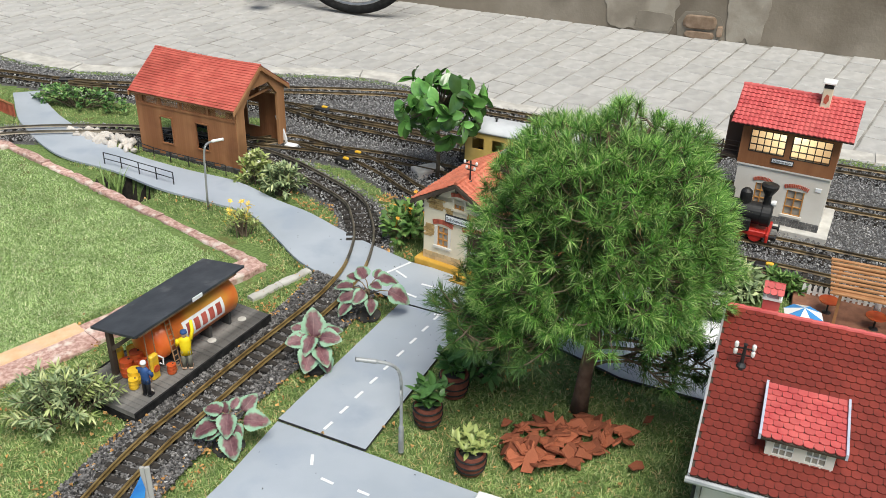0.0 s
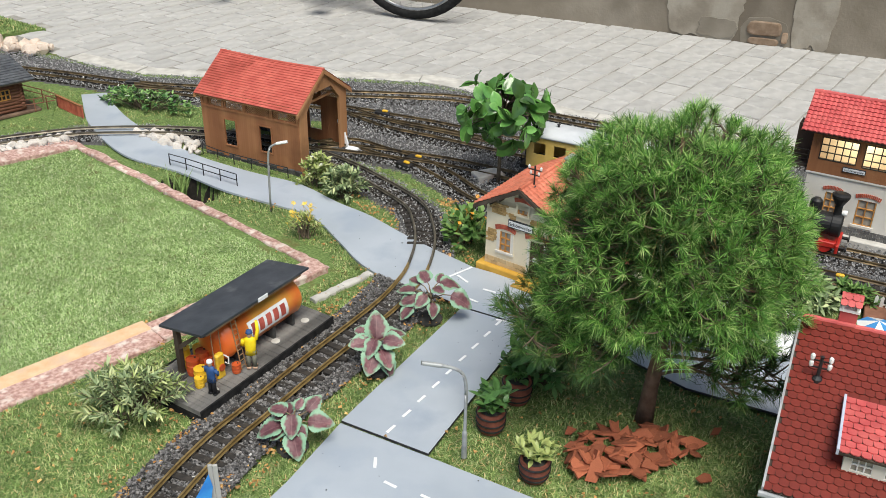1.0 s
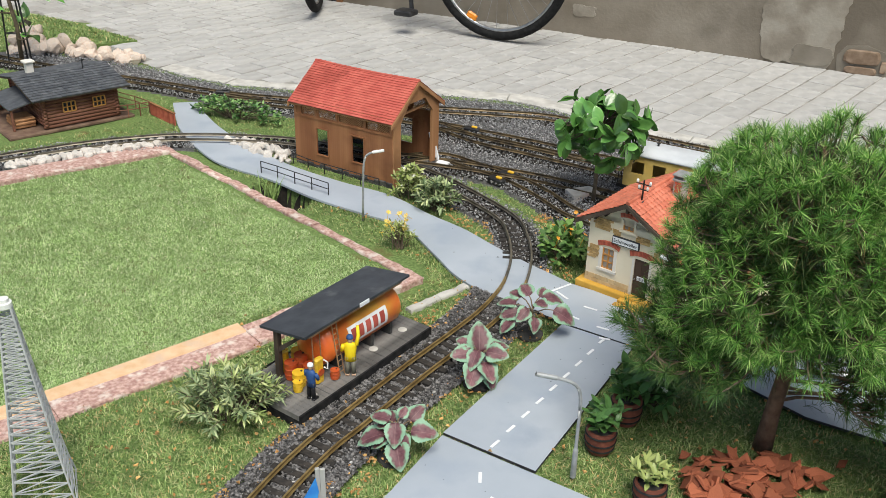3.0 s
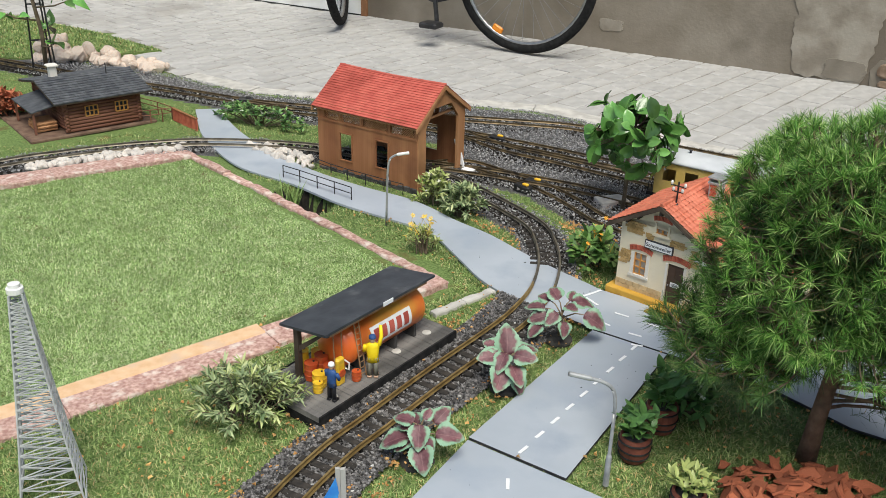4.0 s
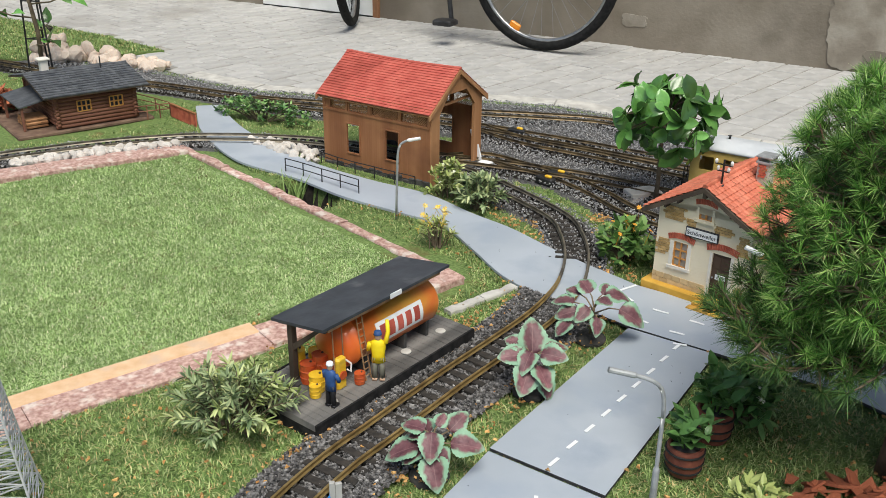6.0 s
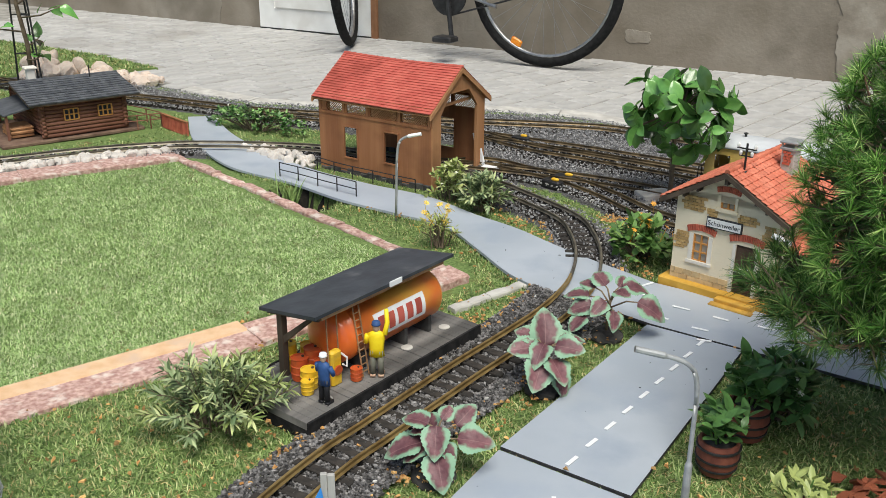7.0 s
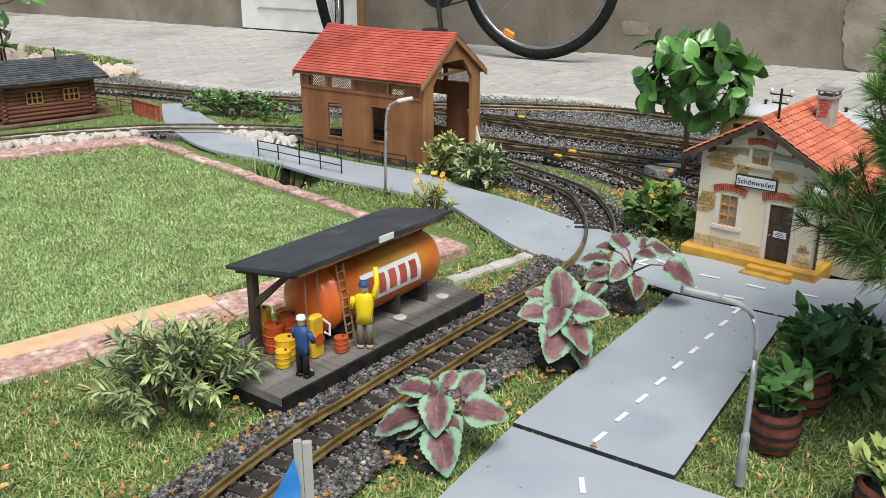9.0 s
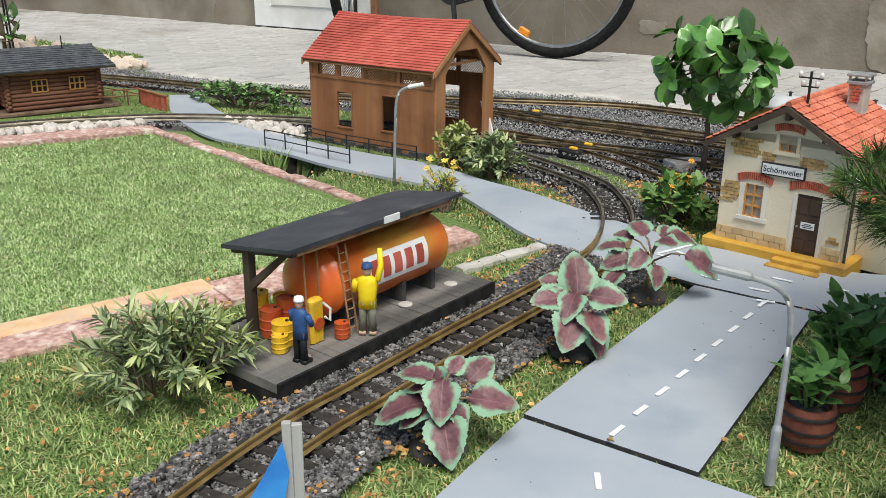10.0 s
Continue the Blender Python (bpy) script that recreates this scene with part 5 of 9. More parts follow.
def signal_house():
    t = thing("signal_house", "signal house with white ground floor and brown timber upper floor", "signal box", 0.881, 2.245, 0, -25.2)
    hx, hy, ze, zr, zm = 0.116, 0.078, 0.273, 0.341, 0.159
    wlow = [(-0.060, -0.028, 0.055, 0.115), (0.018, 0.062, 0.045, 0.112)]
    bm = bmesh.new()
    panel(bm, -hx + 0.004, hx - 0.004, 0.0, zm, wlow, -hy + 0.004, -hy + 0.010)
    lower = part("ground_floor_wall", bm, M_PLASTER_W, t)
    bm = bmesh.new()
    box(bm, hx - 0.010, hx - 0.004, -hy + 0.010, hy, 0.0, zm)
    box(bm, -hx + 0.004, -hx + 0.010, -hy + 0.010, hy, 0.0, zm)
    box(bm, -hx + 0.010, hx - 0.010, hy - 0.006, hy, 0.0, zm)
    box(bm, -hx, hx, -hy, hy, zm - 0.0005, zm + 0.004)
    part("side_wall", bm, M_PLASTER_W, t)
    up = [(-0.093, -0.008, 0.199, 0.256), (0.008, 0.100, 0.197, 0.256)]
    bm = bmesh.new()
    panel(bm, -hx, hx, zm + 0.004, ze + 0.012, up, -hy, -hy + 0.005)
    upper = part("upper_wall", bm, M_BOARD, t)
    bm = bmesh.new()
    box(bm, hx - 0.005, hx, -hy + 0.005, hy, zm + 0.004, ze + 0.012)
    box(bm, -hx, -hx + 0.005, -hy + 0.005, hy, zm + 0.004, ze + 0.012)
    box(bm, -hx + 0.005, hx - 0.005, hy - 0.005, hy, zm + 0.004, ze + 0.012)
    for s in (-1, 1):
        prism(bm, [(s * hx - 0.003, -hy, ze + 0.012), (s * hx - 0.003, hy, ze + 0.012), (s * hx - 0.003, 0, zr - 0.01)], (0.006, 0, 0))
    bmesh.ops.recalc_face_normals(bm, faces=bm.faces)
    part("upper_side_wall", bm, M_BOARD, t)
    bm = bmesh.new()
    box(bm, -hx + 0.006, hx - 0.006, 0.01, 0.013, zm + 0.01, ze + 0.006)
    part("room_wall", bm, M_GLOW, t, "warm lit inner wall")
    for a, b, c, d in up:
        bm = bmesh.new()
        for k in range(6):
            x = a + (b - a) * k / 5
            box(bm, x - 0.0012, x + 0.0012, -hy - 0.001, -hy + 0.003, c, d)
        for k in range(4):
            z = c + (d - c) * k / 3
            box(bm, a, b, -hy - 0.0007, -hy + 0.0027, z - 0.0011, z + 0.0011)
        part("window", bm, M_BLACK, upper, "black glazing bars before a lit room")
    for a, b, c, d in wlow:
        bm = bmesh.new()
        voussoirs(bm, (a + b) / 2, d + 0.004, (b - a) / 2 + 0.006, 0.006, 0.009, 14, -hy + 0.0038)
        part("brick_arch", bm, M_REDBRICK, lower)
        small_window(t, (a + b) / 2, c, d, (b - a) / 2 - 0.002, -hy + 0.006)
        bm = bmesh.new()
        box(bm, a - 0.004, b + 0.004, -hy, -hy + 0.004, c - 0.006, c)
        part("sill", bm, M_PLASTER_W, lower)
    bm = bmesh.new()
    brick_patch(bm, -hx + 0.004, hx - 0.004, 0.012, 0.034, -hy + 0.004, 50, 0.016, 0.0072, 0.0)
    tagged(part("base_bricks", bm, mat("grey_brick", (0.10, 0.10, 0.10), (0.18, 0.175, 0.17), 50, 0.85, 0.3, spread=0.2), lower, "dark grey brick footing"), kind="stuff")
    bm = bmesh.new()
    box(bm, -0.034, 0.020, -hy - 0.003, -hy - 0.0002, 0.178, 0.191)
    sg = part("name_board", bm, M_SIGNB, t)
    bm = bmesh.new()
    box(bm, -0.032, 0.018, -hy - 0.0036, -hy - 0.003, 0.180, 0.189)
    fc = part("board_face", bm, M_SIGNW, sg)
    lt = new("lettering", text_mesh("Schönweiler", 0.0092, M_SIGNB))
    lt.parent, lt.matrix_basis = sg, pose(-0.007, -hy - 0.0038, 0.1845, 90)
    bm = bmesh.new()
    box(bm, 0.084, 0.098, -hy + 0.002, -hy + 0.0039, 0.122, 0.132)
    part("number_plate", bm, M_SIGNW, lower)
    gable_roof(t, -0.144, 0.144, 0.104, ze, zr, 0.004, M_TILE_P, "pan", 24, 10, 0.0028, shift=False, label="pinkish red pantiles")
    bm = bmesh.new()
    box(bm, 0.046, 0.068, -0.030, -0.006, 0.315, 0.372, 0.001)
    ch = part("chimney", bm, M_PLASTER, t, "cream chimney")
    bm = bmesh.new()
    box(bm, 0.046, 0.068, -0.030, -0.006, 0.3735, 0.380)
    for dx in (0.047, 0.062):
        box(bm, dx, dx + 0.004, -0.030, -0.007, 0.380, 0.385)
    part("chimney_pot", bm, M_BLACK, ch)
    bm = bmesh.new()
    box(bm, 0.041, 0.073, -0.036, 0.0, 0.385, 0.390, 0.001)
    part("chimney_cap", bm, M_PORCELAIN, ch)
    bm = bmesh.new()
    prism(bm, [(0.052, -0.0302, 0.338), (0.058, -0.0302, 0.334), (0.063, -0.0302, 0.343), (0.062, -0.0302, 0.356), (0.056, -0.0302, 0.359), (0.051, -0.0302, 0.348)], (0, -0.001, 0))
    part("brick_patch", bm, M_REDBRICK, ch)
    # landing and outside stair
    bm = bmesh.new()
    box(bm, -hx - 0.045, -hx, -0.06, 0.02, zm + 0.004, zm + 0.010)
    for k in range(9):
        box(bm, -hx - 0.045 - 0.014 * k, -hx - 0.030 - 0.014 * k, -0.058, -0.018, zm - 0.003 - 0.017 * k, zm + 0.001 - 0.017 * k)
    st = part("stair", bm, M_DARKWOOD, t, "dark wooden outside stair")
    bm = bmesh.new()
    for x in (-hx - 0.045, -hx - 0.004):
        tube(bm, [(x, -0.06, zm), (x, -0.06, zm + 0.05)], 0.0018, 6)
    for h in (0.025, 0.037, 0.05):
        tube(bm, [(-hx - 0.004, -0.06, zm + h), (-hx - 0.045, -0.06, zm + h), (-hx - 0.165, -0.06, zm + h - 0.145)], 0.0012, 6)
    part("handrail", bm, M_DARKWOOD, st)
    bm = bmesh.new()
    box(bm, -hx - 0.044, -hx - 0.002, -0.03, 0.015, zm + 0.010, zm + 0.105)
    part("porch", bm, M_DOOR, t)
    bm = bmesh.new()
    box(bm, -hx - 0.02, hx + 0.022, -hy - 0.022, hy + 0.02, -0.02, 0.012, 0.002)
    part("base_slab", bm, M_KERB, t, "grey concrete base slab")
    # the room's lamp
    lamp = new("room_lamp", bpy.data.lights.new("room_lamp", "POINT"))
    lamp.data.energy, lamp.data.color, lamp.data.shadow_soft_size = 0.55, (1.0, 0.88, 0.64), 0.01
    lamp.matrix_world = t.matrix_world @ pose(0, -0.035, 0.262)


signal_house()


# ---- front house with dormer ----
def front_house():
    t = thing("model_house", "model house with dark red scale-tile roof and dormer", "house", 0.472, 1.310, 0, -20.0)
    L, W, ze, zr = 0.44, 0.290, 0.176, 0.296
    bm = bmesh.new()
    box(bm, 0.02, L - 0.02, -W + 0.03, 0.100, 0.0, 0.140)
    box(bm, 0.0201, L - 0.0201, -W + 0.0301, -0.10, 0.1401, ze - 0.012)
    for x in (0.02, L - 0.026):
        prism(bm, [(x, -W + 0.03, ze - 0.012), (x, 0.100, 0.140), (x, 0, zr - 0.018)], (0.006, 0, 0))
    bmesh.ops.recalc_face_normals(bm, faces=bm.faces)
    part("wall", bm, M_PLASTER_W, t)
    bm = bmesh.new()
    for k in range(5):
        box(bm, 0.006, 0.0195, -W + 0.06 + 0.05 * k, -W + 0.10 + 0.05 * k, 0.01, 0.145 - 0.01 * (k % 2), 0.002)
    tagged(part("shutter", bm, M_BLACK, t), kind="stuff")
    W_FRONT, ZE_FRONT = W, ze
    for s in (-1, 1):
        W, ze = (W_FRONT, ZE_FRONT) if s < 0 else (0.115, 0.150)
        bm = bmesh.new()
        pts = [(0, s * W, ze), (L, s * W, ze), (L, 0, zr), (0, 0, zr)]
        nrm = Vector((0, s * (zr - ze), W)).normalized()
        prism(bm, [Vector(p) - nrm * 0.005 for p in pts], nrm * 0.0048)
        bmesh.ops.recalc_face_normals(bm, faces=bm.faces)
        roof = part("roof", bm, M_DARKWOOD, t)
        v = Vector((0, -s * W, zr - ze))
        cols, rows = 32, 26
        w, l = L / cols, v.length / rows
        vv = v.normalized()
        if s < 0:
            bm = bmesh.new()
            tile_shape(bm, Vector((0, 0, 0)), Vector((1, 0, 0)), vv, nrm, w, l, 0.0016, "round")
            me = finish("tile", bm, M_TILE_D)
            rest = bmesh.new()
            n = 0
            for r in range(rows):
                for c in range(cols):
                    o = Vector((0, s * W, ze)) + Vector((1, 0, 0)) * ((c + (0.75 if r % 2 else 0.25)) * w) + vv * (r * l)
                    if c < 12 and n < 300:
                        ob = new("tile", me)
                        ob.parent = roof
                        ob.matrix_basis = Matrix.Translation(o + nrm * random.uniform(0, 0.0004))
                        n += 1
                    else:
                        tile_shape(rest, o, Vector((1, 0, 0)), vv, nrm, w, l, 0.0016, "round")
            tagged(part("roof_tiles", rest, M_TILE_D, roof), kind="stuff")
        else:
            bm = bmesh.new()
            tiles(bm, Vector((L, s * W, ze)), Vector((-1, 0, 0)), vv, nrm, L, v.length, cols, rows, 0.0016, "round")
            tagged(part("roof_tiles", bm, M_TILE_D, roof), kind="stuff")
    W, ze = W_FRONT, ZE_FRONT
    bm = bmesh.new()
    n = 17
    for k in range(n):
        a, b = L * k / n, L * (k + 1) / n + 0.001
        tube(bm, [(a, 0, zr + 0.0005), (b, 0, zr + 0.0018)], 0.0042, 8)
    tagged(part("ridge_tiles", bm, M_TILE_P, t), kind="stuff")
    # verge strip and gutter
    bm = bmesh.new()
    for yy, zz in ((-W, ze), (0.115, 0.150)):
        prism(bm, [(-0.0035, yy, zz - 0.008), (-0.0035, yy, zz + 0.005), (-0.0035, 0, zr + 0.005), (-0.0035, 0, zr - 0.008)], (0.0033, 0, 0))
    bmesh.ops.recalc_face_normals(bm, faces=bm.faces)
    part("verge", bm, M_GREYM, t)
    bm = bmesh.new()
    tube(bm, [(-0.006, -W - 0.005, ze - 0.004), (L, -W - 0.005, ze - 0.004)], 0.005, 8)
    tube(bm, [(0.015, -W - 0.004, ze - 0.006), (0.015, -W + 0.01, ze - 0.025), (0.015, -W + 0.02, ze - 0.045), (0.015, -W + 0.022, 0.0)], 0.0035, 8)
    part("gutter", bm, M_GREYM, t)
    # dormer
    zs = lambda y: zr + (zr - ze) * y / W
    bm = bmesh.new()
    yf = -0.233
    zb, zt = zs(yf), zs(yf) + 0.040
    panel(bm, 0.092, 0.185, zb - 0.008, zt, [(0.102, 0.130, zb + 0.006, zt - 0.003), (0.146, 0.174, zb + 0.006, zt - 0.003)], yf, yf + 0.004)
    for x in (0.092, 0.182):
        prism(bm, [(x, yf + 0.004, zb - 0.006), (x, yf + 0.004, zt), (x, yf + 0.10, zs(yf + 0.10) + 0.004)], (0.003, 0, 0))
    bmesh.ops.recalc_face_normals(bm, faces=bm.faces)
    d = part("dormer", bm, M_PLASTER_W, t, "cream dormer with two small windows")
    for a in (0.116, 0.160):
        bm = bmesh.new()
        for x in (a - 0.014, a - 0.005, a + 0.004, a + 0.014):
            box(bm, x - 0.001, x + 0.001, yf + 0.0005, yf + 0.003, zb + 0.006, zt - 0.003)
        box(bm, a - 0.014, a + 0.014, yf + 0.0008, yf + 0.0028, zb + 0.016, zb + 0.018)
        part("dormer_window", bm, M_PORCELAIN, d)
        bm = bmesh.new()
        box(bm, a - 0.014, a + 0.014, yf + 0.0031, yf + 0.0039, zb + 0.006, zt - 0.003)
        part("pane", bm, M_PANE, d)
    o = Vector((0.082, -0.243, zs(-0.243) + 0.042))
    e = Vector((0.082, -0.128, zs(-0.128) + 0.008))
    v = e - o
    nn = Vector((1, 0, 0)).cross(v).normalized()
    bm = bmesh.new()
    prism(bm, [o - nn * 0.004, o + Vector((0.113, 0, 0)) - nn * 0.004, e + Vector((0.113, 0, 0)) - nn * 0.004, e - nn * 0.004], nn * 0.0038)
    bmesh.ops.recalc_face_normals(bm, faces=bm.faces)
    part("dormer_roof", bm, M_DARKWOOD, d)
    bm = bmesh.new()
    tiles(bm, o, Vector((1, 0, 0)), v.normalized(), nn, 0.113, v.length, 8, 9, 0.0018, "round")
    tagged(part("dormer_tiles", bm, M_TILE_P, d, "pinkish red scale tiles"), kind="stuff")
    bm = bmesh.new()
    for x in (0.079, 0.1945):
        prism(bm, [o + Vector((x - 0.082, 0, -0.004)), e + Vector((x - 0.082, 0, -0.004)), e + Vector((x - 0.082, 0, 0.006)), o + Vector((x - 0.082, 0, 0.006))], (0.0035, 0, 0))
    bmesh.ops.recalc_face_normals(bm, faces=bm.faces)
    part("dormer_verge", bm, M_GUTTER, d, "pale blue-grey verge strips")
    # chimney with tiled cap
    bm = bmesh.new()
    box(bm, 0.052, 0.078, 0.004, 0.03, zr - 0.03, zr + 0.022)
    ch = part("chimney", bm, M_TILE_P, t)
    bm = bmesh.new()
    box(bm, 0.050, 0.080, 0.002, 0.032, zr + 0.022, zr + 0.026)
    for x in (0.052, 0.074):
        box(bm, x, x + 0.004, 0.004, 0.03, zr + 0.026, zr + 0.034)
    part("chimney_pots", bm, M_PORCELAIN, ch)
    bm = bmesh.new()
    for s in (-1, 1):
        oo = Vector((0.049, 0.017 + s * 0.019, zr + 0.034))
        vv2 = Vector((0, -s * 0.019, 0.013))
        n2 = Vector((0, s * 0.013, 0.019)).normalized()
        uu = Vector((1, 0, 0)) if s < 0 else Vector((-1, 0, 0))
        tiles(bm, oo if s < 0 else oo + Vector((0.032, 0, 0)), uu, vv2.normalized(), n2, 0.032, vv2.length, 3, 2, 0.0016, "round")
    part("chimney_roof", bm, M_TILE_P, ch)
    # insulator on the roof
    y = -0.105
    bm = bmesh.new()
    z = zs(y)
    lathe(bm, [(0.0075, z - 0.004), (0.0075, z + 0.004), (0.003, z + 0.009), (0.0025, z + 0.040), (0.0035, z + 0.043), (0.0, z + 0.044)], 10, 0.039, y)
    for h in (0.022, 0.034):
        box(bm, 0.026, 0.052, y - 0.001, y + 0.001, z + h, z + h + 0.002)
    p = part("pole", bm, M_BLACK, t)
    bm = bmesh.new()
    for x in (0.026, 0.052):
        for h in (0.022, 0.034):
            lathe(bm, [(0.003, z + h + 0.002), (0.0034, z + h + 0.005), (0.0034, z + h + 0.009), (0.002, z + h + 0.011)], 8, x, y)
    part("insulators", bm, M_PORCELAIN, p, "white porcelain insulators")


front_house()


# ---- foliage tools ----
def leaf_mesh(name, length, width, material, fold=0.25, droop=0.2, teeth=0, tip=0.55, full=0.9, n=7, wave=0.0):
    """A leaf from its stalk at the origin along +y, its upper side +z; tip sets where it is widest, full how blunt it is."""
    bm = bmesh.new()
    rows = []
    for k in range(n + 1):
        s = k / n
        w = width / 2 * math.sin(math.pi * s**tip) ** full if 0 < k < n else 0.0003
        if teeth and 0 < k < n:
            w *= 1 + 0.045 * (-1) ** k
        y, z = length * s, -droop * length * s * s
        rows.append([bm.verts.new((e * w, y, z + abs(e) * w * fold + (0.10 * w if abs(e) == 0.5 else 0) + wave * w * abs(e) * math.sin(9 * s + 2 * e))) for e in (-1, -0.5, 0, 0.5, 1)])
    for a, b in zip(rows, rows[1:]):
        for i in range(4):
            bm.faces.new((a[i], a[i + 1], b[i + 1], b[i]))
    return finish(name, bm, material, True)


def aim(p, d, spin=0.0):
    """A pose at p whose y axis points along d."""
    d = Vector(d).normalized()
    x = d.cross(Vector((0, 0, 1)))
    x = x.normalized() if x.length > 0.05 else Vector((1, 0, 0))
    z = x.cross(d)
    return Matrix.Translation(p) @ Matrix((x, d, z)).transposed().to_4x4() @ Matrix.Rotation(spin, 4, "Y")


def face_out(p, d, n, spin=0.0):
    """A pose at p whose y axis points along d and whose z axis leans to n."""
    d = Vector(d).normalized()
    x = d.cross(Vector(n)).normalized()
    z = x.cross(d)
    return Matrix.Translation(p) @ Matrix((x, d, z)).transposed().to_4x4() @ Matrix.Rotation(spin, 4, "Y")


def leaf_field(P, D, length, width, seed, curl=0.25):
    """Arrays of many small leaves: base points P and directions D."""
    r = np.random.default_rng(seed)
    n = len(P)
    D = D / np.linalg.norm(D, axis=1)[:, None]
    up = np.tile([0.0, 0, 1.0], (n, 1)) + r.normal(0, 0.35, (n, 3))
    S = np.cross(D, up)
    S /= np.linalg.norm(S, axis=1)[:, None] + 1e-9
    N = np.cross(S, D)
    ln = length * r.uniform(0.65, 1.2, n)[:, None]
    w = width * r.uniform(0.75, 1.2, n)[:, None] / 2
    out = []
    for s, ww in ((0, 0.25), (0.35, 1.0), (0.72, 0.8), (1.0, 0.06)):
        c = P + D * ln * s - N * ln * curl * s * s
        out += [c - S * w * ww, c + S * w * ww]
    V = np.stack(out, 1)
    F = np.array([[0, 1, 3, 2], [2, 3, 5, 4], [4, 5, 7, 6]])[None] + 8 * np.arange(n)[:, None, None]
    return V.reshape(-1, 3), F.reshape(-1, 4)


M_TWIG = mat("grey_brown_twig", (0.10, 0.075, 0.05), (0.17, 0.13, 0.09), 60, 0.9, 0.4)
M_BARK = mat("reddish_pine_bark", (0.13, 0.075, 0.05), (0.23, 0.14, 0.095), 50, 0.95, 0.9, stain=(0.08, 0.06, 0.045), stain_scale=20)
M_NEEDLE = blade_mat("pine_needle", [(0.0, (0.035, 0.11, 0.02)), (0.35, (0.09, 0.24, 0.035)), (0.65, (0.175, 0.36, 0.065)), (0.88, (0.34, 0.52, 0.14)), (1.0, (0.52, 0.62, 0.27))], 0.5, patch=26.0, low=0.55, high=1.35)
# darker green that puts the crown's inner shade into the needle colour
M_INNER_SHADE = blade_mat("shade_dark_pine_needle", [(0.0, (0.02, 0.055, 0.012)), (0.45, (0.045, 0.11, 0.022)), (0.85, (0.085, 0.18, 0.035)), (1.0, (0.20, 0.20, 0.07))], 0.6)
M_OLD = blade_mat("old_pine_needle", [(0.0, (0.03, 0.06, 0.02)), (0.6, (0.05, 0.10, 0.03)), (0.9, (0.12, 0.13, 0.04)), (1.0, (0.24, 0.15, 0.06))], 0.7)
M_LAUREL = mat("glossy_laurel_leaf", (0.07, 0.19, 0.04), (0.19, 0.38, 0.09), 14, 0.24, 0.1, spread=0.7, spec=0.7)
M_ROSE = blade_mat("grey_green_leaf", [(0.0, (0.09, 0.14, 0.06)), (0.4, (0.21, 0.28, 0.13)), (0.75, (0.35, 0.42, 0.22)), (1.0, (0.50, 0.54, 0.26))])
M_LEAFG = blade_mat("mid_green_leaf", [(0.0, (0.05, 0.12, 0.025)), (0.5, (0.11, 0.22, 0.05)), (0.85, (0.20, 0.32, 0.09)), (1.0, (0.34, 0.40, 0.15))])
M_POTG = blade_mat("soft_green_leaf", [(0.0, (0.04, 0.11, 0.03)), (0.5, (0.09, 0.20, 0.055)), (1.0, (0.24, 0.38, 0.13))], 0.35, patch=40.0, low=0.6, high=1.5)
M_POTY = blade_mat("yellow_green_leaf", [(0.0, (0.20, 0.27, 0.06)), (0.5, (0.36, 0.42, 0.14)), (1.0, (0.52, 0.54, 0.26))], 0.4)


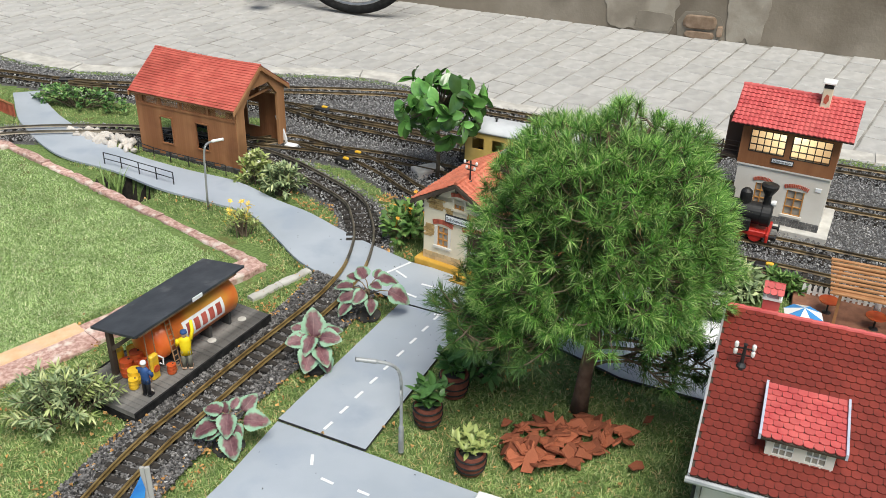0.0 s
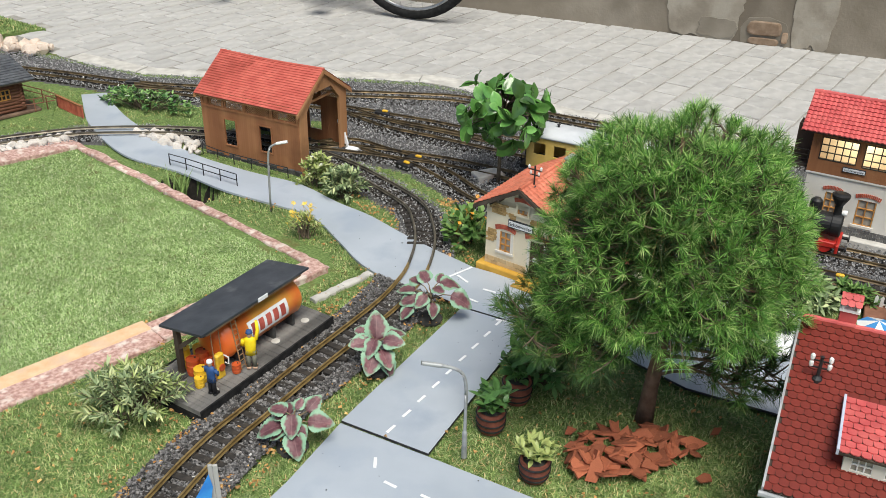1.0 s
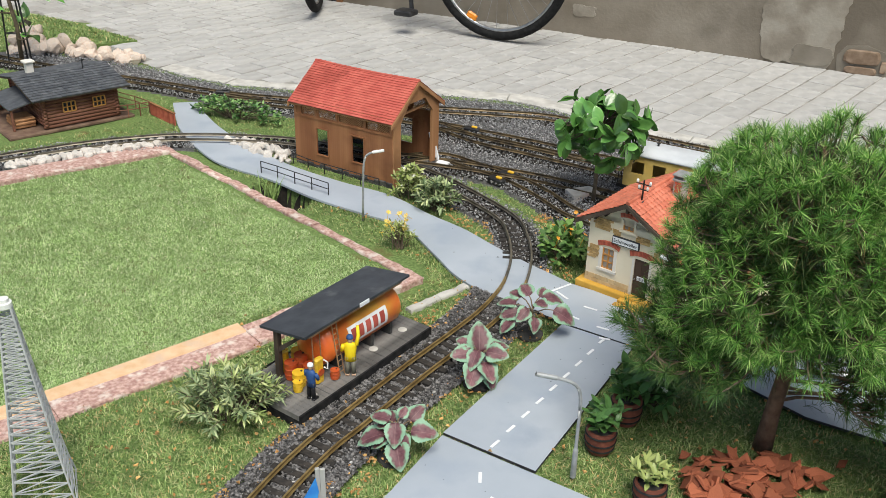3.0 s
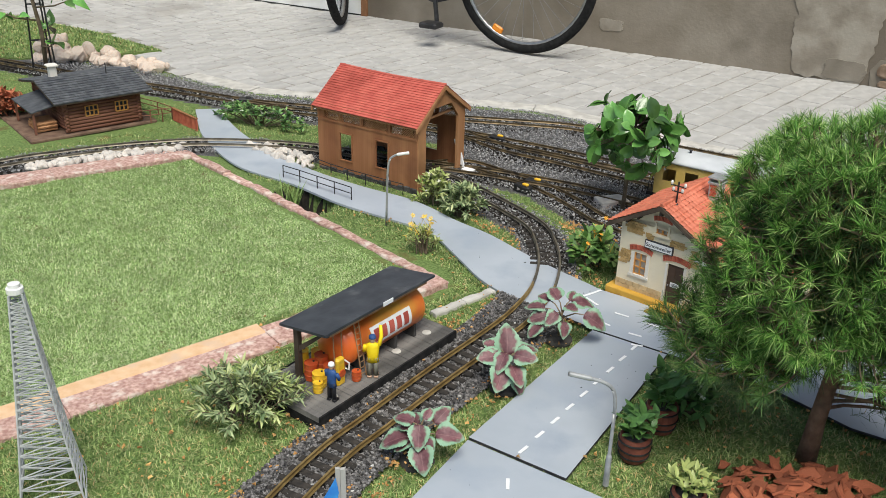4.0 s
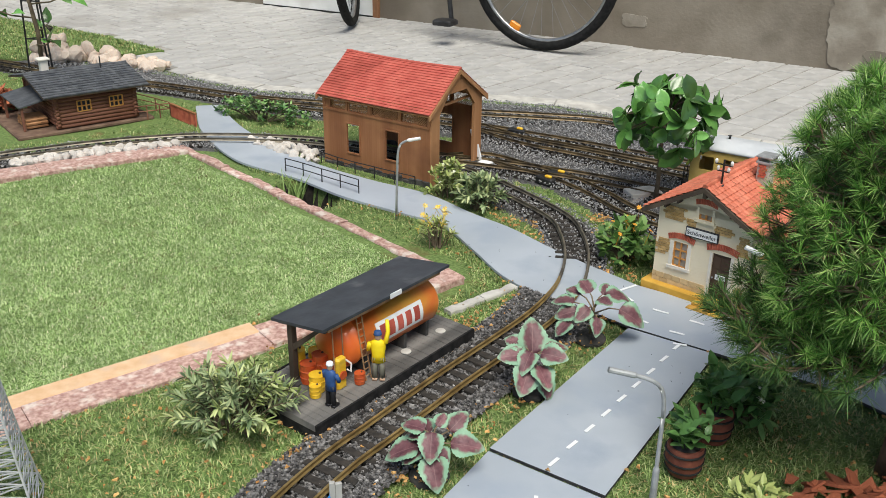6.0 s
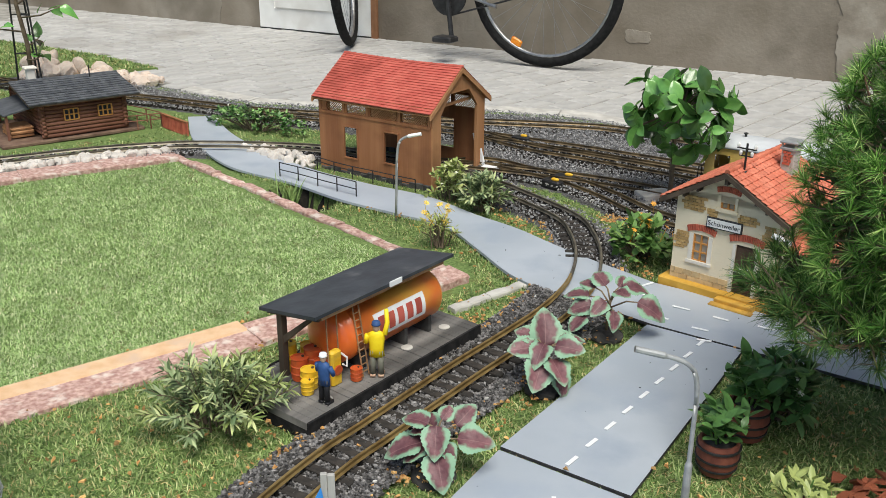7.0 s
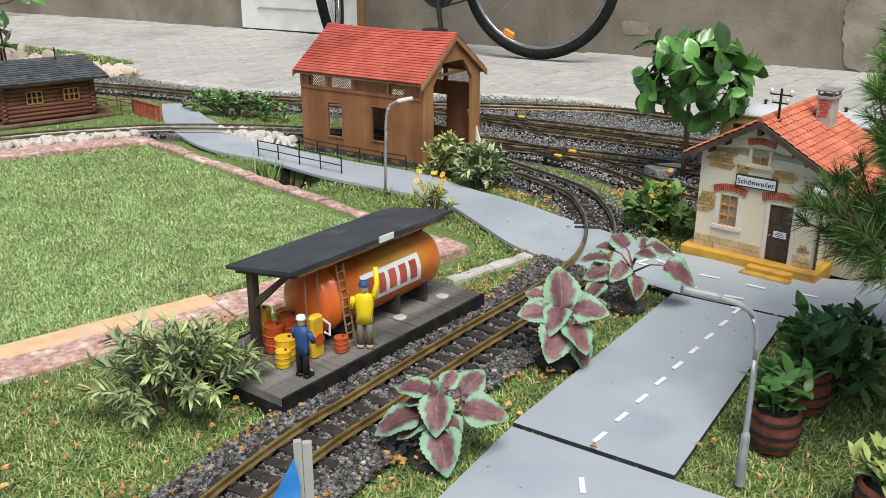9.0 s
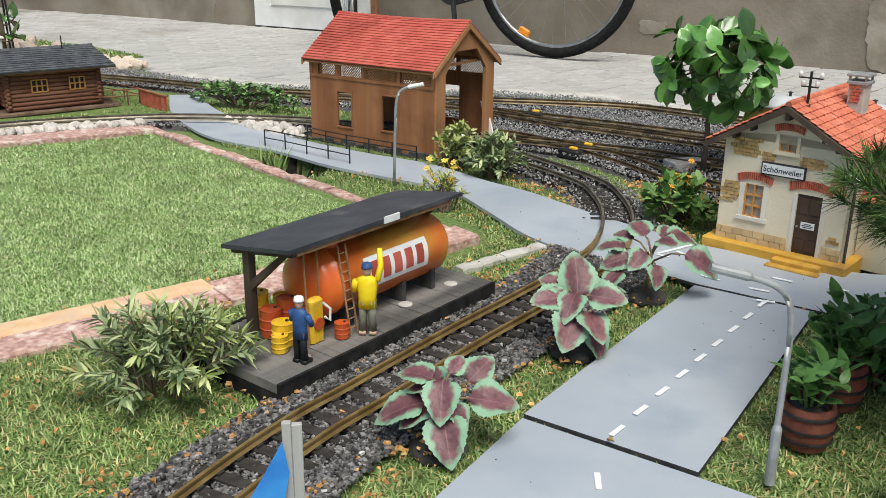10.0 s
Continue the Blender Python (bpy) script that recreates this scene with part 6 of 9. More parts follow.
# ---- pine ----
def pine():
    r = random.Random(11)
    g = np.random.default_rng(11)
    t = thing("pine_tree", "young bushy green pine tree with long needles", "tree", 0.270, 1.405, -0.01)
    bm = bmesh.new()
    trunk = [(0, 0, 0), (0.004, 0.002, 0.08), (0.012, 0.004, 0.17), (0.010, 0.0, 0.27), (0.0, 0.003, 0.37), (-0.004, 0.0, 0.47), (-0.006, 0.0, 0.56)]
    tube(bm, trunk, [0.017, 0.0135, 0.0118, 0.0098, 0.007, 0.0045, 0.003], 12)
    part("trunk", bm, M_BARK, t, smooth=True)
    tips, limbs = [], []

    def grow(z, az, reach, rise, n_side):
        base = Vector((0, 0, z))
        for a, b in zip(trunk, trunk[1:]):
            if a[2] <= z <= b[2]:
                base = Vector(a).lerp(Vector(b), (z - a[2]) / (b[2] - a[2]))
        d = Vector((math.cos(az), math.sin(az), 0))
        pts = []
        for k in range(6):
            s = k / 5
            pts.append(base + d * reach * s + Vector((0, 0, rise * s * s + 0.012 * math.sin(s * 4 + az))) + Vector((r.uniform(-1, 1), r.uniform(-1, 1), r.uniform(-1, 1))) * 0.008 * s)
        limbs.append((pts, 0.0028 * (0.5 + reach / 0.25)))
        tips.append((pts[-1], (pts[-1] - pts[-2]).normalized()))
        for k in range(n_side):
            s = r.uniform(0.35, 0.98)
            i = min(4, int(s * 5))
            p = pts[i].lerp(pts[i + 1], s * 5 - i)
            sd = (d * r.uniform(0.3, 1.0) + Vector((-d.y, d.x, 0)) * r.uniform(-1.1, 1.1) + Vector((0, 0, r.uniform(-0.05, 0.9)))).normalized()
            q = p + sd * r.uniform(0.03, 0.075)
            limbs.append(([p, p.lerp(q, 0.5) + Vector((0, 0, -0.003)), q], 0.0019))
            tips.append((q, (sd + Vector((0, 0, 0.35))).normalized()))

    az = 0.3
    for k in range(64):
        s = k / 63
        z = 0.215 + 0.285 * s
        az += 2.4
        prof = math.sqrt(max(0.05, 1 - ((z - 0.31) / 0.23) ** 2))
        reach = 0.215 * prof * r.uniform(0.8, 1.02)
        grow(z, az, reach, (0.04 + 0.04 * s) * (0.5 + prof), int(5 + 5 * prof))
    c0 = Vector((0.0, 0.0, 0.335))
    for k, (p, d) in enumerate(tips):
        q = p - c0
        e = math.sqrt((q.x / 0.222) ** 2 + (q.y / 0.222) ** 2 + (q.z / (0.262 if q.z > 0 else 0.15)) ** 2)
        if e > 1:
            tips[k] = (c0 + q / e, d)

    def tuck(v):
        q = Vector(v) - c0
        e = math.sqrt((q.x / 0.215) ** 2 + (q.y / 0.215) ** 2 + (q.z / (0.25 if q.z > 0 else 0.30)) ** 2)
        return c0 + q / max(1.0, e)

    for k, (pts, rad) in enumerate(limbs):
        limbs[k] = ([tuck(v) for v in pts], rad)
    for k in range(1150):
        zz = 1 - 1.45 * (k + 0.5) / 1150
        aa = k * 2.39996
        qq = math.sqrt(1 - zz * zz)
        w3 = Vector((qq * math.cos(aa), qq * math.sin(aa), zz))
        lump = 0.93 + 0.26 * noise.noise(w3 * 3.6)
        if noise.noise(w3 * 3.1) < -0.20 or noise.noise(w3 * 5.0 + Vector((7, 3, 1))) < -0.28:
            lump = 0.70
        n = Vector((qq * math.cos(aa), qq * math.sin(aa), zz))
        p = c0 + Vector((n.x * 0.222, n.y * 0.222, n.z * (0.262 if zz > 0 else 0.15))) * lump
        d = (n + Vector((r.gauss(0, 0.3), r.gauss(0, 0.3), 0.42))).normalized()
        limbs.append(([p - n * 0.06, p - n * 0.03 - Vector((0, 0, 0.006)), p], 0.0017))
        tips.append((p, d))
    for a, z, reach, rise, ns in ((3.3, 0.21, 0.23, 0.0, 18), (3.75, 0.21, 0.24, 0.0, 18), (2.8, 0.21, 0.22, 0.0, 15), (3.55, 0.24, 0.25, -0.01, 18), (3.1, 0.19, 0.21, 0.01, 15), (2.4, 0.19, 0.18, 0.0, 12),
                                  (3.95, 0.23, 0.22, -0.01, 16), (4.15, 0.24, 0.19, -0.01, 12), (3.45, 0.20, 0.22, 0.01, 17), (3.65, 0.23, 0.25, -0.01, 18), (3.2, 0.23, 0.24, -0.01, 17), (3.0, 0.24, 0.23, 0.0, 16), (3.4, 0.25, 0.26, -0.01, 18),
                                  (-0.2, 0.12, 0.19, 0.0, 10), (0.4, 0.14, 0.18, 0.0, 8), (1.2, 0.16, 0.17, 0.0, 7), (2.0, 0.17, 0.17, 0.0, 8), (-0.4, 0.15, 0.21, 0.01, 12),
                                  (5.6, 0.14, 0.17, 0.0, 10), (0.1, 0.10, 0.17, 0.0, 9), (5.9, 0.17, 0.21, 0.0, 12)):
        grow(z, a, reach, rise, ns)
    for p in [(trunk[-1], (0, 0, 1))]:
        tips.append((Vector(p[0]), Vector(p[1])))
    for k, (pts, rad) in enumerate(limbs):
        if rad > 0.0022:
            bm = bmesh.new()
            tube(bm, pts, [rad * (1 - 0.72 * i / (len(pts) - 1)) for i in range(len(pts))], 6)
            part("limb", bm, M_BARK, t, smooth=True)
    bm = bmesh.new()
    for pts, rad in limbs:
        if rad <= 0.0022:
            tube(bm, pts, [rad, rad * 0.7, rad * 0.4], 4)
    tagged(part("twig", bm, M_TWIG, t), kind="stuff")
    # needles: sprays at the shoot ends, older ones further in
    P, D, PO, DO, PI, DI = [], [], [], [], [], []
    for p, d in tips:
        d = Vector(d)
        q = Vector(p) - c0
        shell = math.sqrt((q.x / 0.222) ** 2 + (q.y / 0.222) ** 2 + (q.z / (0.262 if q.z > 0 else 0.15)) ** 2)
        # deep and low sprays take the dark green, the crown's shade put into colour
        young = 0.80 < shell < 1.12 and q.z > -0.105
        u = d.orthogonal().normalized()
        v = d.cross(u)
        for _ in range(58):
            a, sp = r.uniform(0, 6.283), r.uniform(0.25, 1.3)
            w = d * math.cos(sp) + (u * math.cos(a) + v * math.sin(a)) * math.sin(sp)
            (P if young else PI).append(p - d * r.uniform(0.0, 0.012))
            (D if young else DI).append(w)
        for _ in range(9):
            a, sp = r.uniform(0, 6.283), r.uniform(0.7, 1.6)
            w = d * math.cos(sp) + (u * math.cos(a) + v * math.sin(a)) * math.sin(sp)
            PO.append(p - d * r.uniform(0.03, 0.06))
            DO.append(w)

    def spray(P, D, length, width, curl):
        P, D = np.array(P), np.array(D)
        n = len(P)
        S = np.cross(D, np.array([0, 0, 1.0]) + g.normal(0, 0.5, (n, 3)))
        S /= np.linalg.norm(S, axis=1)[:, None]
        ln = length * g.uniform(0.65, 1.15, n)[:, None]
        out = []
        for s, w in ((0, 1.0), (0.55, 0.9), (1.0, 0.25)):
            c = P + D * ln * s + np.array([0, 0, -1.0]) * ln * curl * s * s
            out += [c - S * width * w / 2, c + S * width * w / 2]
        V = np.stack(out, 1)
        F = np.array([[0, 1, 3, 2], [2, 3, 5, 4]])[None] + 6 * np.arange(n)[:, None, None]
        return V.reshape(-1, 3), F.reshape(-1, 4)

    ob = new("crown", np_mesh("crown", *spray(P, D, 0.0235, 0.00082, 0.08), M_NEEDLE, True))
    ob.parent = t
    tagged(ob, kind="stuff")
    ob = new("inner_crown", np_mesh("inner_crown", *spray(PI, DI, 0.026, 0.0009, 0.12), M_INNER_SHADE, True))
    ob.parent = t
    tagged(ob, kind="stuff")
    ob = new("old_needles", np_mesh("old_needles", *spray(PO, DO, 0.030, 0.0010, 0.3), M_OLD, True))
    ob.parent = t
    tagged(ob, kind="stuff")


pine()


# ---- clipped laurel standard ----
def topiary():
    r = random.Random(4)
    t = thing("topiary_tree", "small round-headed artificial laurel tree with glossy leaves", "tree", -0.030, 2.425, -0.01)
    bm = bmesh.new()
    tube(bm, [(0, 0, 0), (0.002, 0, 0.06), (0.0, 0, 0.13), (0.0, 0, 0.22)], [0.0062, 0.0055, 0.005, 0.003], 8)
    part("trunk", bm, M_TWIG, t, smooth=True)
    shapes = [leaf_mesh("leaf", 0.056, 0.032, M_LAUREL, 0.2, d, tip=1.15, full=0.65, wave=0.08) for d in (0.05, 0.2, 0.35)]
    c = Vector((0.007, 0, 0.224))
    bm = bmesh.new()
    for k in range(50):
        z = 1 - 1.85 * (k + 0.5) / 50
        a = k * 2.39996
        q = math.sqrt(max(0, 1 - z * z))
        d = Vector((q * math.cos(a), q * math.sin(a), z))
        p = c + Vector((d.x * 0.122, d.y * 0.122, d.z * 0.104)) * r.uniform(0.55, 1.06)
        tube(bm, [c + d * 0.01, c + d * 0.05 + Vector((0, 0, 0.006)), p], [0.002, 0.0016, 0.001], 4)
        for j in range(5):
            tang = Vector((r.gauss(0, 1), r.gauss(0, 1), r.gauss(0, 1)))
            w = (tang - d * tang.dot(d)).normalized() + d * r.uniform(0.05, 1.1)
            ob = new("leaf", r.choice(shapes))
            ob.parent = t
            ob.matrix_basis = face_out(p - w * 0.008, w, d + Vector((r.gauss(0, 0.35), r.gauss(0, 0.35), 0.5)), r.uniform(-0.6, 0.6)) @ Matrix.Scale(r.uniform(0.6, 1.2), 4)
    tagged(part("twigs", bm, M_TWIG, t), kind="stuff")


topiary()


bm = bmesh.new()
box(bm, -0.042, 0.042, -0.026, 0.026, -0.012, 0.009, 0.002)
solo("concrete_slab", bm, M_STONE_W, "small pale concrete slab beside the laurel tree", "slab", m=pose(-0.060, 2.465, 0.0, 0, 0, 28))


# ---- two-tone nettle plants along the track ----
def coleus_mat():
    m = mat("maroon_and_green_leaf", (0.09, 0.032, 0.042), (0.23, 0.105, 0.115), 45, 0.5, 0.45, fine=160, spread=0.18)
    t = m.node_tree
    b = t.nodes["Principled BSDF"]
    base = b.inputs["Base Color"].links[0].from_socket
    co = next(n for n in t.nodes if n.type == "TEX_COORD")
    sx = t.nodes.new("ShaderNodeSeparateXYZ")
    t.links.new(co.outputs["Object"], sx.inputs[0])

    def op(kind, a, b2):
        q = t.nodes.new("ShaderNodeMath")
        q.operation = kind
        for i, v in enumerate((a, b2)):
            if isinstance(v, (int, float)):
                q.inputs[i].default_value = v
            else:
                t.links.new(v, q.inputs[i])
        return q.outputs[0]

    ex = op("POWER", op("DIVIDE", op("ABSOLUTE", sx.outputs["X"], 0), 0.0150), 2)
    ey = op("POWER", op("DIVIDE", op("SUBTRACT", sx.outputs["Y"], 0.020), 0.030), 2)
    nz = t.nodes.new("ShaderNodeTexNoise")
    nz.inputs["Scale"].default_value = 75
    t.links.new(co.outputs["Object"], nz.inputs["Vector"])
    val = op("ADD", op("ADD", ex, ey), op("MULTIPLY", op("SUBTRACT", nz.outputs["Fac"], 0.5), 1.7))
    ramp = t.nodes.new("ShaderNodeValToRGB")
    ramp.color_ramp.elements[0].position, ramp.color_ramp.elements[1].position = 0.50, 1.15
    t.links.new(val, ramp.inputs[0])
    mx = t.nodes.new("ShaderNodeMixRGB")
    t.links.new(ramp.outputs[0], mx.inputs[0])
    t.links.new(base, mx.inputs[1])
    mx.inputs[2].default_value = (0.23, 0.39, 0.26, 1)
    # pale pink midrib
    rib = op("LESS_THAN", op("ABSOLUTE", sx.outputs["X"], 0), 0.0006)
    m2 = t.nodes.new("ShaderNodeMixRGB")
    t.links.new(op("MULTIPLY", rib, 0.14), m2.inputs[0])
    t.links.new(mx.outputs[0], m2.inputs[1])
    m2.inputs[2].default_value = (0.52, 0.32, 0.30, 1)
    t.links.new(m2.outputs[0], b.inputs["Base Color"])
    return m


M_COLEUS = coleus_mat()
M_MOSS = mat("dark_foam_base", (0.03, 0.03, 0.028), (0.07, 0.065, 0.06), 50, 0.95, 0.7)
CO_LEAVES = [leaf_mesh("leaf", 0.050, 0.045, M_COLEUS, 0.22, d, teeth=1, tip=0.62, full=0.72, n=19, wave=0.10) for d in (0.15, 0.35, 0.5)]


def coleus(x, y, rz, scale, leaves, lean=(0, 0)):
    t = thing("nettle_plant", "artificial plant with maroon leaves edged pale green", "plant", x, y, -0.006, rz, group="two-tone plants along the track")
    bm = bmesh.new()
    bmesh.ops.create_icosphere(bm, subdivisions=3, radius=0.029)
    for v in bm.verts:
        v.co.z *= 0.36
        v.co *= 1 + 0.12 * noise.noise(v.co * 70)
    part("base", bm, M_MOSS, t, "dark foam base")
    r = random.Random(int(x * 1000) + 7)
    bm = bmesh.new()
    top = Vector((lean[0], lean[1], 0.070 * scale))
    tube(bm, [(0, 0, 0.005), (lean[0] * 0.3, lean[1] * 0.3, 0.03 * scale), top], [0.0030, 0.0024, 0.0018], 8)
    for az, el, dist, sz, z in leaves:
        d = Vector((math.cos(radians(az)) * math.cos(radians(el)), math.sin(radians(az)) * math.cos(radians(el)), math.sin(radians(el))))
        s = top * min(0.95, 0.75 * z / 0.07)
        h = Vector((d.x, d.y, 0)).normalized()
        p = Vector((s.x, s.y, 0)) + h * dist * scale + Vector((0, 0, z * scale))
        tube(bm, [s, s.lerp(p, 0.6) + Vector((0, 0, 0.006 * scale)), p], [0.0016, 0.0013, 0.0010], 6)
        ob = new("leaf", r.choice(CO_LEAVES))
        ob.parent = t
        ob.matrix_basis = face_out(p, d, Vector((0.1, -0.45, 1.0)) + h * 0.3, r.uniform(-0.3, 0.3)) @ Matrix.Scale(sz * scale, 4)
    part("stem", bm, mat("brownish_stem", (0.16, 0.12, 0.07), (0.25, 0.18, 0.11), 60, 0.6, 0.2), t, smooth=True)


coleus(-0.357, 1.266, 0, 0.86, [(195, -8, 0.020, 1.15, 0.055), (288, -30, 0.020, 1.1, 0.050), (275, -30, 0.008, 0.95, 0.085), (165, 12, 0.014, 0.85, 0.080), (60, 30, 0.010, 0.55, 0.086), (45, 38, 0.034, 0.85, 0.070), (5, -2, 0.030, 1.1, 0.062),
                               (215, -18, 0.016, 0.75, 0.050), (120, 10, 0.016, 0.8, 0.068), (320, -25, 0.014, 0.7, 0.060), (180, 10, 0.010, 0.6, 0.070)], (0.004, 0.006))
coleus(-0.242, 1.508, 0, 0.92, [(95, 62, 0.006, 1.25, 0.072), (205, 4, 0.014, 0.95, 0.075), (262, -32, 0.018, 1.15, 0.062), (305, -22, 0.020, 1.0, 0.062), (345, 5, 0.016, 0.95, 0.080), (25, 15, 0.020, 0.9, 0.078), (165, 15, 0.016, 0.75, 0.085),
                               (318, -45, 0.028, 0.8, 0.040), (60, 30, 0.014, 0.8, 0.075), (255, -10, 0.006, 0.85, 0.082), (150, 0, 0.02, 0.7, 0.060)], (0.0, 0.0))
coleus(-0.157, 1.702, 0, 0.95, [(175, 8, 0.036, 0.85, 0.070), (120, 20, 0.020, 0.85, 0.085), (200, -6, 0.030, 0.85, 0.060), (240, -15, 0.018, 0.75, 0.072), (15, 8, 0.020, 0.95, 0.088), (350, -18, 0.046, 1.1, 0.070), (60, 35, 0.026, 0.6, 0.082),
                               (285, -40, 0.026, 0.7, 0.058), (215, -32, 0.046, 0.8, 0.046), (140, 5, 0.034, 0.75, 0.078), (310, 10, 0.012, 0.7, 0.088)], (0.004, 0.0))


# ---- bushes ----
def bush(name, label, x, y, rx, ry, h, leaf_len, leaf_w, tips, per, material, seed, stems=16, curl=0.25, rz=0.0, flowers=None, up=0.5):
    g = np.random.default_rng(seed)
    r = random.Random(seed)
    t = thing(name, label, "bush", x, y, -0.008, rz)
    bm = bmesh.new()
    ends = []
    for k in range(tips):
        a, q = r.uniform(0, 6.283), math.sqrt(r.random())
        px, py = q * math.cos(a) * rx, q * math.sin(a) * ry
        pz = h * (0.25 + 0.75 * math.sqrt(max(0.05, 1 - q * q))) * r.uniform(0.55, 1.05)
        p = Vector((px, py, pz))
        ends.append(p)
        b = Vector((px * 0.25 + r.uniform(-0.01, 0.01), py * 0.25 + r.uniform(-0.01, 0.01), 0))
        if k < stems * 3:
            tube(bm, [b, b.lerp(p, 0.5) + Vector((0, 0, 0.01)), p], [0.0016, 0.0012, 0.0008], 4)
    tagged(part("stem", bm, M_TWIG, t), kind="stuff")
    P, D = [], []
    for p in ends:
        d = Vector((p.x * 0.8, p.y * 0.8, h * up)).normalized()
        for _ in range(per):
            w = (d * 0.6 + Vector((r.gauss(0, 0.7), r.gauss(0, 0.7), r.gauss(0.12, 0.5)))).normalized()
            P.append(p - d * r.uniform(-0.002, 0.020))
            D.append(w)
    ob = new("foliage", np_mesh("foliage", *leaf_field(np.array(P), np.array(D), leaf_len, leaf_w, seed, curl), material, True))
    ob.parent = t
    tagged(ob, kind="stuff")
    if flowers:
        fm, n, size, zs = flowers
        for k in range(n):
            p = r.choice(ends)
            q = p + Vector((r.uniform(-0.008, 0.008), r.uniform(-0.008, 0.008), r.uniform(*zs)))
            bm = bmesh.new()
            for i in range(6):
                a = 6.283 * i / 6
                v = [bm.verts.new(c) for c in ((0, 0, 0), (size * math.cos(a - 0.4), size * math.sin(a - 0.4), size * 0.25), (size * 1.25 * math.cos(a), size * 1.25 * math.sin(a), size * 0.15), (size * math.cos(a + 0.4), size * math.sin(a + 0.4), size * 0.25))]
                bm.faces.new(v)
            lathe(bm, [(size * 0.3, 0), (size * 0.3, size * 0.3), (0.0, size * 0.35)], 6)
            tube(bm, [(0, 0, 0), tuple(p - q)], 0.0006, 4)
            f = part("flower", bm, fm, t)
            f.matrix_basis = Matrix.Translation(q) @ Euler((r.uniform(-0.7, 0.7), r.uniform(-0.7, 0.7), 0)).to_matrix().to_4x4()
    return t


def sprig_bush(name, label, x, y, rx, ry, h, leaf_len, leaf_w, sprigs, material, seed, step=0.0055, whorl=3, bare=0.35, material_b=None, flowers=None):
    """A bush of arching stems, each set with whorls of narrow leaves."""
    r = random.Random(seed)
    t = thing(name, label, "bush", x, y, -0.008)
    sets = [([], []), ([], [])]
    tops = []
    for k in range(sprigs):
        a = 2.39996 * k + r.uniform(-0.4, 0.4)
        q = math.sqrt((k + 0.5) / sprigs) * r.uniform(0.75, 1.08)
        end = Vector((q * math.cos(a) * rx, q * math.sin(a) * ry, h * (1.02 - 0.68 * q**2.2) * r.uniform(0.72, 1.08)))
        base = Vector((end.x * 0.30 + r.uniform(-0.012, 0.012), end.y * 0.30 + r.uniform(-0.012, 0.012), 0))
        mid = base.lerp(end, 0.55) + Vector((-end.x * 0.12, -end.y * 0.12, h * 0.16 * r.uniform(0.4, 1.4)))
        line = [base.lerp(mid, u).lerp(mid.lerp(end, u), u) for u in (i / 8 for i in range(9))]
        bm = bmesh.new()
        tube(bm, line, [0.0015 - 0.0009 * i / 8 for i in range(9)], 5)
        part("stem", bm, M_TWIG, t)
        tops.append(end)
        P, D = sets[1 if material_b and r.random() < (0.65 if end.x > 0.3 * rx else 0.2) else 0]
        length = sum((b2 - a2).length for a2, b2 in zip(line, line[1:]))
        n = max(3, int(length * (1 - bare) / step))
        for i in range(n + 1):
            u = bare + (1 - bare) * i / n
            j = min(7, int(u * 8))
            c = line[j].lerp(line[j + 1], u * 8 - j)
            d = (line[j + 1] - line[j]).normalized()
            e = d.orthogonal().normalized()
            f = d.cross(e)
            for m in range(whorl + (2 if i == n else 0)):
                b = 6.283 * m / whorl + 1.1 * i + r.uniform(-0.4, 0.4)
                P.append(c)
                D.append(d * r.uniform(0.5, 1.1) + (e * math.cos(b) + f * math.sin(b)) * r.uniform(0.6, 1.0))
    for (P, D), one in zip(sets, (material, material_b)):
        if P:
            ob = new("foliage", np_mesh("foliage", *leaf_field(np.array(P), np.array(D), leaf_len, leaf_w, seed, 0.22), one, True))
            ob.parent = t
            tagged(ob, kind="stuff")
    if flowers:
        fm, n, size = flowers
        for p in r.sample(tops, n):
            bm = bmesh.new()
            for i in range(5):
                a = 6.283 * i / 5
                bm.faces.new([bm.verts.new(c) for c in ((0, 0, 0), (size * math.cos(a - 0.45), size * math.sin(a - 0.45), size * 0.3), (size * 1.2 * math.cos(a), size * 1.2 * math.sin(a), size * 0.15), (size * math.cos(a + 0.45), size * math.sin(a + 0.45), size * 0.3))])
            f = part("flower", bm, fm, t)
            f.matrix_basis = Matrix.Translation(p + Vector((0, 0, 0.003))) @ Euler((r.uniform(-0.6, 0.6), r.uniform(-0.6, 0.6), 0)).to_matrix().to_4x4()
    return t


M_PETAL_Y = mat("yellow_petal", (0.75, 0.50, 0.05), (0.85, 0.66, 0.16), 50, 0.6, 0.1, spread=0.15)
M_PETAL_O = mat("orange_petal", (0.70, 0.30, 0.03), (0.80, 0.42, 0.06), 50, 0.6, 0.1, spread=0.15)
M_PETAL_W = mat("white_petal", (0.72, 0.72, 0.62), (0.82, 0.82, 0.74), 50, 0.6, 0.1, spread=0.1)
M_ROSE_Y = blade_mat("yellowish_green_leaf", [(0.0, (0.16, 0.22, 0.06)), (0.5, (0.33, 0.40, 0.14)), (1.0, (0.52, 0.56, 0.26))])
sprig_bush("rosemary_bush", "grey-green artificial rosemary bush beside the fuel shelter", -0.665, 1.330, 0.118, 0.085, 0.100, 0.0195, 0.0040, 46, M_ROSE, 3, material_b=M_ROSE_Y)
sprig_bush("white_flower_bush", "green bush with small white flowers beside the bridge road", -0.535, 2.365, 0.056, 0.050, 0.086, 0.018, 0.0075, 26, M_POTY, 5, step=0.008, flowers=(M_PETAL_W, 12, 0.0050))
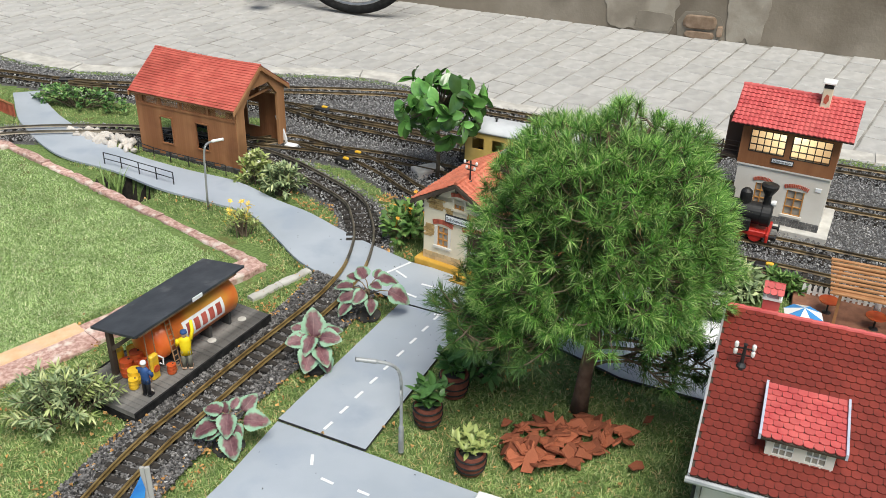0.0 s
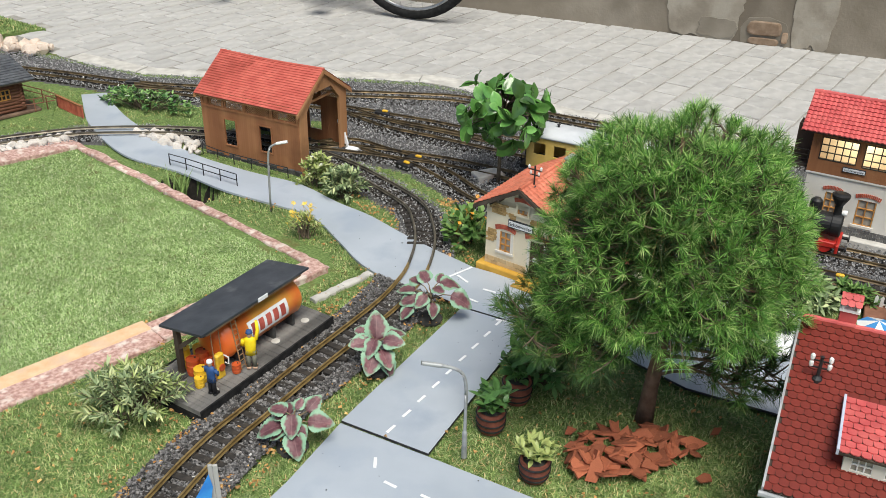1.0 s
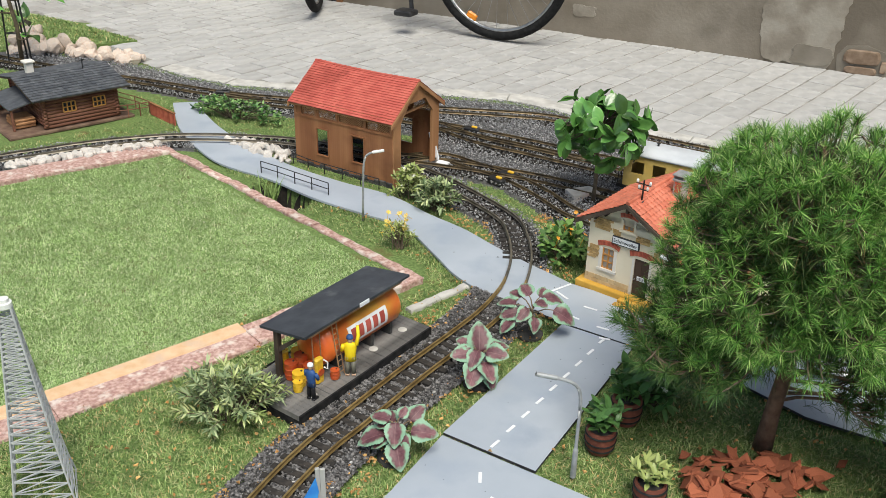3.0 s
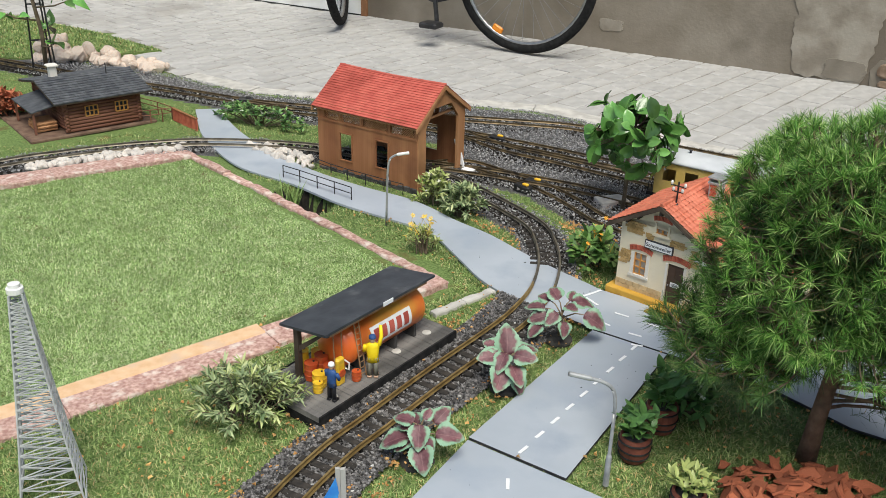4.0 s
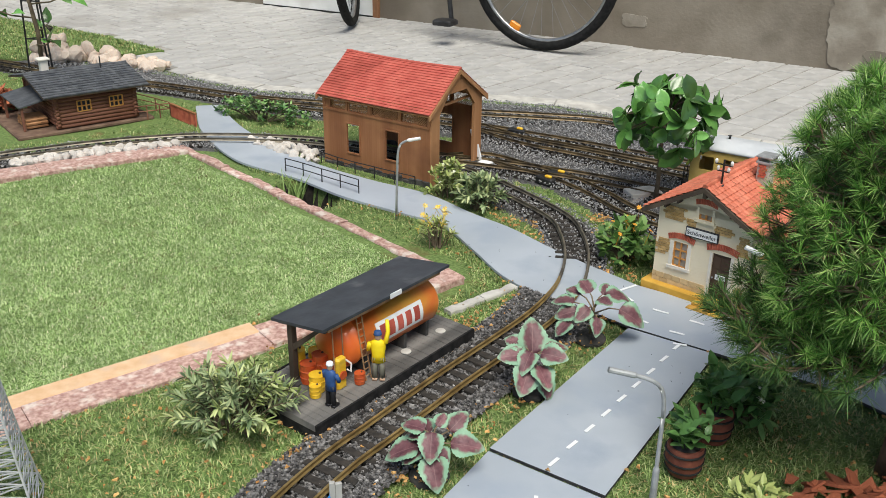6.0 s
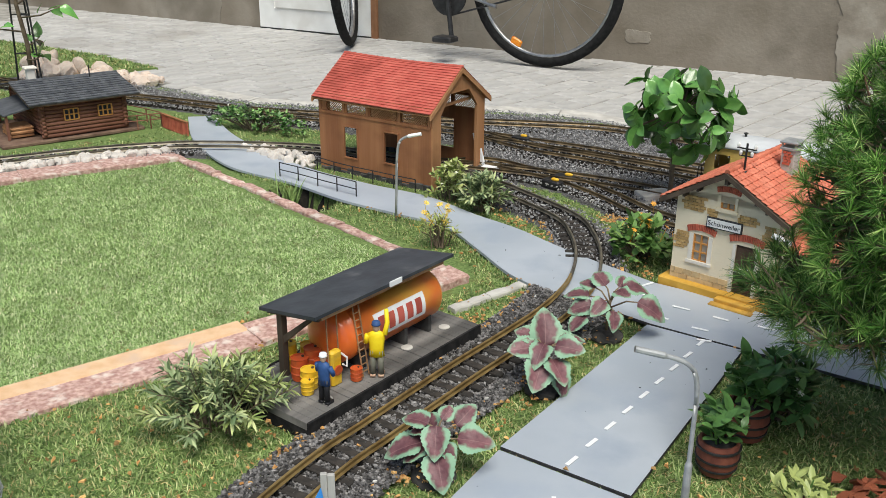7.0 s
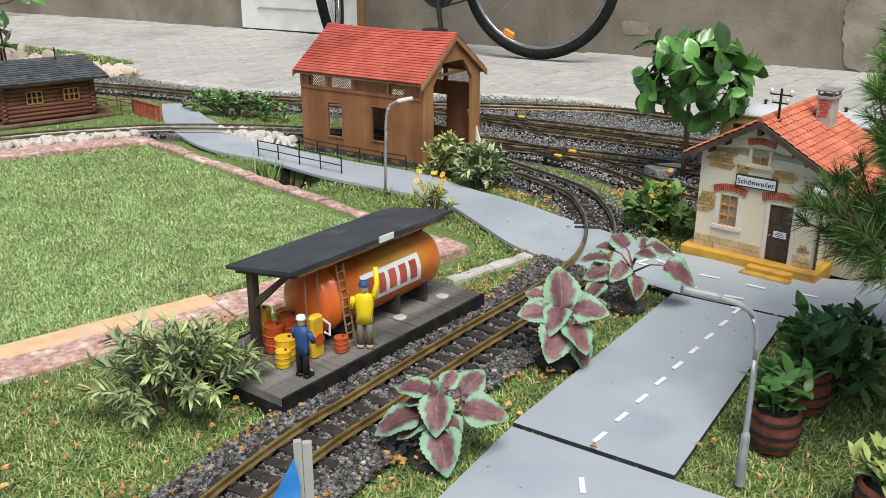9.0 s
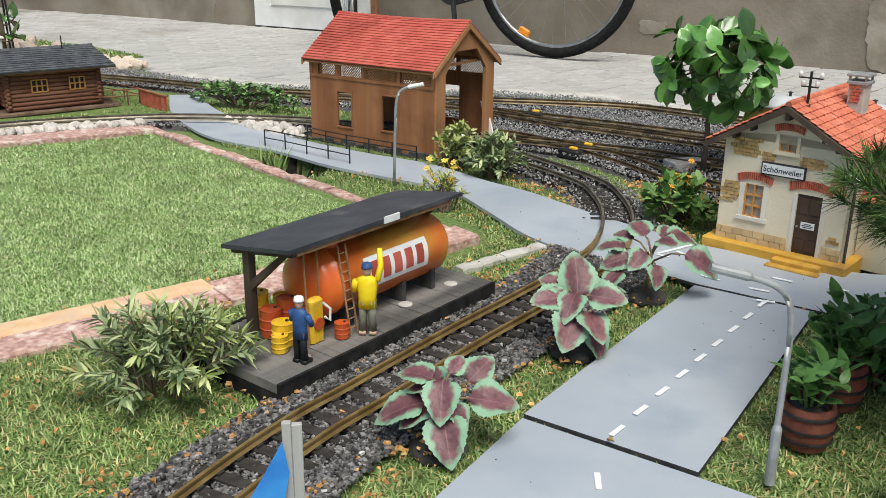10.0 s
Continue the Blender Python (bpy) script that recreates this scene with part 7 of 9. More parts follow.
sprig_bush("grey_bush", "grey-green leafy bush beside the curved track", -0.445, 2.290, 0.066, 0.058, 0.086, 0.021, 0.0060, 34, M_ROSE, 6, step=0.007)
bush("yellow_flower_plant", "loose green plant with yellow flowers", -0.502, 2.045, 0.040, 0.034, 0.070, 0.016, 0.0045, 24, 7, M_POTY, 7, flowers=(M_PETAL_Y, 20, 0.0055, (0.004, 0.034)))
bush("orange_flower_bush", "dark green bush with orange flowers beside the station", -0.098, 2.085, 0.062, 0.10, 0.074, 0.024, 0.013, 46, 7, M_LEAFG, 8, flowers=(M_PETAL_O, 11, 0.0048, (0.006, 0.045)))
bush("low_hedge", "low leafy hedge between road and tracks", -1.235, 2.905, 0.19, 0.05, 0.068, 0.016, 0.008, 100, 8, M_POTG, 9, rz=-14, flowers=(M_PETAL_W, 12, 0.004, (0.0, 0.008)))
bush("yard_bush", "grey-green bush beside the gravel yard", 0.660, 1.840, 0.085, 0.06, 0.075, 0.024, 0.008, 90, 11, M_ROSE, 10)
bush("yard_bush", "green bush behind the parked car", 0.78, 1.865, 0.05, 0.05, 0.05, 0.022, 0.007, 40, 10, M_LEAFG, 12)
bush("variegated_bush", "variegated pale-edged bush under the pine", 0.082, 1.50, 0.05, 0.045, 0.10, 0.026, 0.011, 46, 10, M_POTG, 13, flowers=(M_PETAL_W, 10, 0.006, (0.0, 0.012)))


# ---- potted plants ----
def potted(x, y, r0, h, leaf_len, leaf_w, n, per, material, seed, label, ph):
    t = thing("potted_plant", label, "potted plant", x, y, -0.006, group="potted plants beside the road")
    bm = bmesh.new()
    lathe(bm, [(r0 * 0.80, 0), (r0 * 0.95, h * 0.3), (r0, h * 0.55), (r0 * 0.97, h * 0.9), (r0 * 0.92, h), (r0 * 0.80, h), (r0 * 0.78, h * 0.86), (0.001, h * 0.86)], 20)
    pot = part("pot", bm, mat("reddish_brown_barrel", (0.12, 0.036, 0.024), (0.22, 0.07, 0.042), 40, 0.8, 0.4), t, "reddish-brown barrel pot")
    for z in (0.22, 0.50, 0.84):
        bm = bmesh.new()
        q = r0 * (0.93 if z < 0.3 else 1.01)
        lathe(bm, [(q, h * z - 0.0014), (q + 0.0012, h * z - 0.0011), (q + 0.0012, h * z + 0.0011), (q, h * z + 0.0014)], 20)
        part("hoop", bm, M_BLACK, pot)
    bm = bmesh.new()
    lathe(bm, [(r0 * 0.77, h * 0.865), (r0 * 0.4, h * 0.95), (0.001, h * 0.97)], 14)
    part("soil", bm, M_MOSS, t)
    rr2 = random.Random(seed)
    shapes = [leaf_mesh("leaf", leaf_len, leaf_w, material, 0.22, d, tip=0.85, full=0.8) for d in (0.05, 0.25, 0.45)]
    for k in range(n):
        a = k * 2.39996
        q = math.sqrt((k + 0.5) / n)
        b = Vector((r0 * 0.35 * q * math.cos(a), r0 * 0.35 * q * math.sin(a), h * 0.9))
        e = Vector((r0 * 1.25 * q * math.cos(a), r0 * 1.25 * q * math.sin(a), h + ph * (1.0 - 0.45 * q * q) * rr2.uniform(0.75, 1.1)))
        mid = b.lerp(e, 0.5) + Vector((0, 0, 0.006))
        bm = bmesh.new()
        tube(bm, [b, mid, e], [0.0016, 0.0013, 0.0008], 5)
        part("stem", bm, M_LEAFG, t)
        for i in range(per):
            u = 0.25 + 0.75 * i / (per - 1)
            p = b.lerp(mid, u).lerp(mid.lerp(e, u), u)
            az = a + 2.4 * i + rr2.uniform(-0.4, 0.4)
            w = Vector((math.cos(az), math.sin(az), rr2.uniform(0.15, 0.8) + 0.7 * u))
            ob = new("leaf", rr2.choice(shapes))
            ob.parent = t
            ob.matrix_basis = aim(p, w, rr2.uniform(-0.5, 0.5)) @ Matrix.Scale(rr2.uniform(0.65, 1.1), 4)


potted(-0.012, 1.350, 0.0265, 0.044, 0.027, 0.0135, 9, 7, M_POTG, 1, "green broad-leaved plant in a reddish barrel pot", 0.048)
potted(0.066, 1.232, 0.0265, 0.040, 0.023, 0.0085, 10, 8, M_POTY, 2, "yellow-green leafy plant in a reddish barrel pot", 0.036)
potted(0.034, 1.440, 0.0280, 0.050, 0.030, 0.0150, 11, 7, M_POTG, 3, "pale-edged leafy plant in a dark barrel pot", 0.062)

# water plants at the stream
wp = thing("water_plant", "clump of long green sword leaves at the stream", "plant", -0.935, 2.325, -0.06)
r = random.Random(2)
for k in range(26):
    a = r.uniform(0, 6.283)
    bm = bmesh.new()
    d = Vector((math.cos(a), math.sin(a), 0))
    s = Vector((-d.y, d.x, 0)) * 0.0028
    o = Vector((r.uniform(-0.025, 0.025), r.uniform(-0.02, 0.02), 0))
    ln, le = r.uniform(0.06, 0.11), r.uniform(0.1, 0.55)
    rows = [[o + d * ln * le * q * q + Vector((0, 0, ln * (q - 0.25 * le * q * q))) + e * s * (1 - q**2) for e in (-1, 1)] for q in (0, 0.35, 0.7, 1.0)]
    hull(bm, rows, cap=False, close=False)
    part("leaf", bm, M_LEAFG, wp)
bm = bmesh.new()
prism(bm, [(POND[0] + 0.10 * math.cos(a), POND[1] + 0.08 * math.sin(a), -0.088) for a in np.linspace(0, 6.0, 16)], (0, 0, 0.004))
solo("pond_water", bm, mat("dark_still_water", (0.008, 0.012, 0.008), (0.016, 0.02, 0.014), 20, 0.08, 0.05), "dark still water in the small stream", "water", kind="structure")


# ---- fuel shelter ----
M_PLANK = wood("dark_planked_platform", (0.08, 0.077, 0.074), (0.21, 0.20, 0.19), axis=0, stretch=0.1)
M_TAR = mat("dark_blue_grey_roofing", (0.035, 0.04, 0.05), (0.055, 0.062, 0.075), 30, 0.55, 0.2, stain=(0.09, 0.095, 0.105), stain_scale=16, stain_lo=0.6)
# the yellow-orange blotches paint the tank's bright sheen into its colour
M_TANK = mat("orange_red_tank_paint_with_sheen", (0.70, 0.13, 0.026), (0.80, 0.20, 0.036), 12, 0.3, 0.1, stain=(0.80, 0.42, 0.07), stain_scale=9, stain_lo=0.50, stain_hi=0.72, spec=0.5)
M_DRUM_R = mat("red_drum_paint", (0.46, 0.07, 0.02), (0.56, 0.12, 0.03), 40, 0.5, 0.15, stain=(0.3, 0.08, 0.03), stain_scale=50)
M_DRUM_Y = mat("yellow_drum_paint", (0.72, 0.42, 0.02), (0.80, 0.54, 0.05), 40, 0.5, 0.15, stain=(0.5, 0.3, 0.05), stain_scale=50)
M_RUST = mat("rusty_timber", (0.22, 0.12, 0.06), (0.34, 0.21, 0.11), 60, 0.85, 0.4)


def fuel_shelter():
    X, Y, RZ = -0.533, 1.313, 62.45
    t = thing("fuel_platform", "dark planked platform beside the track", "platform", X, Y, -0.012, RZ)
    n = 32
    for k in range(n):
        bm = bmesh.new()
        a, b = 0.382 * k / n, 0.382 * (k + 1) / n - 0.0004
        box(bm, a, b, 0.004, 0.160, 0.018, 0.029 + random.uniform(-0.0006, 0.0006), 0.0006)
        part("plank", bm, M_PLANK, t)
    bm = bmesh.new()
    box(bm, 0.0, 0.382, 0.0, 0.0038, 0.0, 0.0295)
    box(bm, 0.0, 0.382, 0.1602, 0.164, 0.0, 0.0295)
    box(bm, 0.0, 0.382, 0.0038, 0.1602, 0.0, 0.018)
    part("frame", bm, mat("black_stained_edge", (0.010, 0.010, 0.011), (0.028, 0.027, 0.027), 60, 0.9, 0.3, spec=0.2), t, "black timber frame")
    z0 = 0.0175
    s = thing("shelter", "open timber shelter with dark roof over the tank", "shelter", X, Y, 0, RZ)
    x0, x1, y0, y1, zf, zb = 0.052, 0.352, 0.034, 0.147, 0.137, 0.120
    bm = bmesh.new()
    prism(bm, [(x0, y0, zf), (x1, y0, zf), (x1, y1, zb), (x0, y1, zb)], (0, 0, 0.005))
    bmesh.ops.recalc_face_normals(bm, faces=bm.faces)
    roof = part("roof", bm, M_TAR, s, "dark roofing felt, dusty and specked")
    bm = bmesh.new()
    box(bm, 0.200, 0.226, y0 - 0.0025, y0 - 0.0005, 0.1365, 0.1445)
    part("plate", bm, M_SIGNW, roof, "small white plate")
    for x in (0.066, 0.330):
        bm = bmesh.new()
        box(bm, x - 0.005, x + 0.005, 0.112, 0.122, z0, 0.124)
        part("post", bm, M_DARKWOOD, s)
        bm = bmesh.new()
        prism(bm, [(x - 0.003, 0.112, 0.075), (x - 0.003, 0.112, 0.087), (x - 0.003, 0.058, 0.130), (x - 0.003, 0.050, 0.130)], (0.006, 0, 0))
        bmesh.ops.recalc_face_normals(bm, faces=bm.faces)
        part("brace", bm, M_DARKWOOD, s)
        bm = bmesh.new()
        prism(bm, [(x - 0.0035, y0 + 0.006, zf - 0.0075), (x - 0.0035, y0 + 0.006, zf - 0.0005), (x - 0.0035, y1 - 0.004, zb - 0.0001), (x - 0.0035, y1 - 0.004, zb - 0.007)], (0.007, 0, 0))
        bmesh.ops.recalc_face_normals(bm, faces=bm.faces)
        part("rafter", bm, M_DARKWOOD, s)
    bm = bmesh.new()
    box(bm, 0.066, 0.330, 0.0365, 0.0415, zf - 0.006, zf - 0.0005)
    part("beam", bm, M_RUST, s)
    bm = bmesh.new()
    box(bm, 0.045, 0.085, 0.100, 0.130, z0, z0 + 0.003, 0.001)
    part("foot_plate", bm, M_STONE_D, s)
    # tank
    k = thing("fuel_tank", "orange-red fuel tank lying on saddles", "tank", X, Y, z0, RZ)
    xa, xb, yc, zc, R = 0.118, 0.337, 0.083, 0.0535, 0.0418
    bm = bmesh.new()
    prof = [(xa - 0.012, 0.001), (xa - 0.0105, 0.015), (xa - 0.007, 0.028), (xa - 0.001, 0.038), (xa + 0.006, R)]
    prof += [(xa + 0.02, R), (xa + 0.0205, R + 0.0012), (xa + 0.0235, R + 0.0012), (xa + 0.024, R), (xb - 0.006, R), (xb + 0.001, 0.038), (xb + 0.007, 0.028), (xb + 0.0105, 0.015), (xb + 0.012, 0.001)]
    hull(bm, [[(x, yc + q * math.cos(6.2832 * i / 40), zc + q * math.sin(6.2832 * i / 40)) for i in range(40)] for x, q in prof])
    bmesh.ops.recalc_face_normals(bm, faces=bm.faces)
    part("vessel", bm, M_TANK, k, smooth=True)
    for x in (0.155, 0.250, 0.308):
        bm = bmesh.new()
        prism(bm, [(x, yc - 0.034, 0.0), (x, yc + 0.034, 0.0), (x, yc + 0.034, 0.028), (x, yc + 0.02, 0.0175), (x, yc, 0.0135), (x, yc - 0.02, 0.0175), (x, yc - 0.034, 0.028)], (0.007, 0, 0))
        bmesh.ops.recalc_face_normals(bm, faces=bm.faces)
        part("saddle", bm, M_STONE_D, k)
    bm = bmesh.new()
    lathe(bm, [(0.013, zc + R - 0.003), (0.013, zc + R + 0.005), (0.0145, zc + R + 0.006), (0.0145, zc + R + 0.008), (0.001, zc + R + 0.009)], 14, 0.155, yc)
    part("dome", bm, M_TANK, k)

    def on_tank(x, ang, off):
        return (x, yc - (R + off) * math.cos(ang), zc + (R + off) * math.sin(ang))

    def patch(xs0, xs1, a0, a1, off, material, name, parent, lbl=""):
        bm = bmesh.new()
        m = 8
        rows = []
        for o in (off, off + 0.0004):
            rows.append([[on_tank(x, a0 + (a1 - a0) * j / m, o) for j in range(m + 1)] for x in (xs0, xs1)])
        hull(bm, [rows[0][0] + rows[1][0][::-1], rows[0][1] + rows[1][1][::-1]])
        bmesh.ops.recalc_face_normals(bm, faces=bm.faces)
        return part(name, bm, material, parent, lbl, smooth=False)

    a0, a1 = radians(-17), radians(35)
    pn = patch(0.178, 0.291, a0, a1, 0.0003, M_SIGNW, "name_panel", k, "white panel with red bars")
    for i in range(5):
        x = 0.1855 + 0.0208 * i
        patch(x, x + 0.0135, radians(-8), radians(26), 0.0009, M_TILE_R, "bar", pn)
    # ladder
    ld = thing("ladder", "thin wooden ladder leaning on the tank", "ladder", X, Y, z0, RZ)
    for x in (0.137, 0.149):
        bm = bmesh.new()
        tube(bm, [(x, 0.030, 0), (x, 0.048, 0.105)], 0.0013, 6)
        part("rail", bm, M_RUST, ld)
    for i in range(9):
        bm = bmesh.new()
        s1 = (i + 0.7) / 9.6
        tube(bm, [(0.137, 0.030 + 0.018 * s1, 0.105 * s1), (0.149, 0.030 + 0.018 * s1, 0.105 * s1)], 0.0009, 5)
        part("rung", bm, M_RUST, ld)
    # drums
    def drum(x, y, z, r0, h, material, label):
        d = thing("drum", label, "drum", X, Y, z0, RZ, group="drums on the fuel platform")
        d.matrix_world = pose(X, Y, z0, 0, 0, RZ) @ pose(x, y, z)
        bm = bmesh.new()
        pr = [(r0 * 0.93, 0.0), (r0, 0.001)]
        for q in (0.33, 0.66):
            pr += [(r0, h * q - 0.0012), (r0 * 1.07, h * q), (r0, h * q + 0.0012)]
        pr += [(r0, h - 0.001), (r0 * 1.04, h), (r0 * 0.94, h), (r0 * 0.92, h - 0.0012), (0.0005, h - 0.0012)]
        lathe(bm, pr, 18)
        part("body", bm, material, d, smooth=False)
        bm = bmesh.new()
        lathe(bm, [(r0 * 0.16, h - 0.0012), (r0 * 0.16, h + 0.0006), (0.0002, h + 0.0006)], 8, r0 * 0.5, 0)
        part("cap", bm, M_DARKWOOD, d)

    for x, y, z, m, h in ((0.078, 0.098, 0, M_DRUM_R, 0.034), (0.078, 0.098, 0.0345, M_DRUM_R, 0.010), (0.084, 0.128, 0, M_DRUM_Y, 0.045), (0.094, 0.066, 0.0, M_DRUM_R, 0.034), (0.070, 0.070, 0, M_DRUM_Y, 0.028), (0.055, 0.059, 0, M_DRUM_Y, 0.020), (0.100, 0.094, 0, M_DRUM_R, 0.042), (0.115, 0.118, 0, M_DRUM_Y, 0.034)):
        if h > 0.012:
            drum(x, y, z, 0.0125 if h > 0.025 else 0.009, h, m, ("red" if m is M_DRUM_R else "yellow") + " dented oil drum standing on the platform")
    drum(0.126, 0.033, 0, 0.0085, 0.019, M_DRUM_R, "small red fuel can on the platform")
    # pump
    p = thing("fuel_pump", "yellow fuel pump with a white hose", "pump", X, Y, z0, RZ)
    p.matrix_world = pose(X, Y, z0, 0, 0, RZ) @ pose(0.098, 0.048, 0)
    bm = bmesh.new()
    box(bm, -0.010, 0.010, -0.006, 0.006, 0.0, 0.054, 0.003)
    part("body", bm, M_DRUM_Y, p)
    bm = bmesh.new()
    tube(bm, [(0.011, -0.002, 0.045), (0.019, -0.006, 0.036), (0.018, -0.006, 0.022), (0.012, -0.004, 0.028)], 0.0017, 6)
    part("hose", bm, M_PORCELAIN, p)
    bm = bmesh.new()
    lathe(bm, [(0.0075, 0), (0.0075, 0.002), (0.001, 0.002)], 12)
    o = part("dial", bm, M_DRUM_R, p)
    o.matrix_basis = pose(0, -0.0062, 0.024, 90)
    for i, (x, y) in enumerate(((0.245, 0.040), (0.337, 0.040), (0.060, 0.028))):
        bm = bmesh.new()
        lathe(bm, [(0.009, 0.0), (0.009, 0.0012), (0.0005, 0.0014)], 14)
        solo("drain_cover", bm, M_KERB, "round grey drain cover in the platform", "drain cover", "drain covers", m=pose(X, Y, z0, 0, 0, RZ) @ pose(x, y, 0.0004))
    for x in (0.085, 0.105):
        bm = bmesh.new()
        tube(bm, [(x, 0.045, 0.0), (x + 0.003, 0.052, 0.118)], 0.0012, 6)
        solo("pole", bm, M_RUST, "thin tan pole standing under the shelter roof", "pole", "poles", m=pose(X, Y, z0, 0, 0, RZ))


fuel_shelter()


# ---- figurines: plain shapes ----
def figurine(x, y, z, rz, h, coat, legs, head, hat, label, raised=False, sit=False):
    bm = bmesh.new()
    k = h / 0.08
    if not sit:
        for s in (-1, 1):
            tube(bm, [(s * 0.0055 * k, 0, 0.003 * k), (s * 0.0048 * k, 0.001 * k, 0.02 * k), (s * 0.0042 * k, 0, 0.038 * k)], [0.0040 * k, 0.0042 * k, 0.0052 * k], 8, mi=1)
            box(bm, s * 0.0055 * k - 0.0035 * k, s * 0.0055 * k + 0.0035 * k, -0.009 * k, 0.004 * k, 0, 0.004 * k, mi=2 if raised else 1)
    hull(bm, [[(a * w * k, b * d * k, zz * k) for a, b in ((1, 0), (0.7, 0.7), (0, 1), (-0.7, 0.7), (-1, 0), (-0.7, -0.7), (0, -1), (0.7, -0.7))] for w, d, zz in ((0.0105, 0.0065, 0.030), (0.0095, 0.006, 0.042), (0.0115, 0.0065, 0.058), (0.0105, 0.005, 0.063), (0.004, 0.0035, 0.066))])
    for s in (-1, 1):
        if raised and s < 0:
            pts = [(s * 0.0105 * k, 0, 0.060 * k), (s * 0.0135 * k, -0.008 * k, 0.074 * k), (s * 0.012 * k, -0.011 * k, 0.092 * k)]
        else:
            pts = [(s * 0.0115 * k, 0, 0.060 * k), (s * 0.0145 * k, -0.003 * k, 0.048 * k), (s * 0.008 * k, -0.011 * k, 0.047 * k)]
        tube(bm, pts, [0.0036 * k, 0.0033 * k, 0.0026 * k], 8)
    tube(bm, [(0, 0, 0.065 * k), (0, 0, 0.0685 * k), (0, 0, 0.073 * k), (0, 0, 0.0765 * k), (0, 0, 0.0785 * k)], [0.003 * k, 0.0045 * k, 0.0052 * k, 0.0045 * k, 0.002 * k], 10, mi=2)
    tube(bm, [(0, 0, 0.0745 * k), (0, 0, 0.0755 * k), (0, 0, 0.079 * k), (0, 0, 0.080 * k)], [0.0064 * k, 0.0058 * k, 0.0052 * k, 0.003 * k], 10, mi=3)
    bmesh.ops.recalc_face_normals(bm, faces=bm.faces)
    return solo("figurine", bm, [coat, legs, head, hat], label, "figurine", "figurines", smooth=True, m=pose(x, y, z, 0, 0, rz))


M_BLUE = mat("blue_paint", (0.025, 0.07, 0.20), (0.04, 0.10, 0.28), 60, 0.55, 0.1)
M_NAVY = mat("black_paint", (0.010, 0.010, 0.013), (0.02, 0.02, 0.024), 60, 0.55, 0.1)
M_COATY = mat("yellow_coat_paint", (0.86, 0.62, 0.012), (0.92, 0.72, 0.025), 60, 0.55, 0.1)
M_TROUSER = mat("grey_green_paint", (0.18, 0.18, 0.14), (0.26, 0.25, 0.20), 60, 0.7, 0.1)
M_CLAY = mat("beige_paint", (0.55, 0.36, 0.25), (0.62, 0.42, 0.30), 60, 0.6, 0.1)


def on_platform(x, y):
    v = pose(-0.533, 1.313, 0, 0, 0, 62.45) @ Vector((x, y, 0))
    return v.x, v.y


figurine(*on_platform(0.052, 0.022), 0.0175, 158, 0.077, M_BLUE, M_NAVY, M_CLAY, M_SIGNW, "plain figurine in blue jacket, black trousers and white cap")
figurine(*on_platform(0.152, 0.017), 0.0175, 188, 0.088, M_COATY, M_TROUSER, M_CLAY, M_BLUE, "plain figurine in yellow coat reaching up to the tank", raised=True)


# ---- street lamps ----
def street_lamp(pts, r0, sleeve, head, label):
    t = thing("street_lamp", label, "street lamp", *pts[0], 0, group="street lamps")
    o = Vector(pts[0])
    loc = [Vector(p) - o for p in pts]
    line = [loc[0]]
    for a, b, c in zip(loc, loc[1:], loc[2:]):
        for q in (0.0, 0.25, 0.5, 0.75, 1.0):
            line.append((a.lerp(b, 0.5 + 0.5 * q)).lerp(b.lerp(c, 0.5 * q), q))
    line.append(loc[-1])
    bm = bmesh.new()
    tube(bm, line, r0, 10)
    part("pole", bm, M_GREYM, t, smooth=True)
    if sleeve:
        bm = bmesh.new()
        lathe(bm, [(r0 * 1.7, 0), (r0 * 1.55, sleeve), (r0 * 1.0, sleeve + 0.004)], 12)
        part("sleeve", bm, M_GREYM, t)
    bm = bmesh.new()
    d = (loc[-1] - loc[-2]).normalized()
    tube(bm, [loc[-1] - d * head * 0.8, loc[-1] - d * head * 0.7, loc[-1] + d * head * 0.3], [r0 * 1.0, r0 * 1.45, r0 * 1.35], 10)
    part("lamp_head", bm, M_PORCELAIN if sleeve == 0 else M_GREYM, t, "pale lamp head")


street_lamp([(-0.624, 2.176, -0.005), (-0.622, 2.177, 0.09), (-0.620, 2.178, 0.165), (-0.608, 2.18, 0.183), (-0.576, 2.182, 0.190)], 0.0028, 0, 0.028, "thin grey street lamp with curved arm and white head")
street_lamp([(-0.055, 1.268, -0.005), (-0.055, 1.269, 0.10), (-0.055, 1.269, 0.160), (-0.068, 1.265, 0.186), (-0.119, 1.254, 0.199)], 0.0029, 0.055, 0.034, "grey street lamp with long curved arm beside the road")


# ---- railings and fences ----
def railing(name, pts, h, bars, r0, material, label, category):
    t = thing(name, label, category)
    for p in pts:
        bm = bmesh.new()
        tube(bm, [(p[0], p[1], -0.01), (p[0], p[1], h)], r0 * 1.2, 6)
        part("post", bm, material, t)
    for q in bars:
        bm = bmesh.new()
        tube(bm, [(p[0], p[1], h * q) for p in pts], r0, 6)
        part("rail", bm, material, t)


railing("railing", [(-0.985, 2.428), (-0.927, 2.401), (-0.866, 2.368), (-0.808, 2.338), (-0.752, 2.309)], 0.036, (0.5, 1.0), 0.0014, M_BLACK, "thin black railing along the road over the stream", "railing")
railing("railing", [(-0.925, 2.545), (-0.868, 2.508), (-0.81, 2.478), (-0.75, 2.452), (-0.69, 2.425), (-0.63, 2.40)], 0.022, (0.5, 1.0), 0.0014, M_BLACK, "low black railing at the foot of the shed", "railing")
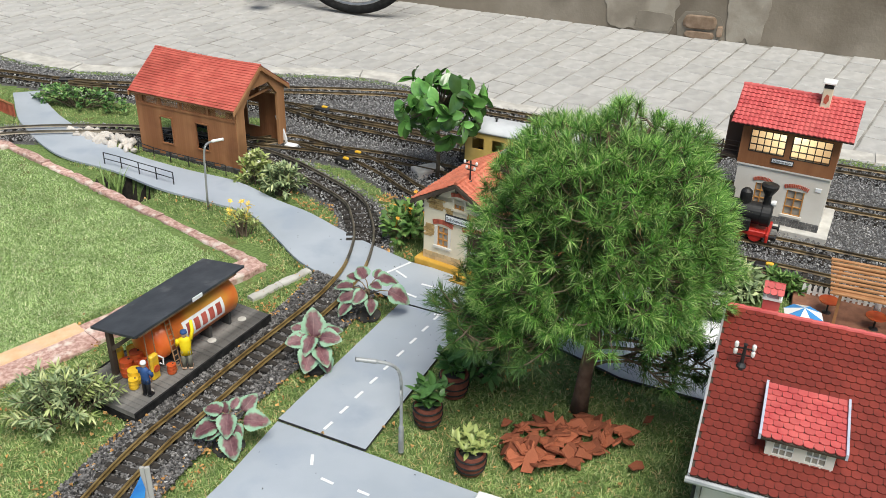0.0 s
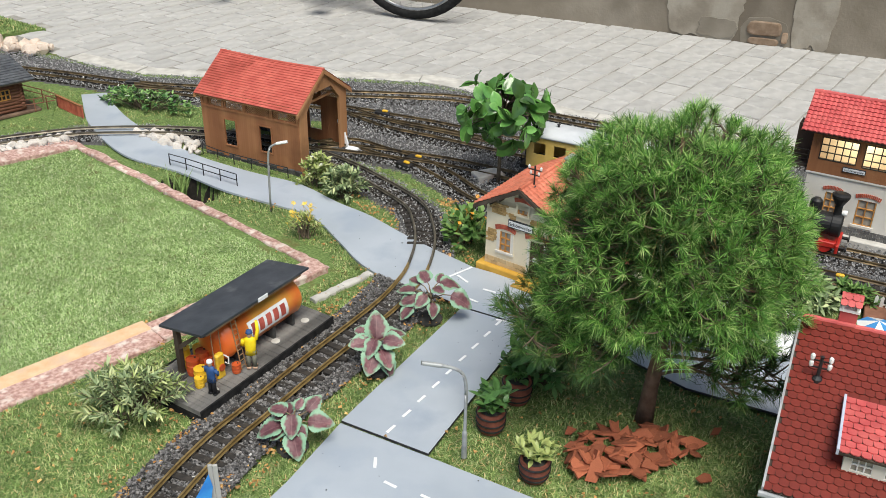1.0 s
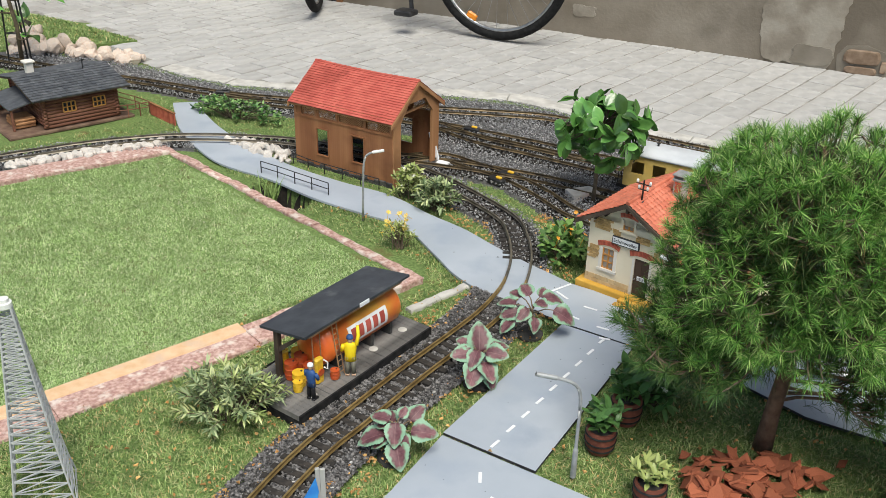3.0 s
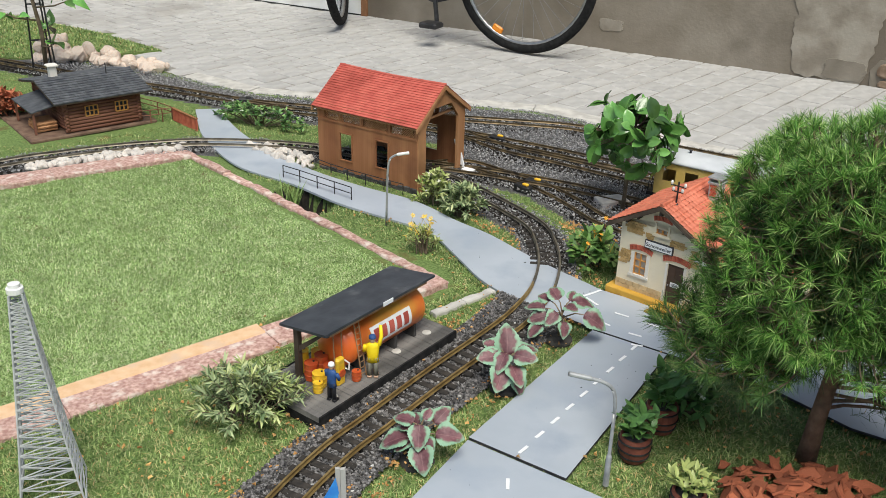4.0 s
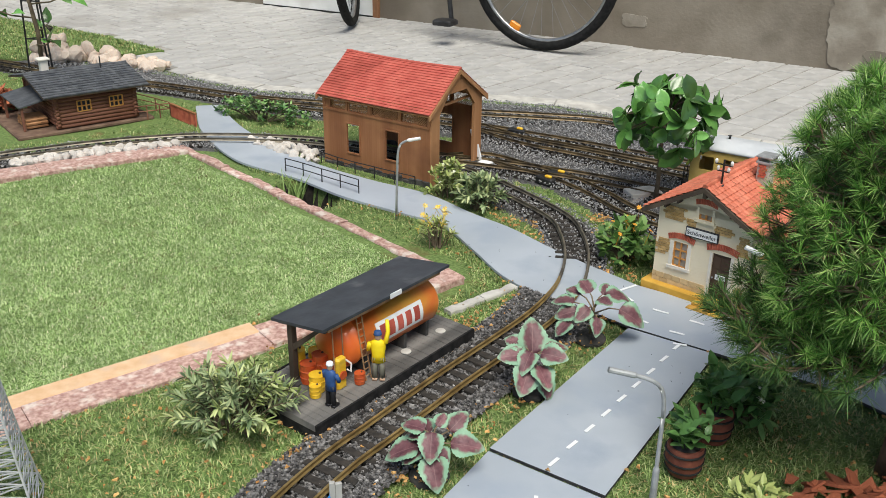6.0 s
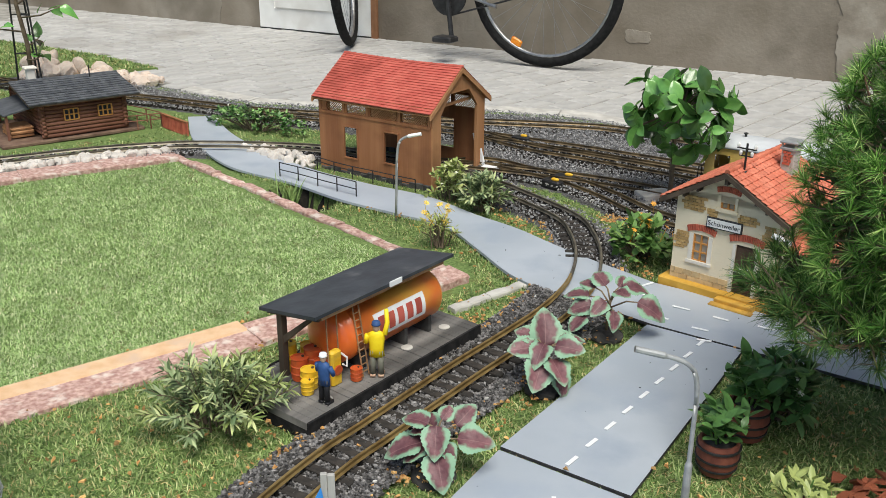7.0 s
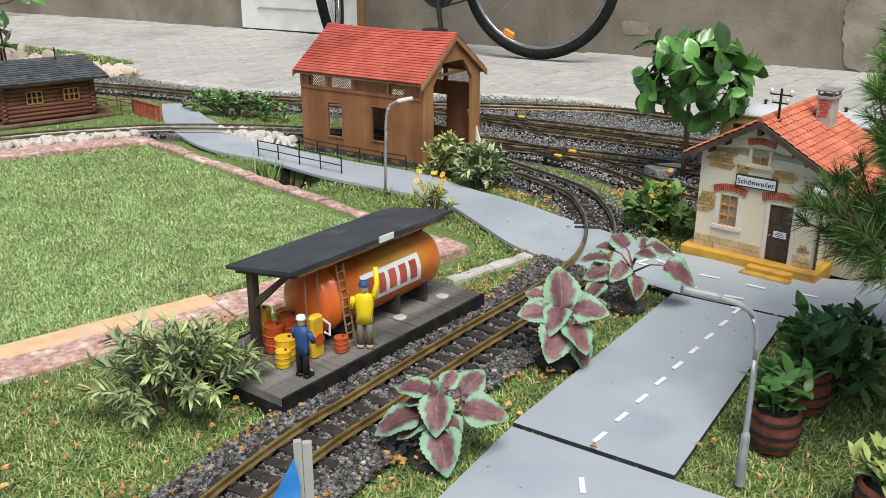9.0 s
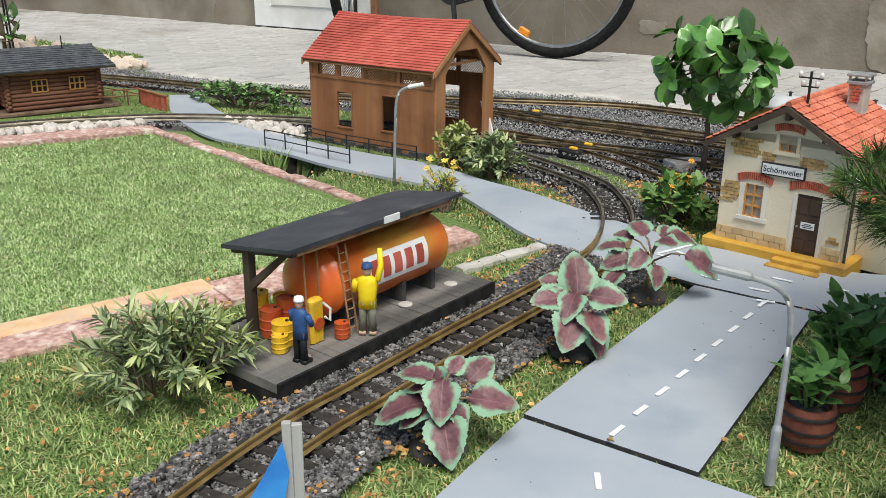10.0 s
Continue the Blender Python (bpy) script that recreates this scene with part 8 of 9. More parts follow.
railing("field_fence", [(-1.640, 2.80), (-1.590, 2.835), (-1.560, 2.86), (-1.532, 2.884)], 0.034, (0.5, 1.0), 0.0017, M_LOG, "brown wooden fence beside the log cabin", "fence")
railing("field_fence", [(-1.70, 2.97), (-1.61, 2.93), (-1.54, 2.89)], 0.034, (0.5, 1.0), 0.0017, M_LOG, "brown wooden fence behind the log cabin", "fence")
rb = thing("red_board_fence", "low red-brown board fence at the road", "fence", -1.533, 2.884, 0, math.degrees(math.atan2(-0.098, 0.131)))
for k in range(10):
    bm = bmesh.new()
    box(bm, 0.0163 * k, 0.0163 * k + 0.0158, -0.002, 0.002, -0.01, 0.031, 0.0006)
    part("board", bm, M_REDBRICK, rb)
bm = bmesh.new()
box(bm, 0, 0.163, -0.004, 0.004, 0.0312, 0.0345)
part("cap_rail", bm, M_BOARD, rb)


# ---- lattice tower ----
def tower():
    M_TOWER = mat("light_grey_tower_plastic", (0.40, 0.41, 0.42), (0.54, 0.55, 0.56), 60, 0.5, 0.1)
    t = thing("lattice_tower", "grey lattice radio tower with a white cap", "tower", -0.884, 1.083, -0.01, 30)
    b, top, H = 0.046, 0.0085, 0.345
    cor = [(-1, -1), (1, -1), (1, 1), (-1, 1)]

    def P(c, z):
        w = b + (top - b) * (z / H) ** 0.82
        return Vector((c[0] * w, c[1] * w, z))

    for c in cor:
        bm = bmesh.new()
        tube(bm, [P(c, H * i / 10) for i in range(11)], 0.0016, 6)
        part("leg", bm, M_TOWER, t)
    zs = [0.0]
    while zs[-1] < H - 0.012:
        w = b + (top - b) * (zs[-1] / H) ** 0.82
        zs.append(min(H, zs[-1] + max(0.008, w * 0.5)))
    for i in range(4):
        a, c = cor[i], cor[(i + 1) % 4]
        bm = bmesh.new()
        for z0, z1 in zip(zs, zs[1:]):
            tube(bm, [P(a, z0), P(c, z1)], 0.0010, 4)
            tube(bm, [P(c, z0), P(a, z1)], 0.0010, 4)
            tube(bm, [P(a, z0), P(c, z0)], 0.0010, 4)
        tagged(part("lattice", bm, M_TOWER, t), kind="stuff")
    bm = bmesh.new()
    lathe(bm, [(0.011, H), (0.0115, H + 0.001), (0.0115, H + 0.008), (0.008, H + 0.0085), (0.008, H + 0.014), (0.001, H + 0.0145)], 14)
    part("cap", bm, M_PORCELAIN, t, "white cap")


tower()

# pennant post in the foreground
fl = thing("pennant_post", "grey wooden post with a blue pennant", "flag", -0.422, 1.059, -0.01, 20)
bm = bmesh.new()
box(bm, -0.0078, -0.0012, 0, 0.005, 0, 0.1405, 0.0006)
box(bm, -0.0010, 0.0066, 0.0004, 0.0052, 0, 0.1385, 0.0006)
part("post", bm, wood("weathered_grey_lath", (0.34, 0.33, 0.31), (0.50, 0.49, 0.47)), fl)
bm = bmesh.new()
rows = []
for k in range(8):
    s = k / 7
    rows.append([(-0.0076 - 0.055 * s + 0.004 * math.sin(5 * q + s), -0.003 - 0.006 * math.sin(3 * s) - 0.004 * q, 0.128 - 0.085 * s - 0.075 * q * (1 - s)) for q in (0, 0.33, 0.66, 1.0)])
hull(bm, rows, cap=False, close=False)
part("pennant", bm, mat("blue_cloth", (0.02, 0.16, 0.52), (0.05, 0.30, 0.70), 25, 0.8, 0.2), fl, "bright blue pennant", smooth=True)

# ---- broken roof tiles under the pine ----
M_SHARD = mat("terracotta_shard", (0.29, 0.082, 0.042), (0.41, 0.135, 0.066), 45, 0.85, 0.35, spread=0.3)


def shard_mesh(k):
    r = random.Random(k)
    bm = bmesh.new()
    n = r.choice((4, 5, 5))
    pts = []
    for i in range(n):
        a = 6.283 * (i + r.uniform(-0.25, 0.25)) / n
        q = r.uniform(0.7, 1.2)
        pts.append((q * math.cos(a) * 1.35, q * math.sin(a) * 0.8, 0))
    prism(bm, pts, (0, 0, 0.26))
    bmesh.ops.recalc_face_normals(bm, faces=bm.faces)
    return finish("tile_shard", bm, M_SHARD)


SHARDS = [shard_mesh(k) for k in range(8)]
r = random.Random(9)
for k in range(95):
    a, q = r.uniform(0, 6.283), math.sqrt(r.random())
    x, y = 0.235 + 0.115 * q * math.cos(a), 1.300 + 0.066 * q * math.sin(a) + 0.02 * math.cos(a)
    s = r.uniform(0.010, 0.022)
    ob = new("tile_shard", r.choice(SHARDS))
    ob.matrix_world = pose(x, y, 0.002 + 0.020 * (1 - q) * r.random() + 0.004, r.gauss(0, 24), r.gauss(0, 24), r.uniform(0, 360)) @ Matrix.Diagonal((s, s, s * 0.75, 1))
    tagged(ob, "broken terracotta tile shard under the pine", "tile shard", "terracotta shards")
for x, y in ((0.392, 1.37), (0.352, 1.245), (0.13, 1.345)):
    ob = new("tile_shard", r.choice(SHARDS))
    ob.matrix_world = pose(x, y, 0.003, 8, 5, 40) @ Matrix.Diagonal((0.013, 0.013, 0.01, 1))
    tagged(ob, "single terracotta tile shard on the turf", "tile shard", "terracotta shards")

# ---- white box at the near road ----
wb = thing("white_box", "small white plastic box beside the near road", "box", 0.098, 1.128, -0.004, -20)
bm = bmesh.new()
box(bm, -0.024, 0.024, -0.03, 0.014, 0, 0.022, 0.002)
part("body", bm, M_PORCELAIN, wb)
bm = bmesh.new()
box(bm, -0.026, 0.026, -0.032, 0.016, 0.022, 0.027, 0.002)
part("lid", bm, M_PORCELAIN, wb)


# ---- rolling stock ----
M_COACH = mat("cream_yellow_coach_paint", (0.62, 0.43, 0.12), (0.70, 0.50, 0.17), 30, 0.45, 0.05)
M_COACHROOF = mat("light_grey_coach_roof", (0.50, 0.52, 0.55), (0.60, 0.62, 0.65), 20, 0.5, 0.1)
M_LOCO = mat("black_loco_paint", (0.008, 0.008, 0.009), (0.018, 0.018, 0.019), 40, 0.5, 0.05)
M_LOCORED = mat("red_loco_paint", (0.42, 0.02, 0.015), (0.52, 0.035, 0.025), 40, 0.4, 0.05)


def wheel_set(parent, x, y, z, r0, material):
    bm = bmesh.new()
    q = [(r0 * 0.3, -0.002), (r0, -0.002), (r0, 0.0025), (r0 * 1.1, 0.003), (r0 * 1.1, 0.0045), (r0 * 0.3, 0.0045)]
    hull(bm, [[(x + a * math.cos(6.2832 * k / 18), y + b, z + a * math.sin(6.2832 * k / 18)) for k in range(18)] for a, b in q])
    bmesh.ops.recalc_face_normals(bm, faces=bm.faces)
    part("wheel", bm, material, parent)


def coach():
    t = thing("railway_coach", "cream-yellow railway coach with light grey roof", "railway coach", 0.225, 2.445, 0.012, -23)
    L, W = 0.17, 0.052
    wins = [(-0.15 + 0.06 * k, -0.115 + 0.06 * k, 0.066, 0.100) for k in range(6)]
    for s in (-1, 1):
        bm = bmesh.new()
        panel(bm, -L, L, 0.026, 0.118, wins, s * W - 0.0015, s * W + 0.0015)
        part("side_wall", bm, M_COACH, t)
    for s in (-1, 1):
        bm = bmesh.new()
        panel(bm, -W + 0.002, W - 0.002, 0.026, 0.118, [(-0.035, -0.012, 0.064, 0.100), (0.012, 0.035, 0.064, 0.100)], 0, 0.003, Matrix.Translation((s * L, 0, 0)) @ Matrix.Rotation(math.pi / 2, 4, "Z"))
        part("end_wall", bm, M_COACH, t)
    bm = bmesh.new()
    rows = []
    for x in (-L - 0.022, -L - 0.016, L + 0.016, L + 0.022):
        k = 0.96 if abs(x) > L + 0.02 else 1.0
        rows.append([(x, (W + 0.006) * math.cos(a) * k, 0.117 + 0.020 * math.sin(a) * k) for a in np.linspace(0, math.pi, 13)])
    hull(bm, rows)
    bmesh.ops.recalc_face_normals(bm, faces=bm.faces)
    rf = part("roof", bm, M_COACHROOF, t, smooth=True)
    for x in (-0.10, 0.06):
        bm = bmesh.new()
        lathe(bm, [(0.003, 0.135), (0.003, 0.143), (0.006, 0.145), (0.001, 0.147)], 10, x, 0)
        part("roof_vent", bm, M_BLACK, rf)
    bm = bmesh.new()
    box(bm, -L - 0.02, L + 0.02, -W, W, 0.016, 0.026)
    part("underframe", bm, M_BLACK, t)
    for s in (-1, 1):
        bm = bmesh.new()
        for y in (-0.045, -0.02, 0.02, 0.045):
            tube(bm, [(s * (L + 0.018), y, 0.026), (s * (L + 0.018), y, 0.06)], 0.0013, 6)
        tube(bm, [(s * (L + 0.018), -0.045, 0.06), (s * (L + 0.018), 0.045, 0.06)], 0.0013, 6)
        part("platform_rail", bm, M_BLACK, t)
        for e in (-1, 1):
            wheel_set(t, s * 0.11, e * 0.0255, 0.013, 0.013, M_BLACK)


coach()


def loco():
    t = thing("steam_locomotive", "black model steam locomotive with red frame", "locomotive", 0.715, 2.128, 0.012, -24)
    bm = bmesh.new()
    box(bm, -0.12, 0.10, -0.030, 0.030, 0.016, 0.030, 0.002)
    part("frame", bm, M_LOCORED, t, "red frame")
    bm = bmesh.new()
    box(bm, 0.1005, 0.108, -0.045, 0.045, 0.010, 0.032, 0.002)
    fb = part("buffer_beam", bm, M_LOCORED, t)
    for y in (-0.03, 0.03):
        bm = bmesh.new()
        tube(bm, [(0.1085, y, 0.022), (0.122, y, 0.022), (0.1225, y, 0.022), (0.126, y, 0.022)], [0.004, 0.004, 0.009, 0.008], 12)
        part("buffer", bm, M_LOCO, fb)
    bm = bmesh.new()
    tube(bm, [(-0.05, 0, 0.066), (0.078, 0, 0.066), (0.080, 0, 0.066), (0.1, 0, 0.066), (0.103, 0, 0.066)], [0.028, 0.028, 0.030, 0.030, 0.025], 24)
    part("boiler", bm, M_LOCO, t, smooth=False)
    bm = bmesh.new()
    lathe(bm, [(0.010, 0.090), (0.009, 0.100), (0.009, 0.118), (0.018, 0.134), (0.021, 0.140), (0.021, 0.146), (0.012, 0.150), (0.001, 0.150)], 16, 0.086, 0)
    part("chimney", bm, M_LOCO, t, "flared black chimney")
    for x, q in ((0.035, 0.015), (-0.005, 0.012)):
        bm = bmesh.new()
        lathe(bm, [(q, 0.088), (q, 0.112), (q * 0.92, 0.120), (q * 0.5, 0.126), (0.001, 0.127)], 16, x, 0)
        part("dome", bm, M_LOCO, t)
    bm = bmesh.new()
    panel(bm, -0.13, -0.055, 0.030, 0.135, [(-0.112, -0.074, 0.088, 0.122)], -0.045, -0.042)
    panel(bm, -0.13, -0.055, 0.030, 0.135, [(-0.112, -0.074, 0.088, 0.122)], 0.042, 0.045)
    panel(bm, -0.042, 0.042, 0.030, 0.135, [(-0.034, -0.012, 0.10, 0.122), (0.012, 0.034, 0.10, 0.122)], 0, 0.003, Matrix.Translation((-0.055, 0, 0)) @ Matrix.Rotation(math.pi / 2, 4, "Z"))
    part("cab", bm, M_LOCO, t)
    bm = bmesh.new()
    hull(bm, [[(x, 0.050 * math.cos(a), 0.133 + 0.016 * math.sin(a)) for a in np.linspace(0, math.pi, 11)] for x in (-0.14, -0.045)])
    part("cab_roof", bm, M_LOCO, t)
    bm = bmesh.new()
    for s in (-1, 1):
        box(bm, -0.05, 0.06, s * 0.0375 - 0.0075, s * 0.0375 + 0.0075, 0.032, 0.062, 0.002)
    part("side_tanks", bm, M_LOCO, t)
    bm = bmesh.new()
    lathe(bm, [(0.006, 0), (0.0075, 0.006), (0.0075, 0.012), (0.001, 0.012)], 12)
    o = part("headlamp", bm, M_PORCELAIN, t)
    o.matrix_basis = pose(0.096, 0, 0.100, 0, 90, 0)
    for x in (-0.07, -0.02, 0.03, 0.075):
        for e in (-1, 1):
            wheel_set(t, x, e * 0.0255, 0.016, 0.016, M_LOCORED)
    w = thing("railway_wagon", "dark green railway wagon behind the locomotive", "railway wagon", 0.462, 2.238, 0.012, -24)
    bm = bmesh.new()
    box(bm, -0.11, 0.11, -0.048, 0.048, 0.024, 0.105, 0.003)
    part("body", bm, mat("dark_green_wagon", (0.02, 0.045, 0.035), (0.035, 0.065, 0.05), 30, 0.5, 0.1), w)
    bm = bmesh.new()
    hull(bm, [[(x, 0.052 * math.cos(a), 0.105 + 0.014 * math.sin(a)) for a in np.linspace(0, math.pi, 11)] for x in (-0.115, 0.115)])
    part("roof", bm, mat("grey_wagon_roof", (0.10, 0.11, 0.105), (0.16, 0.17, 0.165), 30, 0.7, 0.2), w)
    for s in (-1, 1):
        for e in (-1, 1):
            wheel_set(w, s * 0.075, e * 0.0255, 0.013, 0.013, M_BLACK)


loco()


# ---- toy car ----
def car(x, y, rz, paint, label):
    t = thing("toy_car", label, "toy car", x, y, 0.001, rz, group="toy cars on the road sheet")
    bm = bmesh.new()
    secs = [(-0.098, 0.026, 0.030, 0.018), (-0.092, 0.034, 0.036, 0.012), (-0.06, 0.040, 0.041, 0.009), (-0.02, 0.041, 0.038, 0.009), (0.03, 0.041, 0.036, 0.009), (0.065, 0.040, 0.031, 0.009), (0.088, 0.036, 0.025, 0.011), (0.097, 0.027, 0.020, 0.014)]
    hull(bm, [[(sx, -w, z0), (sx, -w * 1.02, (z0 + z1) * 0.55), (sx, -w * 0.93, z1 - 0.002), (sx, -w * 0.6, z1), (sx, w * 0.6, z1), (sx, w * 0.93, z1 - 0.002), (sx, w * 1.02, (z0 + z1) * 0.55), (sx, w, z0)] for sx, w, z1, z0 in secs])
    bmesh.ops.recalc_face_normals(bm, faces=bm.faces)
    part("body", bm, paint, t, smooth=True)
    bm = bmesh.new()
    hull(bm, [[(-0.075, -0.032, 0.038), (0.038, -0.034, 0.035), (0.038, 0.034, 0.035), (-0.075, 0.032, 0.038)], [(-0.050, -0.026, 0.0535), (0.008, -0.027, 0.055), (0.008, 0.027, 0.055), (-0.050, 0.026, 0.0535)]])
    bmesh.ops.recalc_face_normals(bm, faces=bm.faces)
    part("glazing", bm, mat("dark_car_glass", (0.05, 0.065, 0.08), (0.09, 0.11, 0.13), 10, 0.08, 0.0), t, "dark tinted glazing")
    bm = bmesh.new()
    box(bm, -0.052, 0.006, -0.0265, 0.0265, 0.0537, 0.0565, 0.002)
    part("roof", bm, paint, t)
    for sx in (-0.058, 0.06):
        for e in (-1, 1):
            bm = bmesh.new()
            hull(bm, [[(sx + a * math.cos(6.2832 * k / 20), e * 0.0385 + b, 0.0135 + a * math.sin(6.2832 * k / 20)) for k in range(20)] for a, b in ((0.005, -0.005), (0.0125, -0.005), (0.0135, -0.003), (0.0135, 0.003), (0.0125, 0.005), (0.005, 0.005))])
            bmesh.ops.recalc_face_normals(bm, faces=bm.faces)
            w = part("wheel", bm, M_BLACK, t)
            bm = bmesh.new()
            hull(bm, [[(sx + 0.008 * math.cos(6.2832 * k / 10), e * 0.0385 + b, 0.0135 + 0.008 * math.sin(6.2832 * k / 10)) for k in range(10)] for b in (-0.0056, 0.0056)])
            bmesh.ops.recalc_face_normals(bm, faces=bm.faces)
            part("rim", bm, M_GREYM, w)
    for e in (-1, 1):
        bm = bmesh.new()
        box(bm, 0.086, 0.0965, e * 0.024 - 0.007, e * 0.024 + 0.007, 0.0165, 0.0225, 0.001)
        part("headlight", bm, M_PORCELAIN, t)


M_CARW = mat("white_car_paint", (0.74, 0.75, 0.76), (0.80, 0.81, 0.82), 20, 0.2, 0.0, coat=0.6)
car(0.568, 1.700, -108, M_CARW, "white toy sports car parked on the road sheet")
car(0.452, 1.715, -100, mat("silver_car_paint", (0.42, 0.43, 0.45), (0.50, 0.51, 0.53), 20, 0.3, 0.0, metal=0.6), "silver toy car parked under the pine")


# ---- garden terrace behind the front house ----
def terrace():
    t = thing("terrace", "reddish tiled terrace of the model house", "terrace", 0.87, 1.735, 0, -20)
    bm = bmesh.new()
    box(bm, -0.10, 0.16, -0.10, 0.10, -0.012, 0.006, 0.002)
    part("floor", bm, mat("terracotta_floor", (0.20, 0.09, 0.055), (0.30, 0.14, 0.085), 40, 0.8, 0.3), t)
    p = thing("pergola", "wooden pergola with slatted roof over the terrace", "pergola", 0.938, 1.722, 0.006, -20)
    for x in (-0.085, 0.10):
        for y in (-0.05, 0.075):
            bm = bmesh.new()
            box(bm, x, x + 0.006, y, y + 0.006, 0, 0.080)
            part("post", bm, M_TAN, p)
    for y in (-0.052, 0.073):
        bm = bmesh.new()
        box(bm, -0.10, 0.12, y, y + 0.008, 0.0802, 0.087)
        part("beam", bm, M_TAN, p)
    for k in range(9):
        y = -0.068 + 0.0195 * k
        bm = bmesh.new()
        box(bm, -0.105, 0.125, y, y + 0.0085, 0.0872, 0.0905)
        part("slat", bm, M_TAN, p)
    u = thing("parasol", "blue and white striped parasol over the terrace", "parasol", 0.735, 1.613, 0.0, 10)
    bm = bmesh.new()
    tube(bm, [(0, 0, 0), (0, 0, 0.103)], 0.0018, 8)
    part("pole", bm, M_PORCELAIN, u)
    for k in range(8):
        bm = bmesh.new()
        a0, a1 = 6.2832 * k / 8, 6.2832 * (k + 1) / 8
        R = 0.040
        top, e0, e1 = Vector((0, 0, 0.106)), Vector((R * math.cos(a0), R * math.sin(a0), 0.090)), Vector((R * math.cos(a1), R * math.sin(a1), 0.090))
        prism(bm, [top, e0, e1], (0, 0, 0.0012))
        bmesh.ops.recalc_face_normals(bm, faces=bm.faces)
        part("canopy_panel", bm, M_PORCELAIN if k % 2 else mat("blue_canopy", (0.04, 0.22, 0.52), (0.06, 0.28, 0.6), 30, 0.7, 0.05), u)
    for x, y in ((0.85, 1.76), (0.93, 1.70)):
        g = thing("garden_table", "round reddish garden table on the terrace", "table", x, y, 0.006, 0, group="garden tables")
        bm = bmesh.new()
        lathe(bm, [(0.020, 0.030), (0.022, 0.031), (0.022, 0.033), (0.001, 0.0335)], 16)
        part("tabletop", bm, M_DRUM_R, g)
        bm = bmesh.new()
        lathe(bm, [(0.010, 0.0), (0.009, 0.002), (0.002, 0.004), (0.002, 0.030)], 10)
        part("leg", bm, M_BLACK, g)
    figurine(0.945, 1.735, 0.006, 120, 0.068, M_SIGNW, M_TROUSER, M_CLAY, M_SIGNW, "plain figurine in white shirt and pale hat")
    f = thing("picket_fence", "white picket fence behind the terrace", "fence", 0.82, 1.84, 0, -20)
    for k in range(14):
        bm = bmesh.new()
        x = 0.012 * k
        prism(bm, [(x, 0, -0.005), (x + 0.007, 0, -0.005), (x + 0.007, 0, 0.028), (x + 0.0035, 0, 0.033), (x, 0, 0.028)], (0, 0.002, 0))
        part("picket", bm, M_PORCELAIN, f)
    bm = bmesh.new()
    box(bm, 0, 0.165, 0.0021, 0.0036, 0.010, 0.014)
    part("rail", bm, M_PORCELAIN, f)


terrace()

# ---- trellis with climbing plant, and a clay bowl of orange flowers ----
tl = thing("plant_trellis", "black wire trellis with a climbing plant", "trellis", -2.30, 3.36, -0.01)
for a, b in (((-0.05, 0, 0), (-0.012, 0, 0.75)), ((0.05, 0, 0), (0.012, 0, 0.75)), ((0, 0.05, 0), (0, 0.012, 0.75))):
    bm = bmesh.new()
    tube(bm, [a, b], 0.0035, 6)
    part("post", bm, M_BLACK, tl)
for z in (0.12, 0.26, 0.40, 0.54):
    bm = bmesh.new()
    w = 0.05 - 0.038 * z / 0.75
    tube(bm, [(-w, 0, z), (w, 0, z), (0, w, z), (-w, 0, z)], 0.0025, 6)
    part("ring", bm, M_BLACK, tl)
vine = thing("climbing_plant", "climbing plant with sparse green leaves on the trellis", "plant", -2.30, 3.36, -0.01)
r = random.Random(31)
VL = [leaf_mesh("leaf", 0.075, 0.045, M_LAUREL, 0.2, d) for d in (0.2, 0.5)]
bm = bmesh.new()
tube(bm, [(0, 0.01, 0), (0.012, 0, 0.15), (-0.01, 0, 0.3), (0.01, 0, 0.45), (0, 0, 0.66)], [0.009, 0.008, 0.007, 0.006, 0.004], 8)
ends = []
for k in range(11):
    z = 0.10 + 0.05 * k
    a = r.uniform(0, 6.283) if k % 3 else r.uniform(-0.5, 0.3)
    d = Vector((math.cos(a), math.sin(a) * 0.6, 0.25))
    p0, p1 = Vector((0, 0, z)), Vector((0, 0, z)) + d * r.uniform(0.08, 0.20)
    tube(bm, [p0, p0.lerp(p1, 0.5) + Vector((0, 0, -0.01)), p1], [0.0035, 0.003, 0.0015], 6)
    for q in (0.45, 0.7, 0.85, 1.0):
        w = (d + Vector((r.gauss(0, 0.8), r.gauss(0, 0.8), r.gauss(-0.2, 0.5)))).normalized()
        ob = new("leaf", r.choice(VL))
        ob.parent = vine
        ob.matrix_basis = aim(p0.lerp(p1, q), w, r.uniform(-0.7, 0.7)) @ Matrix.Scale(r.uniform(0.55, 1.0), 4)
part("stem", bm, M_TWIG, vine, smooth=True)
bush("orange_flower_pot", "orange-red foliage in a clay bowl behind the cabin", -2.10, 2.80, 0.075, 0.06, 0.085, 0.03, 0.012, 60, 10, M_SHARD, 41)


# ---- door, broken plaster and bicycle at the house wall ----
dm = WM
door = thing("door", "white panelled house door in the rendered wall", "door", kind="structure")
door.matrix_world = dm
M_DOORW = mat("white_door_paint", (0.74, 0.74, 0.72), (0.81, 0.81, 0.79), 12, 0.45, 0.1, stain=(0.66, 0.65, 0.62), stain_scale=5)
bm = bmesh.new()
box(bm, -2.19, -1.47, -0.012, 0.03, -0.005, 2.0)
part("leaf", bm, M_DOORW, door)
